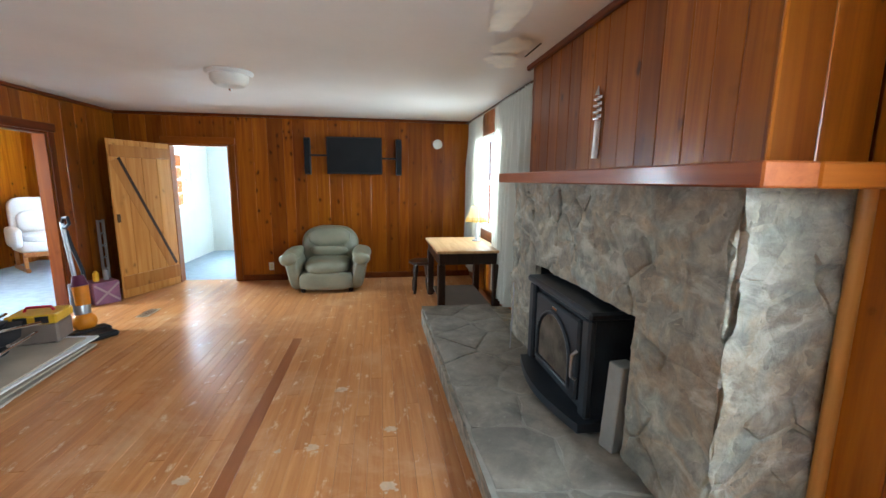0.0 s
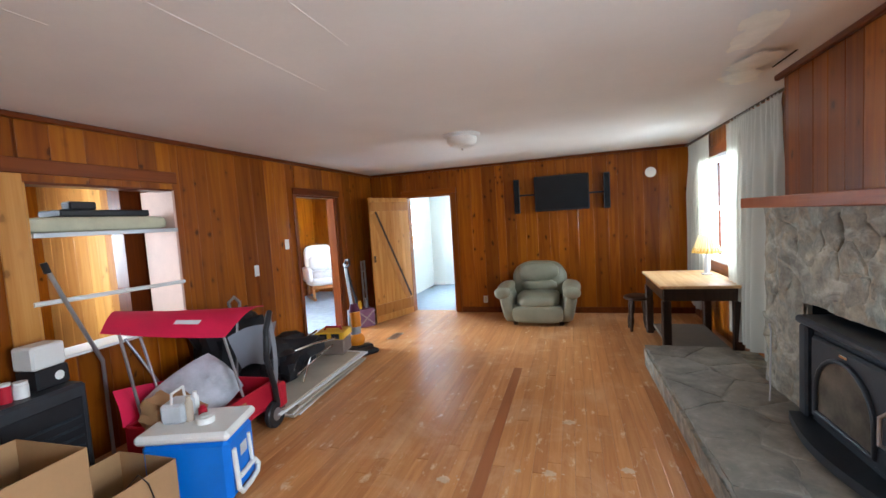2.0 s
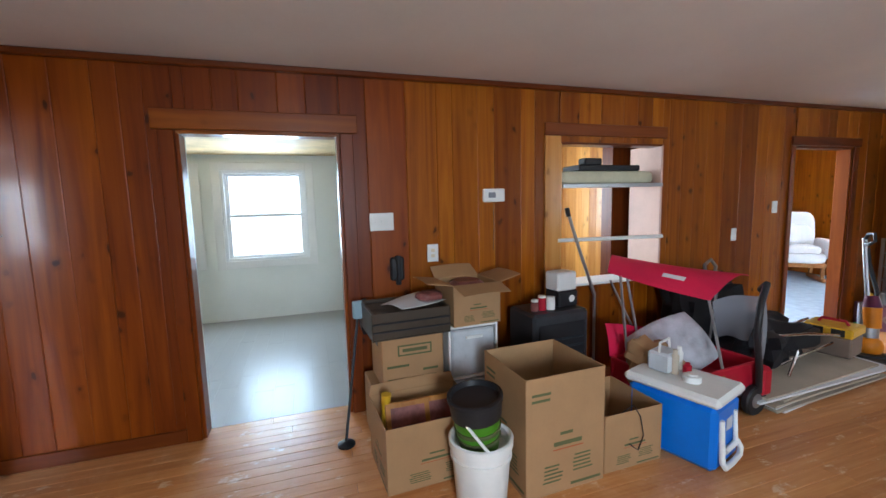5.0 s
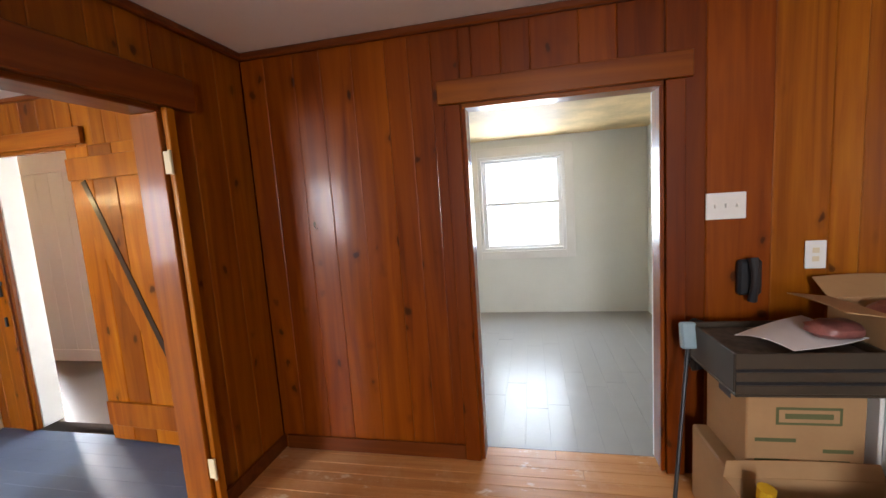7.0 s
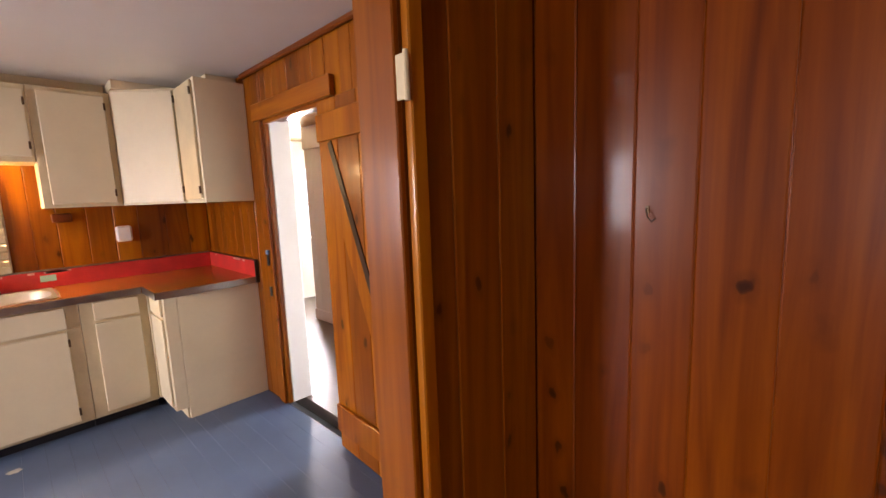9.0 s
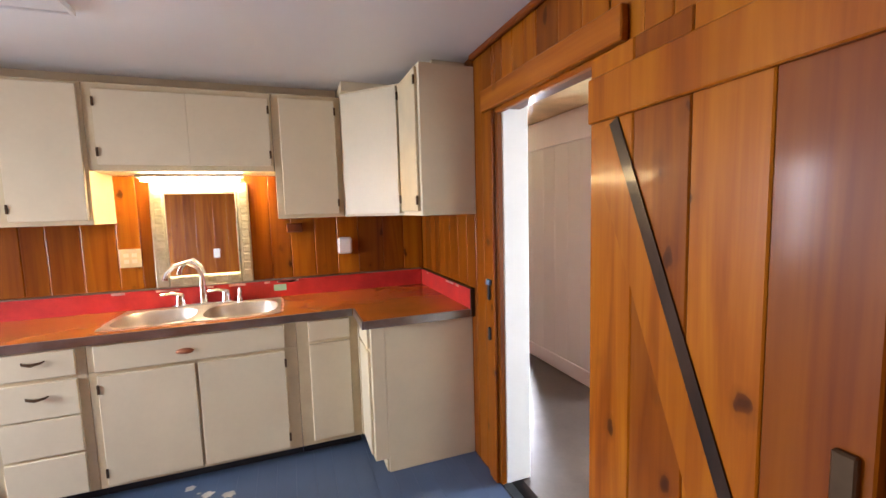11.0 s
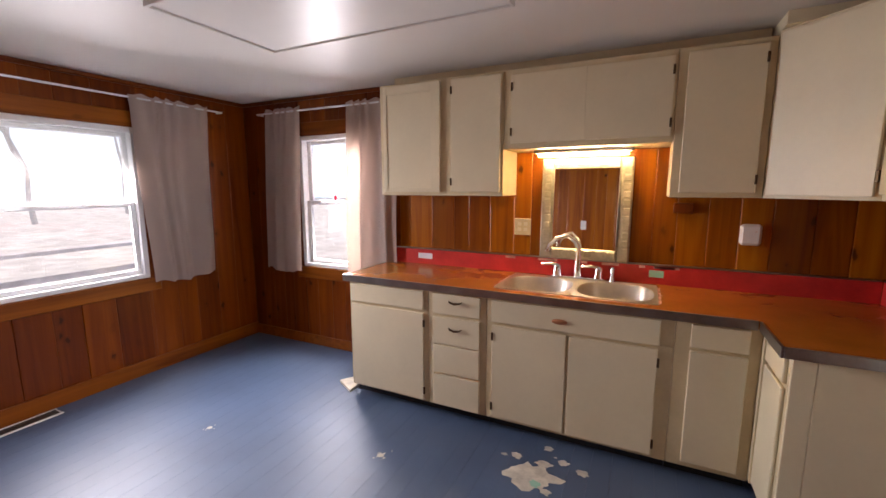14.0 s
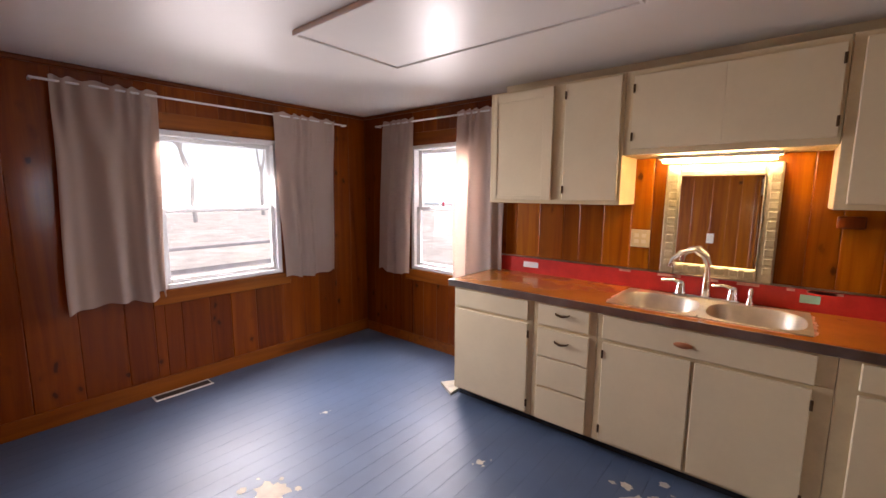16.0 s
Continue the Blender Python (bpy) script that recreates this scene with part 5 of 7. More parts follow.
part("corner_filler", Mesh().box(-2.7515, -2.729, -4.984, -4.953, 0.09, 0.868, 0.002), CREAM_EDGE, t)
part("drawer", Mesh().box(-2.751, -2.735, -4.95, -4.68, 0.735, 0.855, 0.004), CREAM, t)
part("door", Mesh().box(-2.751, -2.735, -4.95, -4.68, 0.105, 0.715, 0.004), CREAM, t)

# worktop with a cut-out for the sink
SX0, SX1, SY0, SY1 = -2.285, -1.365, -5.53, -5.04
top = thing("worktop", "brown laminate worktop tinted for its orange reflection, with metal edging and red splashback", "worktop")
wt = Mesh()
for x0, x1, y0, y1 in ((SX1 - 0.02, -0.258, YS + 0.02, -4.965), (-2.715, SX0 + 0.02, YS + 0.02, -4.965), (SX0 + 0.02, SX1 - 0.02, SY1 - 0.02, -4.965), (SX0 + 0.02, SX1 - 0.02, YS + 0.02, SY0 + 0.02), (XW + 0.02, -2.715, YS + 0.02, -4.622)):
    wt.box(x0, x1, y0, y1, 0.872, 0.910)
part("top", wt, COUNTER, top, smooth=0)
ed = Mesh().box(-2.70, -0.25, -4.965, -4.955, 0.866, 0.9125, 0.002).box(-0.258, -0.25, YS + 0.02, -4.965, 0.866, 0.9125, 0.002)
part("edging", ed, EDGE_METAL, top, "dull metal edging")
part("edging", Mesh().box(-2.715, -2.703, -4.955, -4.612, 0.866, 0.9125, 0.002).box(XW + 0.01, -2.7155, -4.622, -4.612, 0.866, 0.9125, 0.002), EDGE_METAL, top, "dull metal edging")
part("splashback", Mesh().box(XW + 0.022, -0.285, YS, YS + 0.02, 0.905, 1.030, 0.002), RED_LAMINATE, top, "worn red splashback strip")
part("splashback", Mesh().box(XW, XW + 0.02, YS + 0.02, -4.615, 0.905, 1.030, 0.002), RED_LAMINATE, top, "worn red splashback strip")
part("splash_cap", Mesh().box(XW + 0.022, -0.28, YS, YS + 0.024, 1.031, 1.040, 0.002), EDGE_METAL, top)
part("splash_cap", Mesh().box(XW, XW + 0.024, YS + 0.02, -4.60, 1.031, 1.040, 0.002).box(XW, XW + 0.026, -4.614, -4.598, 0.87, 1.030, 0.002), DARK_WOOD, top)
rnd = random.Random(7)
for k in range(9):
    x = rnd.uniform(-2.5, -0.5)
    part("paint_chip", Mesh().box(x, x + rnd.uniform(0.02, 0.16), YS + 0.0185, YS + 0.0206, 1.012, 1.026 + rnd.uniform(0.0, 0.003)), PINK_WEAR, top, smooth=0)
for k in range(5):
    y = rnd.uniform(-5.5, -4.7)
    part("paint_chip", Mesh().box(XW + 0.0185, XW + 0.0206, y, y + rnd.uniform(0.03, 0.12), 1.012, 1.026 + rnd.uniform(0.0, 0.003)), PINK_WEAR, top, smooth=0)
for x, w, mt, nm in ((-0.655, 0.13, PAPER, "white tape label"), (-2.32, 0.085, GREEN_SPOT, "pale green tape label")):
    tp = thing("tape_label", nm + " stuck on the red splashback", "label", (x, YS + 0.0215, 0.955))
    part("tape", Mesh().box(0, w, 0.0, 0.0012, 0.0, 0.045), mt, tp)


def sink():
    t = thing("sink", "double-bowl stainless steel sink", "sink", (0, 0, 0.913))
    xm = (SX0 + SX1) / 2
    for x0, x1 in ((SX0, xm), (xm, SX1)):
        cx, cy, hx, hy = (x0 + x1) / 2, (SY0 + SY1) / 2 + 0.02, (x1 - x0) / 2, (SY1 - SY0) / 2
        m, k = Mesh(), 40
        verts, faces = [], []
        for sc, z, e in ((1.0, 0.0, 40.0), (1.0, 0.004, 40.0), (0.92, 0.004, 2.9), (0.89, -0.005, 2.9), (0.84, -0.11, 2.8), (0.70, -0.150, 2.5), (0.12, -0.165, 2.0)):
            for i in range(k):
                a = 2 * math.pi * i / k
                c, s = math.cos(a), math.sin(a)
                r = (abs(c) ** e + abs(s) ** e) ** (-1 / e)
                oy = 0.0 if sc > 0.95 else 0.02
                yy = r * s * sc * (1.0 if sc > 0.95 else 0.92)
                verts.append((cx + hx * r * c * sc, (SY0 + SY1) / 2 + oy + hy * yy, z))
        for j in range(6):
            for i in range(k):
                a, b = j * k + i, j * k + (i + 1) % k
                faces.append((a, b, b + k, a + k))
        faces.append(tuple(range(6 * k, 7 * k)))
        b = part("bowl", m.put(verts, faces), STEEL, t)
        part("drain", Mesh().lathe([(0.04, -0.164), (0.042, -0.160), (0.02, -0.162), (0.0, -0.164)], 18, cx, cy), CHROME, b)


sink()
rnd = random.Random(17)
ring = []
for k in range(60):
    a = 6.2832 * k / 60
    r = (abs(math.cos(a)) ** 8 + abs(math.sin(a)) ** 8) ** (-1 / 8)
    ring.append(((SX0 + SX1) / 2 + (0.468 + 0.018 * rnd.random()) * r * math.cos(a), (SY0 + SY1) / 2 + (0.252 + 0.010 * rnd.random()) * r * math.sin(a), 0.9108))
part("worn_ring", Mesh().put([((SX0 + SX1) / 2 + 0.96 * (p[0] - (SX0 + SX1) / 2), (SY0 + SY1) / 2 + 0.94 * (p[1] - (SY0 + SY1) / 2), 0.9108) for p in ring] + ring, [(k, (k + 1) % 60, (k + 1) % 60 + 60, k + 60) for k in range(60)]), PINK_WEAR, top, "worn pink laminate round the sink", 0)
tap = thing("kitchen_tap", "chrome gooseneck kitchen tap with two lever handles", "tap", (-1.80, -5.525, 0.915))
tap.scale = (1.35, 1.1, 1.32)
part("base", Mesh().box(-0.13, 0.13, -0.025, 0.025, 0.0, 0.012, 0.005), CHROME, tap)
part("spout", Mesh().tube([(0, 0, 0.01), (0, 0, 0.06), (0, 0, 0.15), (0.015, 0.02, 0.195), (0.05, 0.06, 0.225), (0.095, 0.10, 0.215), (0.125, 0.13, 0.18), (0.13, 0.135, 0.15)], [0.020, 0.017, 0.012, 0.011, 0.011, 0.011, 0.011, 0.012], 14), CHROME, tap)
for s in (-1, 1):
    h = part("valve", Mesh().lathe([(0.024, 0.01), (0.02, 0.035), (0.018, 0.06), (0.01, 0.07)], 16, s * 0.10), CHROME, tap)
    part("lever", Mesh().tube([(s * 0.10, 0, 0.062), (s * 0.10 + 0.035, 0.03, 0.075), (s * 0.10 + 0.075, 0.055, 0.072)], [0.009, 0.008, 0.006], 10), CHROME, h)
sp = thing("side_sprayer", "chrome side sprayer beside the tap", "sprayer", (-2.02, -5.52, 0.913))
part("sprayer_body", Mesh().lathe([(0.022, 0.0), (0.018, 0.02), (0.013, 0.05), (0.016, 0.085), (0.008, 0.10)], 14), CHROME, sp)

mir = thing("mirror", "wall mirror in an embossed silver frame above the sink", "mirror", (-1.82, YS + 0.045, 1.042), rx=2.0)
part("glass", Mesh().box(-0.215, 0.215, 0.004, 0.010, 0.05, 0.615), MIRROR, mir, smooth=0)
for x0, x1, z0, z1 in ((-0.29, -0.213, 0.0, 0.685), (0.213, 0.29, 0.0, 0.685), (-0.213, 0.213, 0.612, 0.685), (-0.213, 0.213, 0.0, 0.075)):
    fr = part("frame_side", Mesh().box(x0, x1, -0.016, 0.018, z0, z1, 0.008), SILVER, mir)
    vert = z1 - z0 > x1 - x0
    nseg = 11 if vert else 6
    for k in range(nseg):
        if vert:
            a = z0 + 0.05 + k * (z1 - z0 - 0.1) / nseg
            part("bead", Mesh().box(x0 + 0.008, x1 - 0.024, 0.017, 0.024, a, a + 0.04, 0.006), SILVER, fr)
        else:
            a = x0 + 0.01 + k * (x1 - x0) / nseg
            part("bead", Mesh().box(a, a + 0.05, 0.017, 0.024, z0 + 0.02, z1 - 0.012, 0.006), SILVER, fr)
for x in (-0.213, 0.207):
    part("inner_lip", Mesh().box(x, x + 0.006, 0.010, 0.024, 0.07, 0.615, 0.002), SILVER, mir)
strip_l = thing("under_cabinet_light", "lit tube light under the cabinet over the sink", "tube light", (-1.80, -5.47, 1.775))
part("housing", Mesh().box(-0.30, 0.30, -0.05, 0.03, -0.022, -0.001, 0.004), PLASTIC_WHITE, strip_l)
part("tube", Mesh().tube([(-0.275, 0.0, -0.032), (0.275, 0.0, -0.032)], 0.0125, 12), TUBE, strip_l, "glowing tube")
pl = wall_plate("outlet", "cream outlet plate on the kitchen wall", (-1.39, YS + 0.001, 1.247), 0.12, 0.12, "+y", 2, "outlet", plain("cream_plate", (0.58, 0.47, 0.27), 0.4))
dev = thing("plug_in_device", "white plug-in device on the kitchen wall", "plug-in device", (-2.75, YS + 0.001, 1.255), 180)
part("case", Mesh().box(-0.052, 0.052, -0.045, 0.0, -0.062, 0.062, 0.014), PLASTIC_WHITE, dev)
part("light", Mesh().lathe([(0.006, 0), (0.0, 0.003)], 8).at(Matrix()), ORANGE, dev).location = (0.02, -0.047, 0.02)
blk = thing("wall_block", "small dark wooden block on the kitchen wall", "wooden block", (-2.40, YS + 0.001, 1.405))
part("block", Mesh().box(-0.055, 0.055, 0.0, 0.03, -0.035, 0.03, 0.006), TRIM, blk)

# curtains of the kitchen
for nm, al, a0, a1, face in (("long", "y", -5.31, -3.02, XKE - 0.07), ("short", "x", -0.36, 1.19, YS + 0.07)):
    r = thing("curtain_rod", nm + " thin white curtain rod over the kitchen window", "curtain rod")
    p, q = ((face, a0, 2.215), (face, a1, 2.215)) if al == "y" else ((a0, face, 2.215), (a1, face, 2.215))
    part("rod", Mesh().tube([p, q], 0.008, 10), VINYL, r)
    for e in (p, q):
        w = 0.068
        part("bracket", Mesh().box(*((e[0] - 0.006, e[0] + w, e[1] - 0.008, e[1] + 0.008) if al == "y" else (e[0] - 0.008, e[0] + 0.008, e[1] - w, e[1] + 0.006)), 2.207, 2.223, 0.002), VINYL, r)
curtain("curtain", "short taupe cloth curtain drawn aside", "y", -3.67, -3.10, XKE - 0.07, 0.76, 2.245, TAUPE, 2.6, 0.042, "taupe kitchen curtains", (-3.64, -3.07), 3)
curtain("curtain", "short taupe cloth curtain drawn aside", "y", -5.17, -4.53, XKE - 0.07, 0.75, 2.245, TAUPE, 3.0, 0.036, "taupe kitchen curtains", (-5.13, -4.60), 4)
curtain("curtain", "short taupe cloth curtain beside the wall cabinet", "x", -0.36, 0.13, YS + 0.07, 0.78, 2.245, TAUPE, 2.6, 0.032, "taupe kitchen curtains", (-0.345, 0.15), 5)
curtain("curtain", "short taupe cloth curtain in the corner", "x", 0.66, 1.08, YS + 0.07, 0.73, 2.245, TAUPE, 2.2, 0.036, "taupe kitchen curtains", (0.74, 1.22), 6)
lt = thing("window_ornament", "small red ornament on the window rail", "ornament", (0.36, YS - 0.02, 1.41))
part("ornament_body", Mesh().blob(0, 0, 0.03, 0.016, 0.012, 0.03, 10), RED_PLASTIC, lt)

reg = thing("floor_register", "white metal floor register under the window", "floor register", (1.375, -3.68, 0.0))
part("frame", Mesh().box(-0.055, 0.055, -0.20, 0.20, 0.0, 0.006, 0.002).box(-0.055, -0.04, -0.20, 0.20, 0.006, 0.009).box(0.04, 0.055, -0.20, 0.20, 0.006, 0.009), PLASTIC_WHITE, reg)
part("grille", Mesh().box(-0.039, 0.039, -0.188, 0.188, 0.0061, 0.0070), BLACK, reg, "dark opening")
for k in range(18):
    part("slat", Mesh().box(-0.036, 0.036, -0.18 + k * 0.02, -0.176 + k * 0.02, 0.0072, 0.0082), BRONZE, reg, smooth=0)
hatch = thing("ceiling_hatch", "flat white panel with narrow edging on the kitchen ceiling", "ceiling hatch", (0, 0, ZC))
part("panel", Mesh().box(-1.60, -0.17, -4.53, -3.83, -0.018, 0.0, 0.003), PANEL_K, hatch)
for b in ((-1.615, -0.155, -4.545, -4.528), (-1.615, -0.155, -3.832, -3.815), (-0.17, -0.155, -4.528, -3.832), (-1.615, -1.60, -4.528, -3.832)):
    part("edging", Mesh().box(*b, -0.028, 0.0, 0.003), PANEL_K, hatch)


def flakes(name, label, cx, cy, r, material, seed, z=0.0006, count=1):
    """Bare, ragged patches where the floor paint is gone."""
    rnd = random.Random(seed)
    m = Mesh()
    for k in range(count):
        a, d = rnd.uniform(0, 6.28), (0 if k == 0 else r * rnd.uniform(0.8, 1.9))
        x, y, s = cx + d * math.cos(a), cy + d * math.sin(a), r * (1 if k == 0 else rnd.uniform(0.06, 0.3))
        n = 26
        rr = [s * (0.55 + 0.75 * abs(noise.noise(Vector((math.cos(6.2832 * i / n) * 1.6 + seed, math.sin(6.2832 * i / n) * 1.6, k * 3.1)))) + 0.25 * rnd.random()) for i in range(n)]
        h = z + 0.0002 * k
        m.put([(x, y, h)] + [(x + rr[i] * math.cos(6.2832 * i / n), y + 0.8 * rr[i] * math.sin(6.2832 * i / n), h) for i in range(n)], [(0, i + 1, (i + 1) % n + 1) for i in range(n)])
    return setting(name, m, material, label, "worn paint", 0)


flakes("floor_wear_sink", "bare patch in the blue floor paint before the sink", -1.73, -4.66, 0.15, BARE_FLOOR, 5, count=15)
flakes("floor_wear_green", "old green paint spot in the bare floor patch", -1.76, -4.60, 0.035, GREEN_SPOT, 6, z=0.0056)
flakes("floor_wear_middle", "bare patch in the blue floor paint", -0.22, -3.55, 0.11, BARE_FLOOR, 8, count=10)
flakes("floor_wear_south", "paint chips on the blue floor", -0.9, -4.45, 0.028, BARE_FLOOR, 9, count=9)
flakes("floor_wear_east", "paint chips on the blue floor by the window", 0.25, -4.2, 0.02, BARE_FLOOR, 10, count=7)
wedge = thing("floor_wedge", "loose pale board scrap under the cabinet end", "board scrap", (-0.27, -4.97, 0.0))
part("board", Mesh().put([(0.0, 0.0, 0), (0.18, -0.10, 0), (0.02, -0.34, 0), (0.0, 0.0, 0.02), (0.18, -0.10, 0.02), (0.02, -0.34, 0.02)], [(2, 1, 0), (3, 4, 5), (0, 1, 4, 3), (1, 2, 5, 4), (2, 0, 3, 5)]), BARE_FLOOR, wedge)

# hooks on the hall door frame
hk = thing("door_latch", "dark iron latch with blue tape on the door frame", "latch", (XW + 0.022, DOOR_D[0] - 0.045, 0.0))
part("bolt", Mesh().box(0, 0.014, -0.009, 0.009, 1.02, 1.10, 0.003), IRON, hk)
part("bolt", Mesh().box(0, 0.014, -0.009, 0.009, 0.80, 0.87, 0.003), IRON, hk)
part("tape", Mesh().box(0, 0.016, -0.02, 0.02, 1.10, 1.13, 0.003), plain("faded_blue_tape", (0.09, 0.15, 0.27), 0.6), hk)


SCUFF = plain("worn_bare_wood", (0.60, 0.43, 0.30), 0.6, scale=18, spread=0.2)
for k, (x, y, r) in enumerate(((0.20, 2.50, 0.045), (0.17, 2.02, 0.05), (-0.43, 2.37, 0.025), (-0.14, 3.03, 0.05), (-0.24, 2.38, 0.045), (-0.85, 2.2, 0.05))):
    flakes("floor_scuff", "worn bare spot in the orange floor boards", x, y, r, SCUFF, 40 + k, z=0.0012, count=4)
hook = thing("wall_hook", "small bent metal hook on the dark pine wall", "hook", (XW + 0.001, -1.885, 1.39))
part("wire", Mesh().tube([(0.0, 0.0, 0.02), (0.012, 0.0, 0.018), (0.022, 0.008, -0.004), (0.018, 0.018, -0.016), (0.010, 0.024, -0.008)], 0.002, 8), BRONZE, hook)
part("plate", Mesh().box(0.0, 0.002, -0.005, 0.005, 0.004, 0.028, 0.0008), BRONZE, hook)

# ---- clutter in the living room ----
def open_box(name, label, at, rz, w, d, h, flaps=(), printed=True, wall_t=0.005, mt=CARDBOARD, lines=3):
    """A cardboard box without a lid; flaps: pairs of side and angle."""
    t = thing(name, label, "box", at, rz)
    part("bottom", Mesh().box(-w / 2, w / 2, -d / 2, d / 2, 0.0, 0.006), CARDBOARD_IN, t, smooth=0)
    sides = {"-y": (-w / 2, w / 2, -d / 2, -d / 2 + wall_t), "+y": (-w / 2, w / 2, d / 2 - wall_t, d / 2), "-x": (-w / 2, -w / 2 + wall_t, -d / 2 + wall_t, d / 2 - wall_t), "+x": (w / 2 - wall_t, w / 2, -d / 2 + wall_t, d / 2 - wall_t)}
    for k, b in sides.items():
        s = part("side", Mesh().box(*b, 0.006, h, 0.001), mt, t)
        if printed and k in ("+x", "-y"):
            rnd = random.Random(int(1000 * h) + len(k))
            span = d if k == "+x" else w

            def mark(a0, a1, z0, z1, ink):
                p, q = -span / 2 + a0 * span, -span / 2 + a1 * span
                b = (w / 2 + 0.0004, w / 2 + 0.001, p, q) if k == "+x" else (p, q, -d / 2 - 0.001, -d / 2 - 0.0004)
                part("print", Mesh().box(*b, z0 * h, z1 * h), ink, s, smooth=0)

            if lines > 3:
                for z in (0.85, 0.80):
                    mark(0.07, 0.30 + rnd.uniform(-0.02, 0.02), z, z + 0.022, PRINT_GREEN)
            mark(0.42, 0.58, 0.49, 0.515, PRINT_GREEN)
            mark(0.34, 0.70, 0.40, 0.435, PRINT_GREEN)
            mark(0.33, 0.72, 0.365, 0.375, PRINT_RED)
            for a0, a1, z0 in ((0.20, 0.46, 0.10), (0.58, 0.88, 0.15)):
                for j in range(5):
                    mark(a0 + rnd.uniform(0, 0.03), a1 - rnd.uniform(0, 0.07), z0 + 0.033 * j, z0 + 0.033 * j + 0.014, PRINT_GREEN)
            mark(0.56, 0.96, 0.035, 0.058, PRINT_GREEN)
    for k, a, ln in flaps:
        e = radians(a)
        dz, dr = ln * math.sin(e), ln * math.cos(e)
        if k in ("+x", "-x"):
            s = 1 if k == "+x" else -1
            m = Mesh().sheet(lambda u, v: (s * (w / 2 - 0.002 + dr * v), (-d / 2 + d * u) * (1 - 0.06 * v), h + dz * v + 0.008 * math.sin(3 * u) * v), 4, 3, 0.004)
        else:
            s = 1 if k == "+y" else -1
            m = Mesh().sheet(lambda u, v: ((-w / 2 + w * u) * (1 - 0.06 * v), s * (d / 2 - 0.002 + dr * v), h + dz * v + 0.008 * math.sin(3 * u) * v), 4, 3, 0.004)
        part("flap", m, mt, t)
    return t


open_box("cardboard_box", "tall open brown cardboard moving box", (-2.385, 0.925, 0), 2, 0.46, 0.48, 0.635, lines=4)
open_box("cardboard_box", "low open brown cardboard box with a wire inside", (-2.40, 1.395, 0), 1, 0.42, 0.40, 0.33)
wire = thing("wire_coil", "dark wire hanging out of a box", "wire", (-2.40, 1.395, 0))
part("coil", Mesh().tube([(0.05, 0.02, 0.01), (0.10, -0.10, 0.15), (0.17, -0.06, 0.30), (0.205, 0.0, 0.36), (0.225, 0.03, 0.30), (0.222, 0.06, 0.18), (0.225, 0.02, 0.10), (0.224, -0.04, 0.15)], 0.0035, 8), BLACK, wire)

# column of boxes by the doorway
open_box("cardboard_box", "open brown box full of framed pictures on the floor", (-2.645, 0.31, 0), 3, 0.42, 0.55, 0.36, flaps=(("-x", 80, 0.06),))
ub = thing("closed_carton", "closed brown carton under the file box", "box", (-3.05, 0.31, 0.0), 1)
part("carton_body", Mesh().box(-0.175, 0.175, -0.26, 0.26, 0.0, 0.36, 0.006), CARDBOARD, ub)
for k, (y, tilt, mt) in enumerate(((0.22, 16, PHOTO), (0.38, 20, PHOTO), (0.46, 24, PALE_BOARD))):
    pf = thing("picture_frame", "framed reddish picture standing in the box", "picture frame", (-2.60, y, 0.05), 90, group="framed pictures in the box", rx=0)
    part("frame", Mesh(pose(0, 0, 0, -tilt)).box(-0.13, 0.13, -0.01, 0.01, 0.0, 0.33, 0.004), PINE_PALE, pf)
    part("picture", Mesh(pose(0, 0, 0, -tilt)).box(-0.10, 0.10, -0.0115, -0.0102, 0.035, 0.30), mt, pf, smooth=0)
yl = thing("yellow_tool", "yellow plastic tool sticking out of the box", "tool", (-2.72, 0.085, 0.12))
part("tool_body", Mesh().tube([(0, 0, 0), (0.01, 0.01, 0.18), (0.02, 0.02, 0.30)], [0.018, 0.02, 0.03], 10), YELLOW, yl)
fb = thing("file_box", "closed cardboard file box with printed lettering bars", "box", (-3.05, 0.31, 0.362), 2)
part("body", Mesh().box(-0.17, 0.17, -0.20, 0.20, 0.0, 0.32, 0.006), CARDBOARD, fb)
part("print", Mesh().box(0.1702, 0.171, -0.10, 0.12, 0.20, 0.27), PRINT_GREEN, fb, "green printed panel outline", 0)
part("print", Mesh().box(0.1712, 0.172, -0.09, 0.11, 0.21, 0.26), CARDBOARD_IN, fb, smooth=0)
part("print", Mesh().box(0.1722, 0.1728, -0.07, 0.09, 0.225, 0.246), PRINT_GREEN, fb, smooth=0)
for y0, y1, z0, z1 in ((-0.17, -0.03, 0.13, 0.145), (-0.17, -0.05, 0.04, 0.06), (0.06, 0.16, 0.09, 0.105), (0.05, 0.15, 0.04, 0.06)):
    part("print", Mesh().box(0.1702, 0.171, y0, y1, z0, z1), PRINT_GREEN, fb, smooth=0)
part("hand_hole", Mesh().box(-0.05, 0.05, -0.2012, -0.2002, 0.24, 0.27), BLACK, fb, smooth=0)
cr = thing("black_crate", "dark plastic crate full of papers on the file box", "crate", (-3.05, 0.30, 0.684), 3)
part("crate_body", Mesh().box(-0.20, 0.20, -0.25, 0.25, 0.0, 0.012, 0.003).box(-0.20, -0.188, -0.25, 0.25, 0.012, 0.17, 0.003).box(0.188, 0.20, -0.25, 0.25, 0.012, 0.17, 0.003).box(-0.188, 0.188, -0.25, -0.238, 0.012, 0.17, 0.003).box(-0.188, 0.188, 0.238, 0.25, 0.012, 0.17, 0.003), plain("dark_crate_plastic", (0.050, 0.036, 0.024), 0.5), cr)
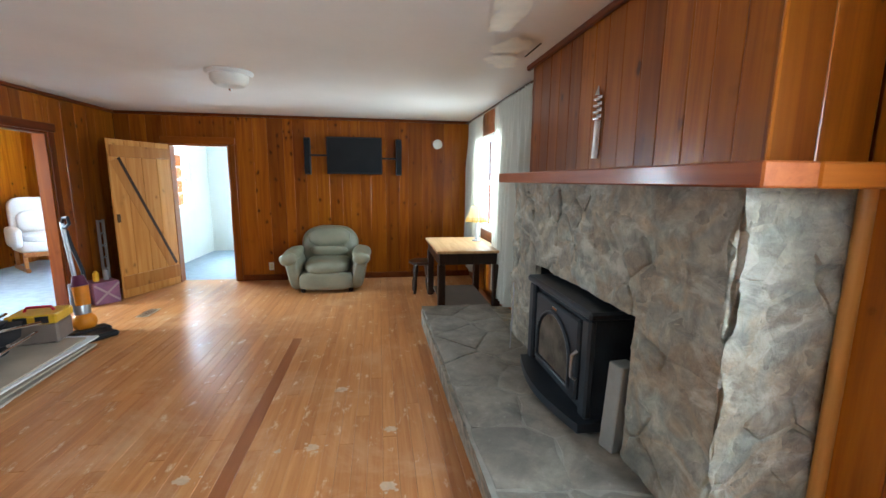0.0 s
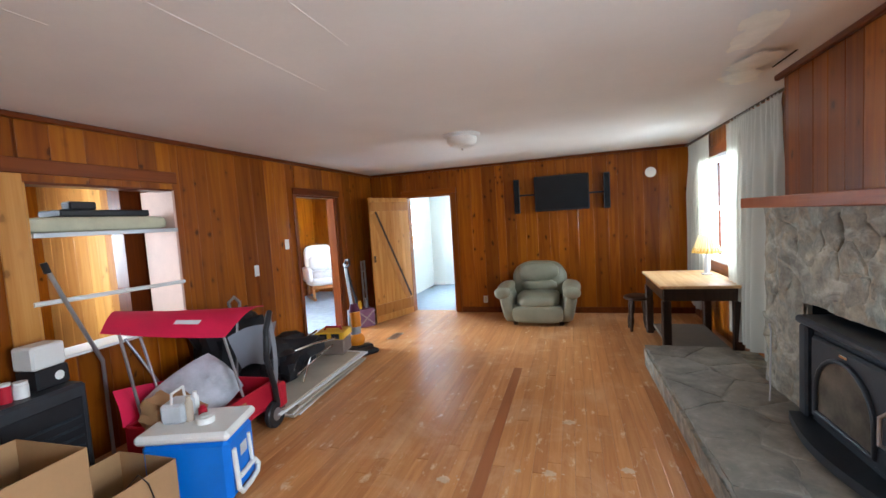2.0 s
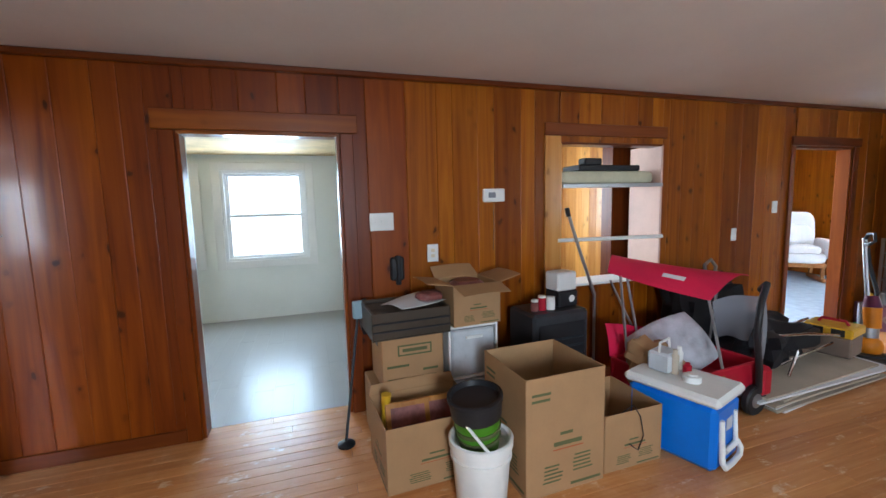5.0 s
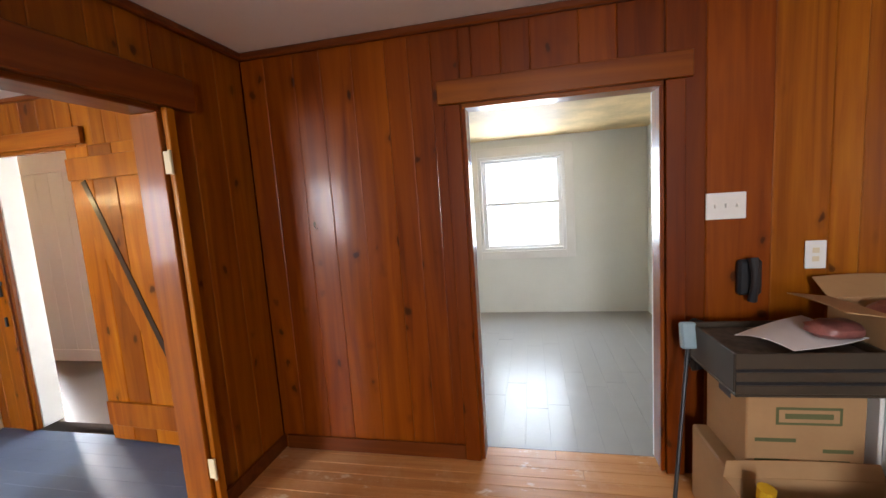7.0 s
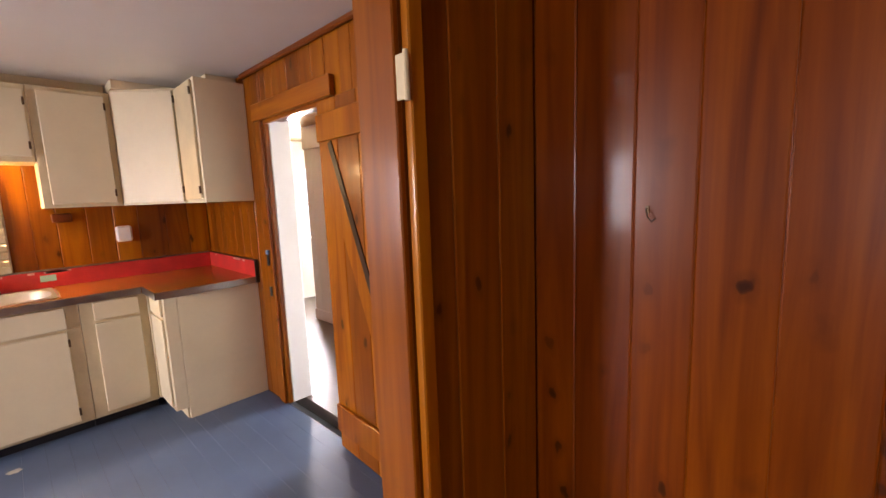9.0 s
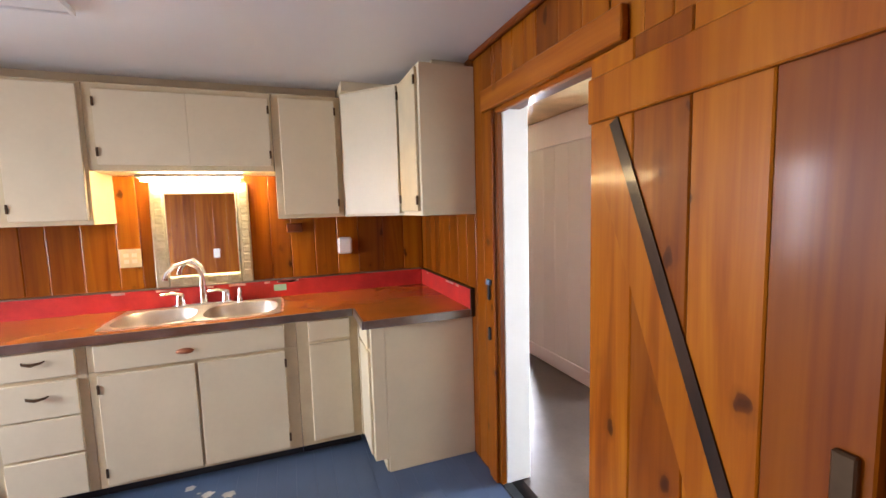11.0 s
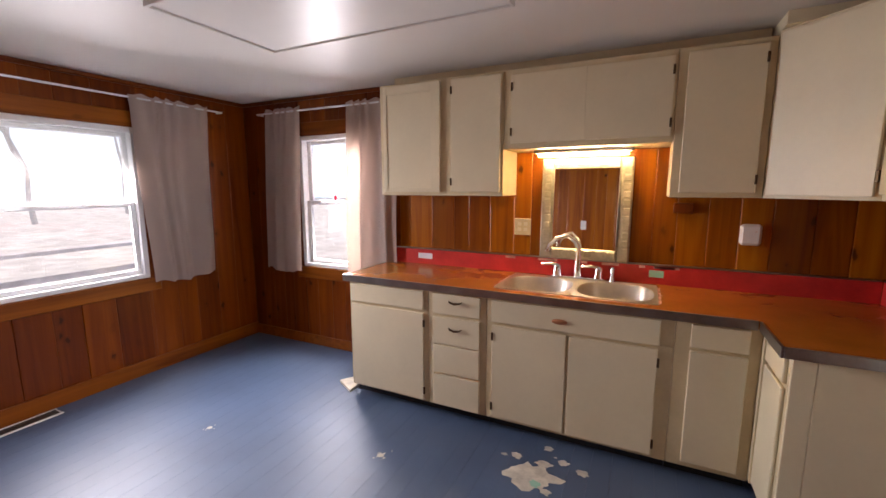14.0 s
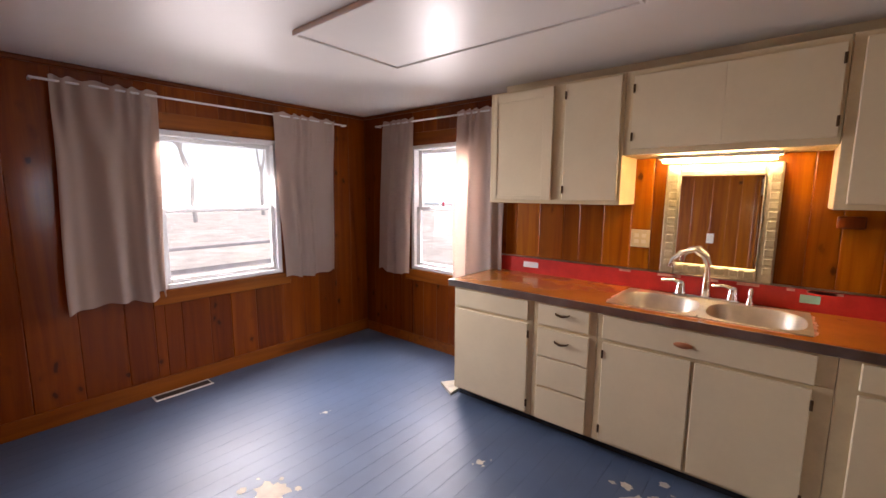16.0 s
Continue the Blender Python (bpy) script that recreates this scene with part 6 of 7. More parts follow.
for z in (0.05, 0.10):
    part("rib", Mesh().box(0.2005, 0.206, -0.25, 0.25, z, z + 0.012, 0.002), BLACK, cr)
part("paper_block", Mesh().box(-0.18, 0.18, -0.23, 0.23, 0.012, 0.15, 0.01), plain("stacked_dark_papers", (0.10, 0.08, 0.065), 0.8, scale=20, spread=0.5), cr)
pp = thing("paper_sheets", "loose white printed papers on the crate", "papers", (-3.02, 0.36, 0.858))
part("sheet", Mesh(pose(0, 0, 0, 3, -3, 25)).sheet(lambda u, v: (-0.12 + 0.24 * u, -0.18 + 0.36 * v, 0.012 + 0.02 * math.sin(3 * u + 2 * v)), 6, 6, 0.002), PAPER, pp)
part("clear_bag", Mesh().blob(0.03, 0.10, 0.045, 0.07, 0.09, 0.035, 14, 2.4, 0.2), PHOTO, pp)
dr = thing("drawer_tower", "white plastic drawer unit with cloudy drawers", "drawer unit", (-3.06, 0.725, 0.0), 1)
part("shell", Mesh().box(-0.17, 0.17, -0.175, -0.16, 0, 0.70, 0.004).box(-0.17, 0.17, 0.16, 0.175, 0, 0.70, 0.004).box(-0.17, 0.17, -0.16, 0.16, 0.685, 0.70, 0.003).box(-0.17, 0.17, -0.16, 0.16, 0.0, 0.015, 0.003).box(-0.17, -0.155, -0.16, 0.16, 0.015, 0.685).box(-0.15, 0.17, -0.16, 0.16, 0.345, 0.36, 0.003), PLASTIC_WHITE, dr)
for z in (0.02, 0.365):
    d = part("drawer", Mesh().box(-0.14, 0.172, -0.152, 0.152, z, z + 0.31, 0.012), PLASTIC_CLEAR, dr)
    part("pull", Mesh().box(0.172, 0.186, -0.06, 0.06, z + 0.25, z + 0.27, 0.004), PLASTIC_WHITE, d)
open_box("cardboard_box", "open cardboard box with spread flaps on the drawer unit", (-3.05, 0.745, 0.702), 4, 0.33, 0.34, 0.27, flaps=(("+x", -14, 0.16), ("-x", 30, 0.13), ("-y", 8, 0.17), ("+y", 12, 0.17)))
jn = thing("jar", "dark jar inside the open box", "jar", (-3.06, 0.75, 0.71))
part("jar_body", Mesh().lathe([(0.10, 0.0), (0.12, 0.05), (0.12, 0.24), (0.09, 0.262), (0.0, 0.262)], 20), PHOTO, jn)

bk = thing("bucket", "white plastic bucket with raised handle", "bucket", (-2.26, 0.50, 0.0))
part("pail", Mesh().lathe([(0.125, 0.0), (0.13, 0.01), (0.147, 0.235), (0.156, 0.238), (0.157, 0.252), (0.149, 0.255), (0.151, 0.295), (0.163, 0.30), (0.164, 0.335), (0.152, 0.340), (0.14, 0.33), (0.135, 0.28), (0.0, 0.27)], 32), PLASTIC_WHITE, bk)
part("handle", Mesh().tube([(0.155 * math.cos(a), -0.16 * math.sin(a) * 0.6 - 0.02, 0.31 + 0.02 + 0.13 * math.sin(a)) for a in [math.pi * k / 12 for k in range(13)]], 0.008, 8), PLASTIC_WHITE, bk)
pt = thing("pot", "black plastic pot with green printed band in the bucket", "pot", (-2.28, 0.50, 0.275))
part("pot_body", Mesh(pose(0, 0, 0, 6, 4)).lathe([(0.10, 0.0), (0.118, 0.17)], 28), GREEN, pt, "green printed band")
part("rim", Mesh(pose(0, 0, 0, 6, 4)).lathe([(0.120, 0.172), (0.126, 0.176), (0.133, 0.262), (0.140, 0.266), (0.140, 0.284), (0.126, 0.288), (0.118, 0.262), (0.0, 0.255)], 28), BLACK, pt)
for z in (0.05, 0.10):
    part("band_print", Mesh(pose(0, 0, 0, 6, 4)).lathe([(0.1065 + z * 0.1, z), (0.1095 + z * 0.1, z + 0.022)], 28), PRINT_GREEN, pt)
st = thing("stick_mop", "thin mop handle with pale blue sponge leaning by the doorway", "mop", (-2.97, -0.114, 0.0))
part("pole", Mesh().tube([(0.0, 0.0, 0.03), (-0.215, 0.13, 0.76)], 0.009, 10), BLACK, st)
part("head", Mesh(pose(-0.22, 0.131, 0.805, 0, -12)).box(-0.022, 0.022, -0.032, 0.032, -0.06, 0.06, 0.008), plain("pale_blue_sponge", (0.26, 0.37, 0.42), 0.8), st)
part("foot", Mesh().lathe([(0.055, 0.0), (0.055, 0.012), (0.03, 0.028), (0.0, 0.032)], 18), BLACK, st)
hb = thing("hand_bag", "dark shoulder bag hanging on the boxes", "bag", (-3.27, 0.085, 0.60))
part("bag_body", Mesh().blob(0, 0, 0.13, 0.04, 0.045, 0.12, 18, 3, 0.2), BLACK, hb)

# grey cabinet with household things
sf = thing("heater_cabinet", "black portable heater standing by the wall", "heater", (-3.10, 1.42, 0.0), 4)
part("body", Mesh().box(-0.17, 0.17, -0.24, 0.24, 0.02, 0.70, 0.02), plain("dark_grey_enamel", (0.035, 0.036, 0.04), 0.4), sf)
part("panel", Mesh().box(0.171, 0.178, -0.20, 0.20, 0.10, 0.62, 0.004), BLACK, sf)
for k in range(7):
    part("louvre", Mesh().box(0.178, 0.184, -0.18, 0.18, 0.14 + k * 0.06, 0.155 + k * 0.06, 0.002), IRON, sf)
for x in (-0.13, 0.13):
    for y in (-0.2, 0.2):
        part("foot", Mesh().lathe([(0.02, 0.0), (0.02, 0.021)], 10, x, y), BLACK, sf)
bx = thing("dispenser", "white and black boxed appliance on the heater", "appliance", (-3.12, 1.55, 0.701), 8)
part("lower", Mesh().box(-0.08, 0.08, -0.09, 0.09, 0.0, 0.12, 0.01), BLACK, bx)
part("upper", Mesh().box(-0.075, 0.075, -0.10, 0.085, 0.121, 0.26, 0.012), PLASTIC_WHITE, bx)
part("badge", Mesh().lathe([(0.028, 0), (0.0, 0.002)], 12).at(Matrix()), PLASTIC_WHITE, bx).matrix_basis = pose(0.081, 0.03, 0.06, 0, 90)
for k, (y, r, h, mt) in enumerate(((1.33, 0.03, 0.085, RED_PLASTIC), (1.40, 0.035, 0.07, PLASTIC_WHITE), (1.27, 0.028, 0.06, PHOTO))):
    jr = thing("small_jar", "small household jar on the heater", "jar", (-3.04, y, 0.701), group="jars on the heater")
    part("jar_body", Mesh().lathe([(r, 0), (r, h), (r * 0.8, h + 0.006)], 18), mt, jr)
    part("lid", Mesh().lathe([(r * 0.95, h + 0.007), (r * 0.95, h + 0.022), (0, h + 0.022)], 18), PLASTIC_WHITE, jr)

# cooler
co = thing("cooler", "blue cooler with white lid and fold-down handle", "cooler", (-2.255, 1.815, 0.0), 18)
part("tub", Mesh().box(-0.255, 0.245, -0.165, 0.165, 0.0, 0.375, 0.03), COOLER_BLUE, co)
part("lid", Mesh().box(-0.275, 0.265, -0.185, 0.185, 0.377, 0.435, 0.02), PLASTIC_WHITE, co)
hd = part("handle", Mesh().tube([(0.25, -0.11, 0.30), (0.26, -0.11, 0.13), (0.27, -0.125, 0.07), (0.275, -0.10, 0.035), (0.277, 0.0, 0.03), (0.275, 0.10, 0.035), (0.27, 0.125, 0.07), (0.262, 0.10, 0.115), (0.262, -0.08, 0.115)], 0.016, 10), PLASTIC_WHITE, co)
part("handle_bar", Mesh().tube([(0.25, 0.075, 0.30), (0.26, 0.075, 0.12)], 0.012, 10), PLASTIC_WHITE, co)
part("emblem", Mesh().box(0.2455, 0.249, -0.03, 0.05, 0.21, 0.28, 0.002), PLASTIC_CLEAR, co)
for (x, y, r, h, mt, nm, lab) in ((-0.05, 0.0, 0.022, 0.15, PALE_BOARD, "brush", "pale wooden brush on the cooler"), (0.06, -0.03, 0.05, 0.045, PLASTIC_WHITE, "tape_roll", "white tape roll on the cooler"), (0.0, 0.05, 0.025, 0.07, RED_PLASTIC, "small_bottle", "small red bottle on the cooler"), (-0.07, 0.10, 0.022, 0.14, PLASTIC_WHITE, "spray_bottle", "white spray bottle on the cooler")):
    q = pose(-2.255, 1.815, 0.436, 0, 0, 18) @ Vector((x, y, 0))
    o = thing(nm, lab, nm.replace("_", " "), tuple(q))
    part("body", Mesh().lathe([(r, 0), (r, h * 0.75), (r * 0.6, h * 0.85), (r * 0.6, h)], 18), mt, o)
q = pose(-2.255, 1.815, 0.436, 0, 0, 18) @ Vector((-0.13, 0.03, 0))
cl = thing("plastic_tub", "clear plastic tub with handle on the cooler", "tub", tuple(q), 20)
part("tub_body", Mesh().box(-0.07, 0.07, -0.08, 0.08, 0.0, 0.12, 0.015), PLASTIC_CLEAR, cl)
part("grip", Mesh().tube([(0.0, -0.07, 0.12), (0.0, -0.06, 0.18), (0.0, 0.06, 0.18), (0.0, 0.07, 0.12)], 0.008, 8), PLASTIC_WHITE, cl)


# folding wagon with a canopy
def wagon():
    t = thing("folding_wagon", "red pull wagon with cloth canopy, loaded with bags", "wagon", (-2.62, 2.22, 0.0), 4)
    part("tray", Mesh().box(-0.24, 0.26, -0.43, 0.43, 0.16, 0.18, 0.004).box(0.24, 0.265, -0.43, 0.43, 0.181, 0.36, 0.008).box(-0.245, -0.22, -0.43, 0.43, 0.181, 0.36, 0.008).box(-0.22, 0.24, -0.435, -0.41, 0.181, 0.36, 0.008).box(-0.22, 0.24, 0.41, 0.435, 0.181, 0.36, 0.008), RED_PLASTIC, t)
    part("bumper", Mesh().box(0.20, 0.33, 0.36, 0.46, 0.13, 0.33, 0.02), RED_PLASTIC, t)
    part("badge", Mesh().box(0.2655, 0.268, -0.02, 0.06, 0.24, 0.32, 0.002), CARDBOARD, t)
    for x in (-0.22, 0.29):
        for y in (-0.30, 0.33):
            w = part("wheel", Mesh(pose(x, y, 0.105, 0, 90)).lathe([(0.05, -0.022), (0.095, -0.026), (0.105, -0.015), (0.105, 0.015), (0.095, 0.026), (0.05, 0.022)], 24), BLACK, t)
            part("hub", Mesh(pose(x, y, 0.105, 0, 90)).lathe([(0.0, -0.028), (0.05, -0.024), (0.05, 0.024), (0.0, 0.028)], 16), GRAY_METAL, w)
    for x0, y0, x1, y1, z in ((-0.10, -0.41, -0.08, -0.52, 0.99), (-0.23, -0.15, -0.40, -0.16, 1.02), (-0.10, 0.41, -0.08, 0.46, 0.87), (0.25, 0.06, 0.13, 0.06, 0.80)):
        part("post", Mesh().tube([(x0, y0, 0.34), (x1, y1, z)], 0.009, 8), GRAY_METAL, t)
    near, far = (Vector((-0.10, -0.61, 1.02)), Vector((0.14, 0.06, 0.80))), (Vector((-0.50, -0.17, 1.03)), Vector((-0.06, 0.78, 0.875)))

    def top(u, v):
        p = (1 - u) * far[0].lerp(far[1], v) + u * near[0].lerp(near[1], v)
        p.z += 0.055 * math.sin(math.pi * u ** 0.8) - 0.012 * math.sin(math.pi * v)
        return tuple(p)

    can = part("canopy", Mesh().sheet(top, 16, 20, 0.004), RED_CLOTH, t, "red nylon canopy")
    part("lettering", Mesh().sheet(lambda u, v: tuple(p + q for p, q in zip(top(0.66 + 0.10 * u, 0.46 + 0.20 * v), (0.003, 0, 0.007))), 2, 6), PAPER, can, "white illegible lettering", 0)
    part("side_cloth", Mesh().sheet(lambda u, v: (-0.25 - 0.05 * v + 0.012 * math.sin(9 * u + 3 * v), -0.43 + 0.60 * u, 0.35 + (0.24 - 0.12 * u) * v), 10, 5, 0.004), RED_CLOTH, t, "slack red cloth side")
    part("pull_handle", Mesh().tube([(0.30, 0.36, 0.16), (0.33, 0.30, 0.35), (0.36, 0.20, 0.60), (0.36, 0.22, 0.80), (0.33, 0.32, 0.92), (0.25, 0.40, 0.86)], 0.022, 10), BLACK, t)
    part("strap", Mesh().sheet(lambda u, v: (0.27 + 0.03 * math.sin(3 * v), 0.36 + 0.05 * u, 0.25 + 0.6 * v), 2, 10, 0.004), GRAY_CLOTH, t)
    part("side_net", Mesh().sheet(lambda u, v: (0.14 - 0.14 * v + 0.10 * u * v, 0.08 + 0.58 * u + v * (0.28 - 0.39 * u), 0.79 - 0.34 * v + 0.02 * math.sin(5 * u)), 10, 8), MESH_CLOTH, t)
    return t


wagon()
bg = thing("plastic_sack", "half-filled grey plastic mailing sack leaning in the wagon", "sack", (-2.66, 2.16, 0.185), 0)
def pillow(u, v):
    """One side of a half-filled flat sack with pinched corners and creases."""
    a, b = 2 * u - 1, 2 * v - 1
    full = max(0.0, (1 - a ** 4) * (1 - b ** 4))
    crease = noise.noise(Vector((5 * a, 4 * b, 1.7))) + 0.5 * noise.noise(Vector((11 * a, 9 * b, 4.2)))
    return 0.29 * a * (1 - 0.10 * b * b), 0.21 * b * (1 - 0.12 * a * a), 0.048 * full ** 0.6 + 0.020 * crease * full ** 0.3


for side in (1, -1):
    part("sack_side", Mesh(pose(-0.02, 0.02, 0.235, 52, 0, 68) @ pose(0, 0, 0, 0, 0, 24)).sheet(lambda u, v: (pillow(u, v)[0], pillow(u, v)[1], side * pillow(u, v)[2]), 22, 18, 0.003), BAG, bg)
pbag = thing("paper_bag", "crumpled brown paper bag in the wagon", "paper bag", (-2.54, 1.88, 0.20))
part("bag_body", Mesh().blob(0, 0, 0.17, 0.15, 0.14, 0.16, 22, 3, 0.5), CARDBOARD, pbag)

# flat pile of boards and cartons with things on it
rnd = random.Random(12)
for k in range(7):
    z = 0.018 * k
    x0, x1 = -3.10 + rnd.uniform(0, 0.07), -2.26 - rnd.uniform(0, 0.03) - 0.005 * k
    y0, y1 = 2.66 + rnd.uniform(-0.03, 0.06), 4.12 + rnd.uniform(-0.15, 0.06)
    skew = rnd.uniform(-0.07, 0.07)
    o = thing("flat_carton", "flattened carton lying in a pile on the floor", "carton", (0, 0, z), group="pile of flat cartons")
    part("sheet", Mesh().sheet(lambda u, v: (x0 + (x1 - x0) * u + (skew - 0.10) * v, y0 + (y1 - y0) * v - 1.2 * skew * u, 0.016 + 0.004 * math.sin(5 * u + k) * math.sin(4 * v)), 6, 8, 0.014), PAPER if k in (0, 2, 5) else PALE_BOARD, o)
bb = thing("folded_lawn_chair", "black folded camping chair with silver tubes", "folding chair", (-2.78, 3.36, 0.13), 15)
part("cloth", Mesh().blob(-0.08, -0.04, 0.15, 0.30, 0.44, 0.17, 28, 2.6, 0.6), plain("black_nylon", (0.012, 0.012, 0.015), 0.6), bb)
for a in ((0.05, -0.30, 0.26, 0.34, 0.34, 0.22), (0.16, -0.28, 0.06, 0.30, 0.36, 0.14), (-0.05, -0.34, 0.20, 0.12, 0.40, 0.30), (0.24, -0.36, 0.02, 0.10, 0.30, 0.24)):
    part("tube", Mesh().tube([a[:3], tuple((p + q) / 2 + 0.02 for p, q in zip(a[:3], a[3:])), a[3:]], 0.011, 8), CHROME, bb)
bs = thing("black_bag", "large black fabric bag behind the wagon", "bag", (-3.08, 2.98, 0.10), 0)
part("bag_body", Mesh().blob(0, 0, 0.34, 0.20, 0.36, 0.36, 28, 2.8, 0.4), plain("black_canvas", (0.010, 0.010, 0.012), 0.7), bs)
part("bag_handle", Mesh().tube([(0.03, -0.05, 0.72), (0.03, -0.07, 0.82), (0.03, 0.0, 0.86), (0.03, 0.06, 0.80), (0.03, 0.05, 0.72)], 0.014, 8), GRAY_METAL, bs)
tb = thing("toolbox", "yellow and black open toolbox", "toolbox", (-2.70, 4.00, 0.13), 12)
part("tray", Mesh().box(-0.16, 0.16, -0.13, 0.13, 0.0, 0.17, 0.012), plain("brown_carton", (0.20, 0.15, 0.12), 0.7), tb)
part("case", Mesh().box(-0.17, 0.17, -0.15, 0.15, 0.172, 0.25, 0.012), YELLOW, tb)
for x in (-0.11, 0.03):
    part("clasp", Mesh().box(x, x + 0.09, -0.153, -0.1505, 0.18, 0.24, 0.002), BLACK, tb)
part("grip", Mesh().tube([(-0.10, 0, 0.25), (-0.08, 0, 0.285), (0.08, 0, 0.285), (0.10, 0, 0.25)], 0.012, 8), RED_PLASTIC, tb)


def vacuum():
    t = thing("vacuum_cleaner", "upright grey and orange vacuum cleaner", "vacuum cleaner", (-2.62, 4.42, 0.0), -35)
    part("floor_head", Mesh().box(-0.05, 0.09, -0.16, 0.16, 0.01, 0.075, 0.02).box(0.02, 0.26, -0.14, 0.14, 0.005, 0.06, 0.02), BLACK, t)
    part("ball", Mesh().blob(-0.06, 0, 0.13, 0.10, 0.10, 0.10, 20), ORANGE, t)
    part("body", Mesh().tube([(-0.06, 0, 0.18), (-0.09, 0, 0.30), (-0.12, 0, 0.50)], [0.06, 0.075, 0.065], 18), GRAY_METAL, t)
    part("bin", Mesh().tube([(-0.04, 0, 0.30), (-0.06, 0, 0.48)], [0.06, 0.065], 18), ORANGE, t)
    part("cyclone", Mesh().tube([(-0.06, 0, 0.48), (-0.08, 0, 0.58)], [0.07, 0.045], 18), plain("purple_plastic", (0.10, 0.02, 0.05), 0.35), t)
    part("wand", Mesh().tube([(-0.12, 0, 0.5), (-0.22, 0, 0.95), (-0.24, 0, 1.08)], 0.018, 12), GRAY_METAL, t)
    part("grip", Mesh().tube([(-0.24, 0, 1.06), (-0.20, 0, 1.12), (-0.12, 0, 1.13), (-0.10, 0, 1.07), (-0.17, 0, 1.03), (-0.235, 0, 1.03)], 0.014, 10), BLACK, t)
    part("hose", Mesh().tube([(-0.10, 0.06, 0.35), (-0.16, 0.08, 0.6), (-0.24, 0.05, 0.85), (-0.23, 0.02, 1.0)], 0.017, 10), BLACK, t)


vacuum()
ht = thing("slat_rack", "narrow grey metal rack leaning by the open door", "rack", (-3.27, 5.86, 0.0), 0)
for y in (-0.05, 0.05):
    part("upright", Mesh().box(-0.015, 0.015, y - 0.01, y + 0.01, 0.0, 0.98, 0.003), GRAY_METAL, ht)
for z in (0.35, 0.5, 0.65, 0.8, 0.95):
    part("rung", Mesh().box(-0.012, 0.012, -0.04, 0.04, z, z + 0.02, 0.003), GRAY_METAL, ht)
cr = thing("crate", "small purple crate with crossed slats", "crate", (-3.18, 5.60, 0.0), 50)
part("crate_body", Mesh().box(-0.13, 0.13, -0.13, 0.13, 0.0, 0.27, 0.006), PURPLE, cr)
for s in (1, -1):
    part("slat", Mesh(pose(0, -0.134, 0.135, 0, 42 * s)).box(-0.16, 0.16, -0.004, 0.003, -0.012, 0.012, 0.002), plain("pale_slat", (0.36, 0.26, 0.28), 0.7), cr)
    part("slat", Mesh(pose(0.134, 0, 0.135, 42 * s)).box(-0.003, 0.004, -0.16, 0.16, -0.012, 0.012, 0.002), plain("pale_slat_side", (0.36, 0.26, 0.28), 0.7), cr)
for x, mt, h in ((-0.05, YELLOW, 0.12), (0.05, GRAY_CLOTH, 0.15)):
    q = pose(-3.18, 5.60, 0.271, 0, 0, 50) @ Vector((x, 0, 0))
    o = thing("spray_can", "household can standing on the crate", "can", tuple(q), group="cans on the crate")
    part("can_body", Mesh().lathe([(0.032, 0), (0.032, h * 0.8), (0.018, h * 0.88), (0.018, h)], 16), mt, o)

gb = thing("green_ball", "small green ball on the floor by the crate", "ball", (-3.25, 5.42, 0.0))
part("ball_body", Mesh().blob(0, 0, 0.035, 0.035, 0.035, 0.035, 16), plain("green_rubber", (0.02, 0.16, 0.03), 0.5), gb)

# shelves in the wall opening
sh = thing("wall_shelf", "pale shelf board with metal edge across the wall opening", "shelf", (0, 0, 1.60))
part("board", Mesh().box(-3.78, -3.36, NICHE[0] + 0.012, NICHE[1] - 0.012, 0.0, 0.022, 0.003), WHITE, sh)
part("edge", Mesh().box(-3.359, -3.345, NICHE[0] + 0.012, NICHE[1] - 0.012, -0.008, 0.024, 0.002), GRAY_METAL, sh)
mtt = thing("foam_pad", "pale green foam pad lying on the shelf", "foam pad", (-3.56, 2.22, 1.624))
part("pad", Mesh().blob(0, 0, 0.055, 0.16, 0.49, 0.055, 28, 7, 0.04), FOAM, mtt)
bx = thing("dark_case", "flat dark case on the foam pad", "case", (-3.56, 2.25, 1.735))
part("case_body", Mesh().box(-0.12, 0.12, -0.32, 0.32, 0.0, 0.05, 0.008), BLACK, bx)
bx = thing("small_device", "small black device on the case", "device", (-3.52, 2.10, 1.786))
part("device_body", Mesh().box(-0.05, 0.05, -0.09, 0.09, 0.0, 0.06, 0.01), BLACK, bx)
br = thing("closet_rail", "white rail across the wall opening", "rail", (0, 0, 1.155))
part("rail", Mesh().tube([(-3.352, NICHE[0] - 0.03, 0.012), (-3.352, NICHE[1] + 0.0, -0.005)], 0.016, 12), PLASTIC_WHITE, br)
sl = thing("opening_sill", "white sill board of the wall opening", "sill", (0, 0, NICHE[2]))
sl["kind"] = "structure"
part("board", Mesh().box(-3.60, -3.34, NICHE[0], NICHE[1], 0.001, 0.022, 0.003), WHITE, sl)
ni = thing("opening_frame", "pale pine casing of the wall opening", "frame")
ni["kind"] = "structure"
part("side_casing", Mesh().box(XW, XW + 0.018, NICHE[0] - 0.15, NICHE[0] - 0.004, NICHE[2] - 0.06, NICHE[3] + 0.05, 0.004), PINE_PALE, ni)
part("head_casing", Mesh().box(XW, XW + 0.018, NICHE[0] - 0.15, NICHE[1] + 0.03, NICHE[3] + 0.052, NICHE[3] + 0.15, 0.004), TRIM_Y, ni)
part("side_lining", Mesh().box(-3.74, XW + 0.004, NICHE[1] - 0.02, NICHE[1] + 0.003, NICHE[2], NICHE[3], 0.003), plain("pinkish_bare_board", (0.62, 0.42, 0.34), 0.6, scale=3, spread=0.12), ni)
part("side_lining", Mesh().box(-3.52, XW + 0.004, NICHE[0] - 0.003, NICHE[0] + 0.014, NICHE[2], NICHE[3], 0.003), PINE_PALE, ni)
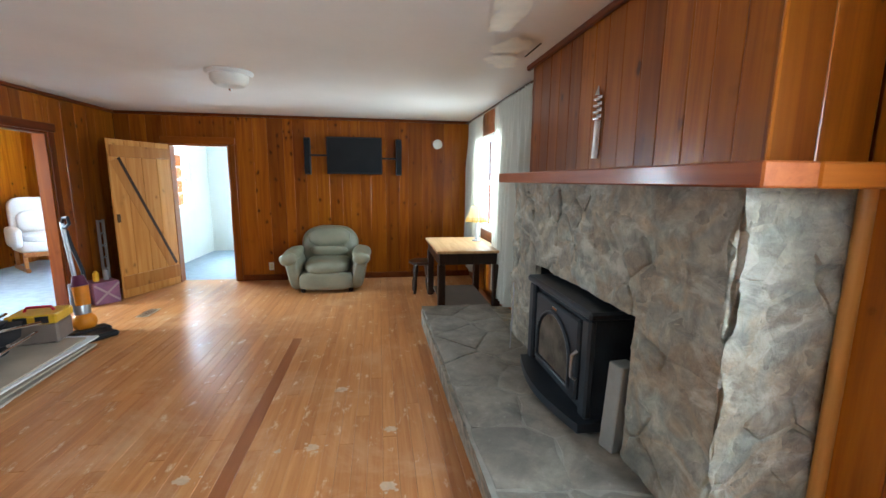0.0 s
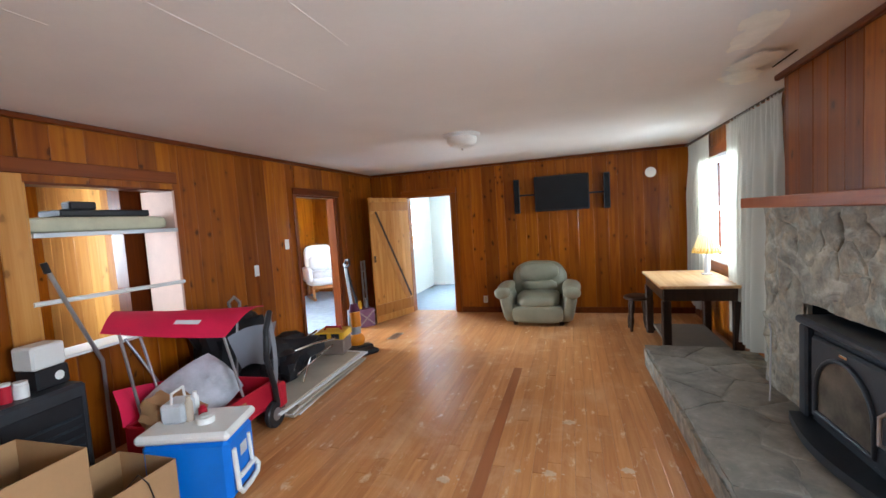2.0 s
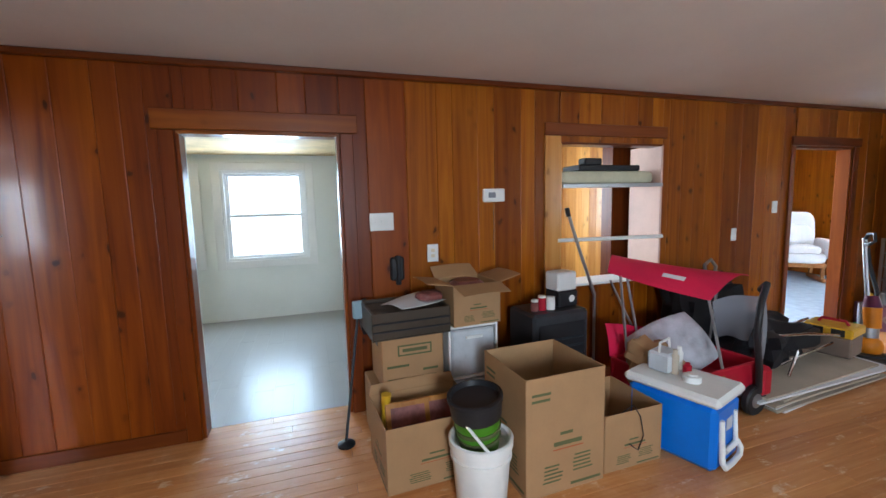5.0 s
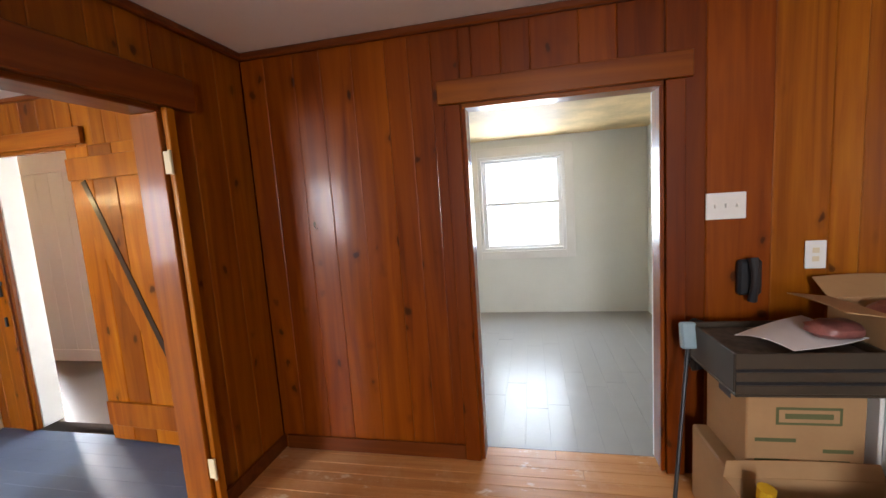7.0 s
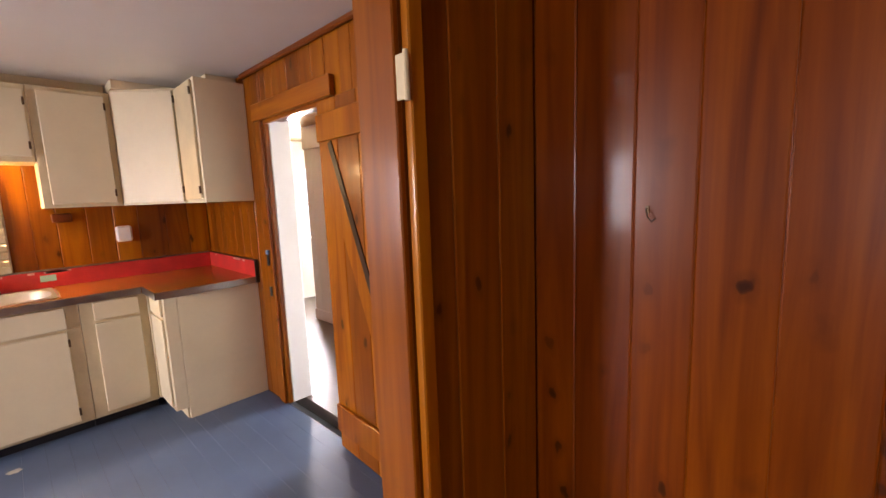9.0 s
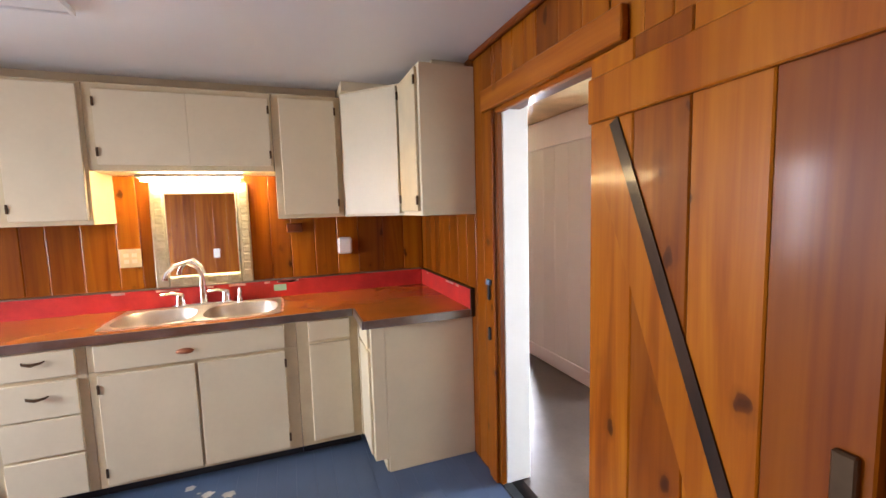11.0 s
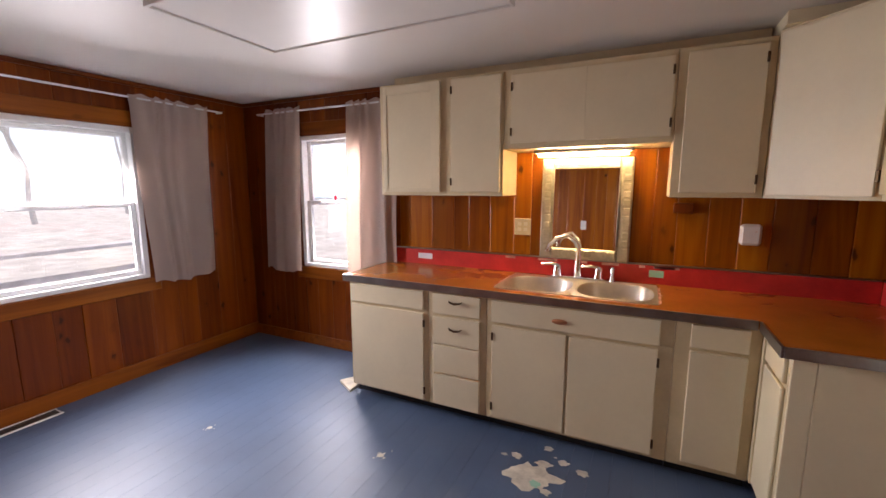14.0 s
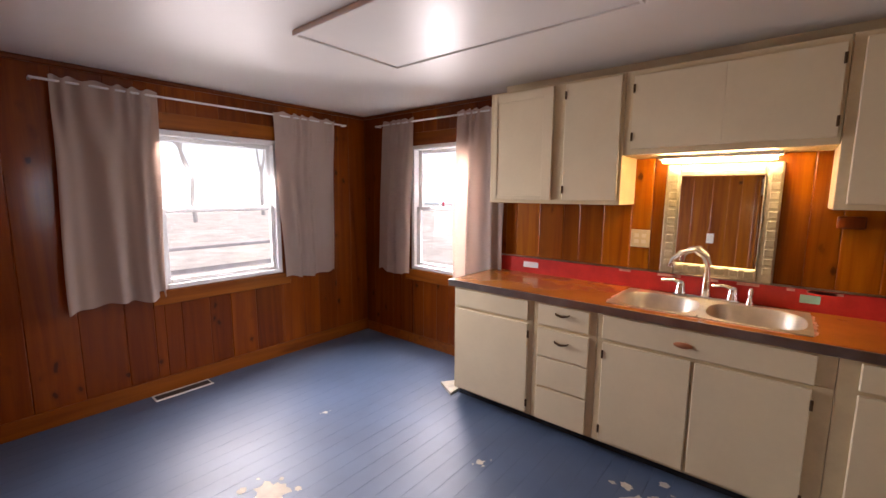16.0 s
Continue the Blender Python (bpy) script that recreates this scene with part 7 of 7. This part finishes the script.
part("head_lining", Mesh().box(-3.52, XW + 0.004, NICHE[0], NICHE[1], NICHE[3] - 0.014, NICHE[3] + 0.003, 0.003), TRIM_Y, ni)
pr = thing("crutch", "grey metal pole leaning in the wall opening", "pole", (-3.30, 1.78, 0.0))
part("pole", Mesh().tube([(0.02, 0.20, 0.70), (-0.02, 0.06, 1.12), (-0.04, -0.02, 1.38)], 0.014, 10), GRAY_METAL, pr)
part("pole_foot", Mesh().tube([(0.02, 0.20, 0.02), (0.02, 0.20, 0.70)], 0.012, 10), GRAY_METAL, pr)
part("pole_grip", Mesh().tube([(-0.04, -0.02, 1.36), (-0.045, -0.035, 1.43)], 0.02, 10), BLACK, pr)
lg = thing("closet_brace", "thin grey rod leaning below the wall opening", "rod", (-3.33, 2.20, 0.0))
part("rod", Mesh().tube([(0.0, -0.02, 0.80), (0.12, 0.12, 0.40)], 0.010, 8), GRAY_METAL, lg)

# closet behind the wall opening, and the daybed in the bedroom
w_closet = setting("wall_closet_north", Mesh().box(-6.0, X0, 3.22, 3.30, 0, 2.4), PINE_PALE, "pale pine wall of the closet", "wall", 0)
setting("wall_closet_post", Mesh().box(-4.05, -3.90, 2.66, 2.95, 0, 2.4), TRIM, "dark pine post in the closet", "wall", 0)
wc = thing("nursing_chair", "white upholstered chair on honey wood runners in the bedroom", "armchair", (-5.35, 7.85, 0.0), 48)
wc.scale = (0.95, 0.95, 1.1)
for x in (-0.30, 0.30):
    part("runner", Mesh().box(x - 0.03, x + 0.03, -0.36, 0.36, 0.0, 0.06, 0.012), BED_WOOD, wc)
    for y in (-0.27, 0.25):
        part("leg", Mesh().box(x - 0.025, x + 0.025, y - 0.025, y + 0.025, 0.061, 0.26, 0.006), BED_WOOD, wc)
part("seat_rail", Mesh().box(-0.33, 0.33, -0.33, -0.28, 0.22, 0.29, 0.008), BED_WOOD, wc)
part("seat_base", Mesh().blob(0, 0, 0.36, 0.36, 0.36, 0.09, 28, 5, 0.03), LINEN, wc)
part("seat_cushion", Mesh().blob(0, -0.05, 0.48, 0.29, 0.31, 0.075, 28, 3.6, 0.04), LINEN, wc)
part("backrest", Mesh(pose(0, 0.30, 0.70, -10)).blob(0, 0, 0, 0.33, 0.09, 0.36, 28, 4.5, 0.03), LINEN, wc)
part("back_cushion", Mesh(pose(0, 0.20, 0.70, -14)).blob(0, 0, 0, 0.26, 0.08, 0.17, 24, 3.0, 0.06), LINEN, wc)
for x in (-0.36, 0.36):
    part("armrest", Mesh().blob(x, -0.02, 0.50, 0.06, 0.34, 0.15, 24, 4.0, 0.03), LINEN, wc)


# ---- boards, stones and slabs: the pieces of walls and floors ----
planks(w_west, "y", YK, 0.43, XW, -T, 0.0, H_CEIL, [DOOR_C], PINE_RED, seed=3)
planks(w_west, "y", 0.43, YN, XW, -T, 0.0, H_CEIL, [NICHE, DOOR_B], PINE, seed=15)
planks(w_west, "y", YS, YK - 0.134, XW, -T, 0.0, H_CEIL, [DOOR_D], PINE, (0.09, 0.15), seed=4)
planks(w_north, "x", XW, XE, YN, T, 0.0, H_CEIL, [DOOR_A], PINE, seed=5)
planks(w_mid, "x", XW, 1.72, YK, -T, 0.0, H_CEIL, [OPEN_K], PINE, seed=6)
planks(w_mid, "x", XW, XKE, YK - 0.15, T, 0.0, H_CEIL, [OPEN_K], PINE, seed=7)
planks(w_east, "y", 3.2, YN, XE, T, 0.0, H_CEIL, [WIN_L], PINE, seed=8)
planks(w_east2, "y", YK, 1.30, 1.72, T, 0.0, H_CEIL, [WIN_L2], PINE, seed=9)
planks(w_closet, "x", -6.0, X0, 3.204, T, 0.0, 2.4, [], PINE_PALE, seed=13)
planks(w_hall, "y", -6.1, -4.79, -4.63, -T, 0.0, 2.3, [], WHITE_WALL, (0.14, 0.2), seed=14)
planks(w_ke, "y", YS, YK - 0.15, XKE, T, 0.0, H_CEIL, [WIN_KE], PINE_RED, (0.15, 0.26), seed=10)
planks(w_ks, "x", XW, -0.34, YS, -T, 0.0, H_CEIL, [], PINE, (0.12, 0.2), seed=11)
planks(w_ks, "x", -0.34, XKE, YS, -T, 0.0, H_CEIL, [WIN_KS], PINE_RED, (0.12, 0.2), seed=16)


def floor_boards(parent, x0, x1, y0, y1, wide, material, seed, cut=(1.4, 3.4), special=None, drop_most=0.0012, chamfer=0.002):
    rnd = random.Random(seed)
    x = x0
    while x < x1 - 0.01:
        q = min(x1, x + wide)
        y = y0
        while y < y1 - 0.01:
            v = min(y1, y + rnd.uniform(*cut))
            if y1 - v < 0.5:
                v = y1
            drop = rnd.uniform(0, drop_most)
            mt = special if special and x <= -0.62 < q and 1.5 < (y + v) / 2 < 4.6 else material
            piece("floor_board", Mesh().box(x + 0.0003, q - 0.0003, y + 0.0006, v - 0.0006, -0.018, -drop, chamfer), mt, parent)
            y = v
        x = q


floor_boards(tagged_floor, XW - 0.13, 1.72, YK - 0.06, YN + 0.14, 0.083, FLOOR_WOOD, 21, special=FLOOR_STAIN)
floor_boards(floor_k, XW, XKE, YS, YK - 0.06, 0.105, BLUE_FLOOR, 22, cut=(3.4, 3.5), drop_most=0.0001, chamfer=0.0006)


def clip(poly, p, n):
    """The part of a polygon that lies on the near side of a line through p with normal n."""
    out = []
    for a, b in zip(poly, poly[1:] + poly[:1]):
        da, db = (a[0] - p[0]) * n[0] + (a[1] - p[1]) * n[1], (b[0] - p[0]) * n[0] + (b[1] - p[1]) * n[1]
        if da <= 0:
            out.append(a)
        if da * db < 0:
            k = da / (da - db)
            out.append((a[0] + k * (b[0] - a[0]), a[1] + k * (b[1] - a[1])))
    return out


def rubble(parent, name, u0, u1, v0, v1, size, place, material, seed, hole=None, gap=0.008, depth=0.05, rough=0.02, flat=1.0, proud=(0.92, 1.22)):
    """Irregular stones that fill a rectangle: cells round scattered points, each with a rough, rounded face. place(u, v, h) gives the world point."""
    rnd = random.Random(seed)
    seeds, tries = [], 0
    while tries < 4000:
        tries += 1
        p = (rnd.uniform(u0, u1), rnd.uniform(v0, v1))
        s = size * rnd.uniform(0.6, 1.25)
        if all(((p[0] - q[0]) / flat) ** 2 + (p[1] - q[1]) ** 2 > s * s for q in seeds):
            seeds.append(p)
    for i, p in enumerate(seeds):
        poly = [(u0, v0), (u1, v0), (u1, v1), (u0, v1)]
        for q in seeds:
            if q != p:
                mid = ((p[0] + q[0]) / 2, (p[1] + q[1]) / 2)
                poly = clip(poly, mid, (q[0] - p[0], q[1] - p[1]))
        if hole and hole[0] < p[0] < hole[1] and hole[2] < p[1] < hole[3]:
            continue
        if hole:
            keep = []
            for side, pt, nn in ((p[0] <= hole[0], (hole[0], 0), (1, 0)), (p[0] >= hole[1], (hole[1], 0), (-1, 0)), (p[1] >= hole[3], (0, hole[3]), (0, -1))):
                if side:
                    keep.append((pt, nn))
            if keep:
                poly = clip(poly, *keep[0])
        if len(poly) < 3:
            continue
        dense = []
        for a, b in zip(poly, poly[1:] + poly[:1]):
            k = max(1, int(math.dist(a, b) / 0.09))
            dense += [(a[0] + j / k * (b[0] - a[0]), a[1] + j / k * (b[1] - a[1])) for j in range(k)]
        c = (sum(a[0] for a in dense) / len(dense), sum(a[1] for a in dense) / len(dense))
        rad = max(math.dist(a, c) for a in dense)
        top = depth * rnd.uniform(*proud)
        verts, n = [], len(dense)
        for f, h in ((1.0, 0.0), (1.0, 0.86), (0.93, 0.97), (0.72, 1.03), (0.38, 1.04)):
            for a in dense:
                d = (a[0] - c[0], a[1] - c[1])
                k = f * max(0.1, 1 - gap / max(0.03, math.hypot(*d)))
                wob = noise.noise(Vector((a[0] * 11 + i, a[1] * 11, f * 3)))
                lump = noise.noise(Vector((c[0] + f * d[0], c[1] + f * d[1], 0.3 * i)) * 9) + 0.5 * noise.noise(Vector((c[0] + f * d[0], c[1] + f * d[1], i)) * 24)
                k *= 1 + 0.16 * wob * (1 if f < 1 or h > 0 else 0)
                verts.append(place(c[0] + k * d[0], c[1] + k * d[1], h * top + (rough * lump if h > 0.8 else 0)))
        verts.append(place(c[0], c[1], top * 1.05 + rough * 0.5 * rnd.uniform(-1, 1)))
        faces = []
        for r in range(4):
            for j in range(n):
                a, b = r * n + j, r * n + (j + 1) % n
                faces.append((a, b, b + n, a + n))
        faces += [(4 * n + j, 4 * n + (j + 1) % n, 5 * n) for j in range(n)]
        m = Mesh()
        m.put(verts, faces)
        me = m.data(name, 50)
        me.materials.append(material)
        ob = new(name, me)
        ob.parent = parent


rubble(chimney, "stone", CH_Y0, CH_Y1, 0.2, 1.49, 0.17, lambda u, v, h: (CH_X + 0.050 - h, u, v), STONE, 31, hole=(1.82, 3.02, 0.1, 0.90), flat=1.7, gap=0.007, proud=(0.95, 1.4), rough=0.026)
rubble(chimney, "stone", CH_X + 0.01, 1.72, 0.0, 1.49, 0.19, lambda u, v, h: (u, CH_Y0 + 0.046 - h, v), STONE, 32, flat=1.4, gap=0.007, proud=(0.95, 1.4), rough=0.026)
rubble(chimney, "stone", CH_X + 0.01, XE, 0.2, 1.49, 0.15, lambda u, v, h: (u, CH_Y1 - 0.035 + h, v), STONE, 33, flat=1.5, gap=0.006)


def smear(u0, u1, v0, v1, place):
    """Mortar trowelled over the joints, so that it laps unevenly over the stones."""
    def at(a, b):
        u, v = u0 + (u1 - u0) * a, v0 + (v1 - v0) * b
        p = Vector((u, v, place(0, 0, 0)[0]))
        u += 0.030 * noise.noise(Vector((0.7, v * 6, 3))) * (1 - a) ** 4
        h = 0.058 + 0.020 * noise.noise(p * 6.5) + 0.010 * noise.noise(p * 17) + 0.006 * noise.noise(p * 41)
        return place(u, v, h)
    part("mortar", Mesh().sheet(at, max(4, int((u1 - u0) / 0.018)), max(4, int((v1 - v0) / 0.018))), MORTAR, chimney, "rough trowelled mortar", 60)


def front_face(u, v, h):
    return (CH_X + 0.050 - h, u, v)


smear(CH_Y0 - 0.002, 1.815, 0.19, 0.90, front_face)
smear(3.025, CH_Y1, 0.19, 0.90, front_face)
smear(CH_Y0 - 0.002, CH_Y1, 0.90, 1.49, front_face)
smear(CH_X + 0.0, 1.72, 0.0, 1.49, lambda u, v, h: (u, CH_Y0 + 0.046 - h, v))
rubble(hearth, "slab", 0.575, 1.30, 1.30, 4.34, 0.56, lambda u, v, h: (u + 0.055 * (4.34 - v) / 3.04 * (1.3 - u) / 0.72, v, 0.168 + h), SLATE, 36, gap=0.007, depth=0.03, rough=0.005, flat=0.8)
part("mortar", Mesh().sheet(lambda u, v: (0.60 + 0.70 * u, 1.31 + 3.02 * v, 0.192 + 0.004 * noise.noise(Vector((3 * u, 12 * v, 0.5)))), 16, 60), plain("pale_hearth_mortar", (0.30, 0.28, 0.24), 0.9, scale=9, spread=0.2, bump=0.3), hearth)
# vinyl planks of the white room
rnd = random.Random(23)
y = -2.55
while y < 0.65:
    q, x = min(0.66, y + 0.15), -6.40 - rnd.uniform(0.0, 0.9)
    while x < X0 - 0.01:
        v = min(X0, x + 1.22)
        if v > -6.40:
            piece("floor_plank", Mesh().box(max(x, -6.40) + 0.0006, v - 0.0006, y + 0.0006, q - 0.0006, -0.0038, 0.0, 0.0008), GRAY_PLANK, floor_white)
        x = v
    y = q
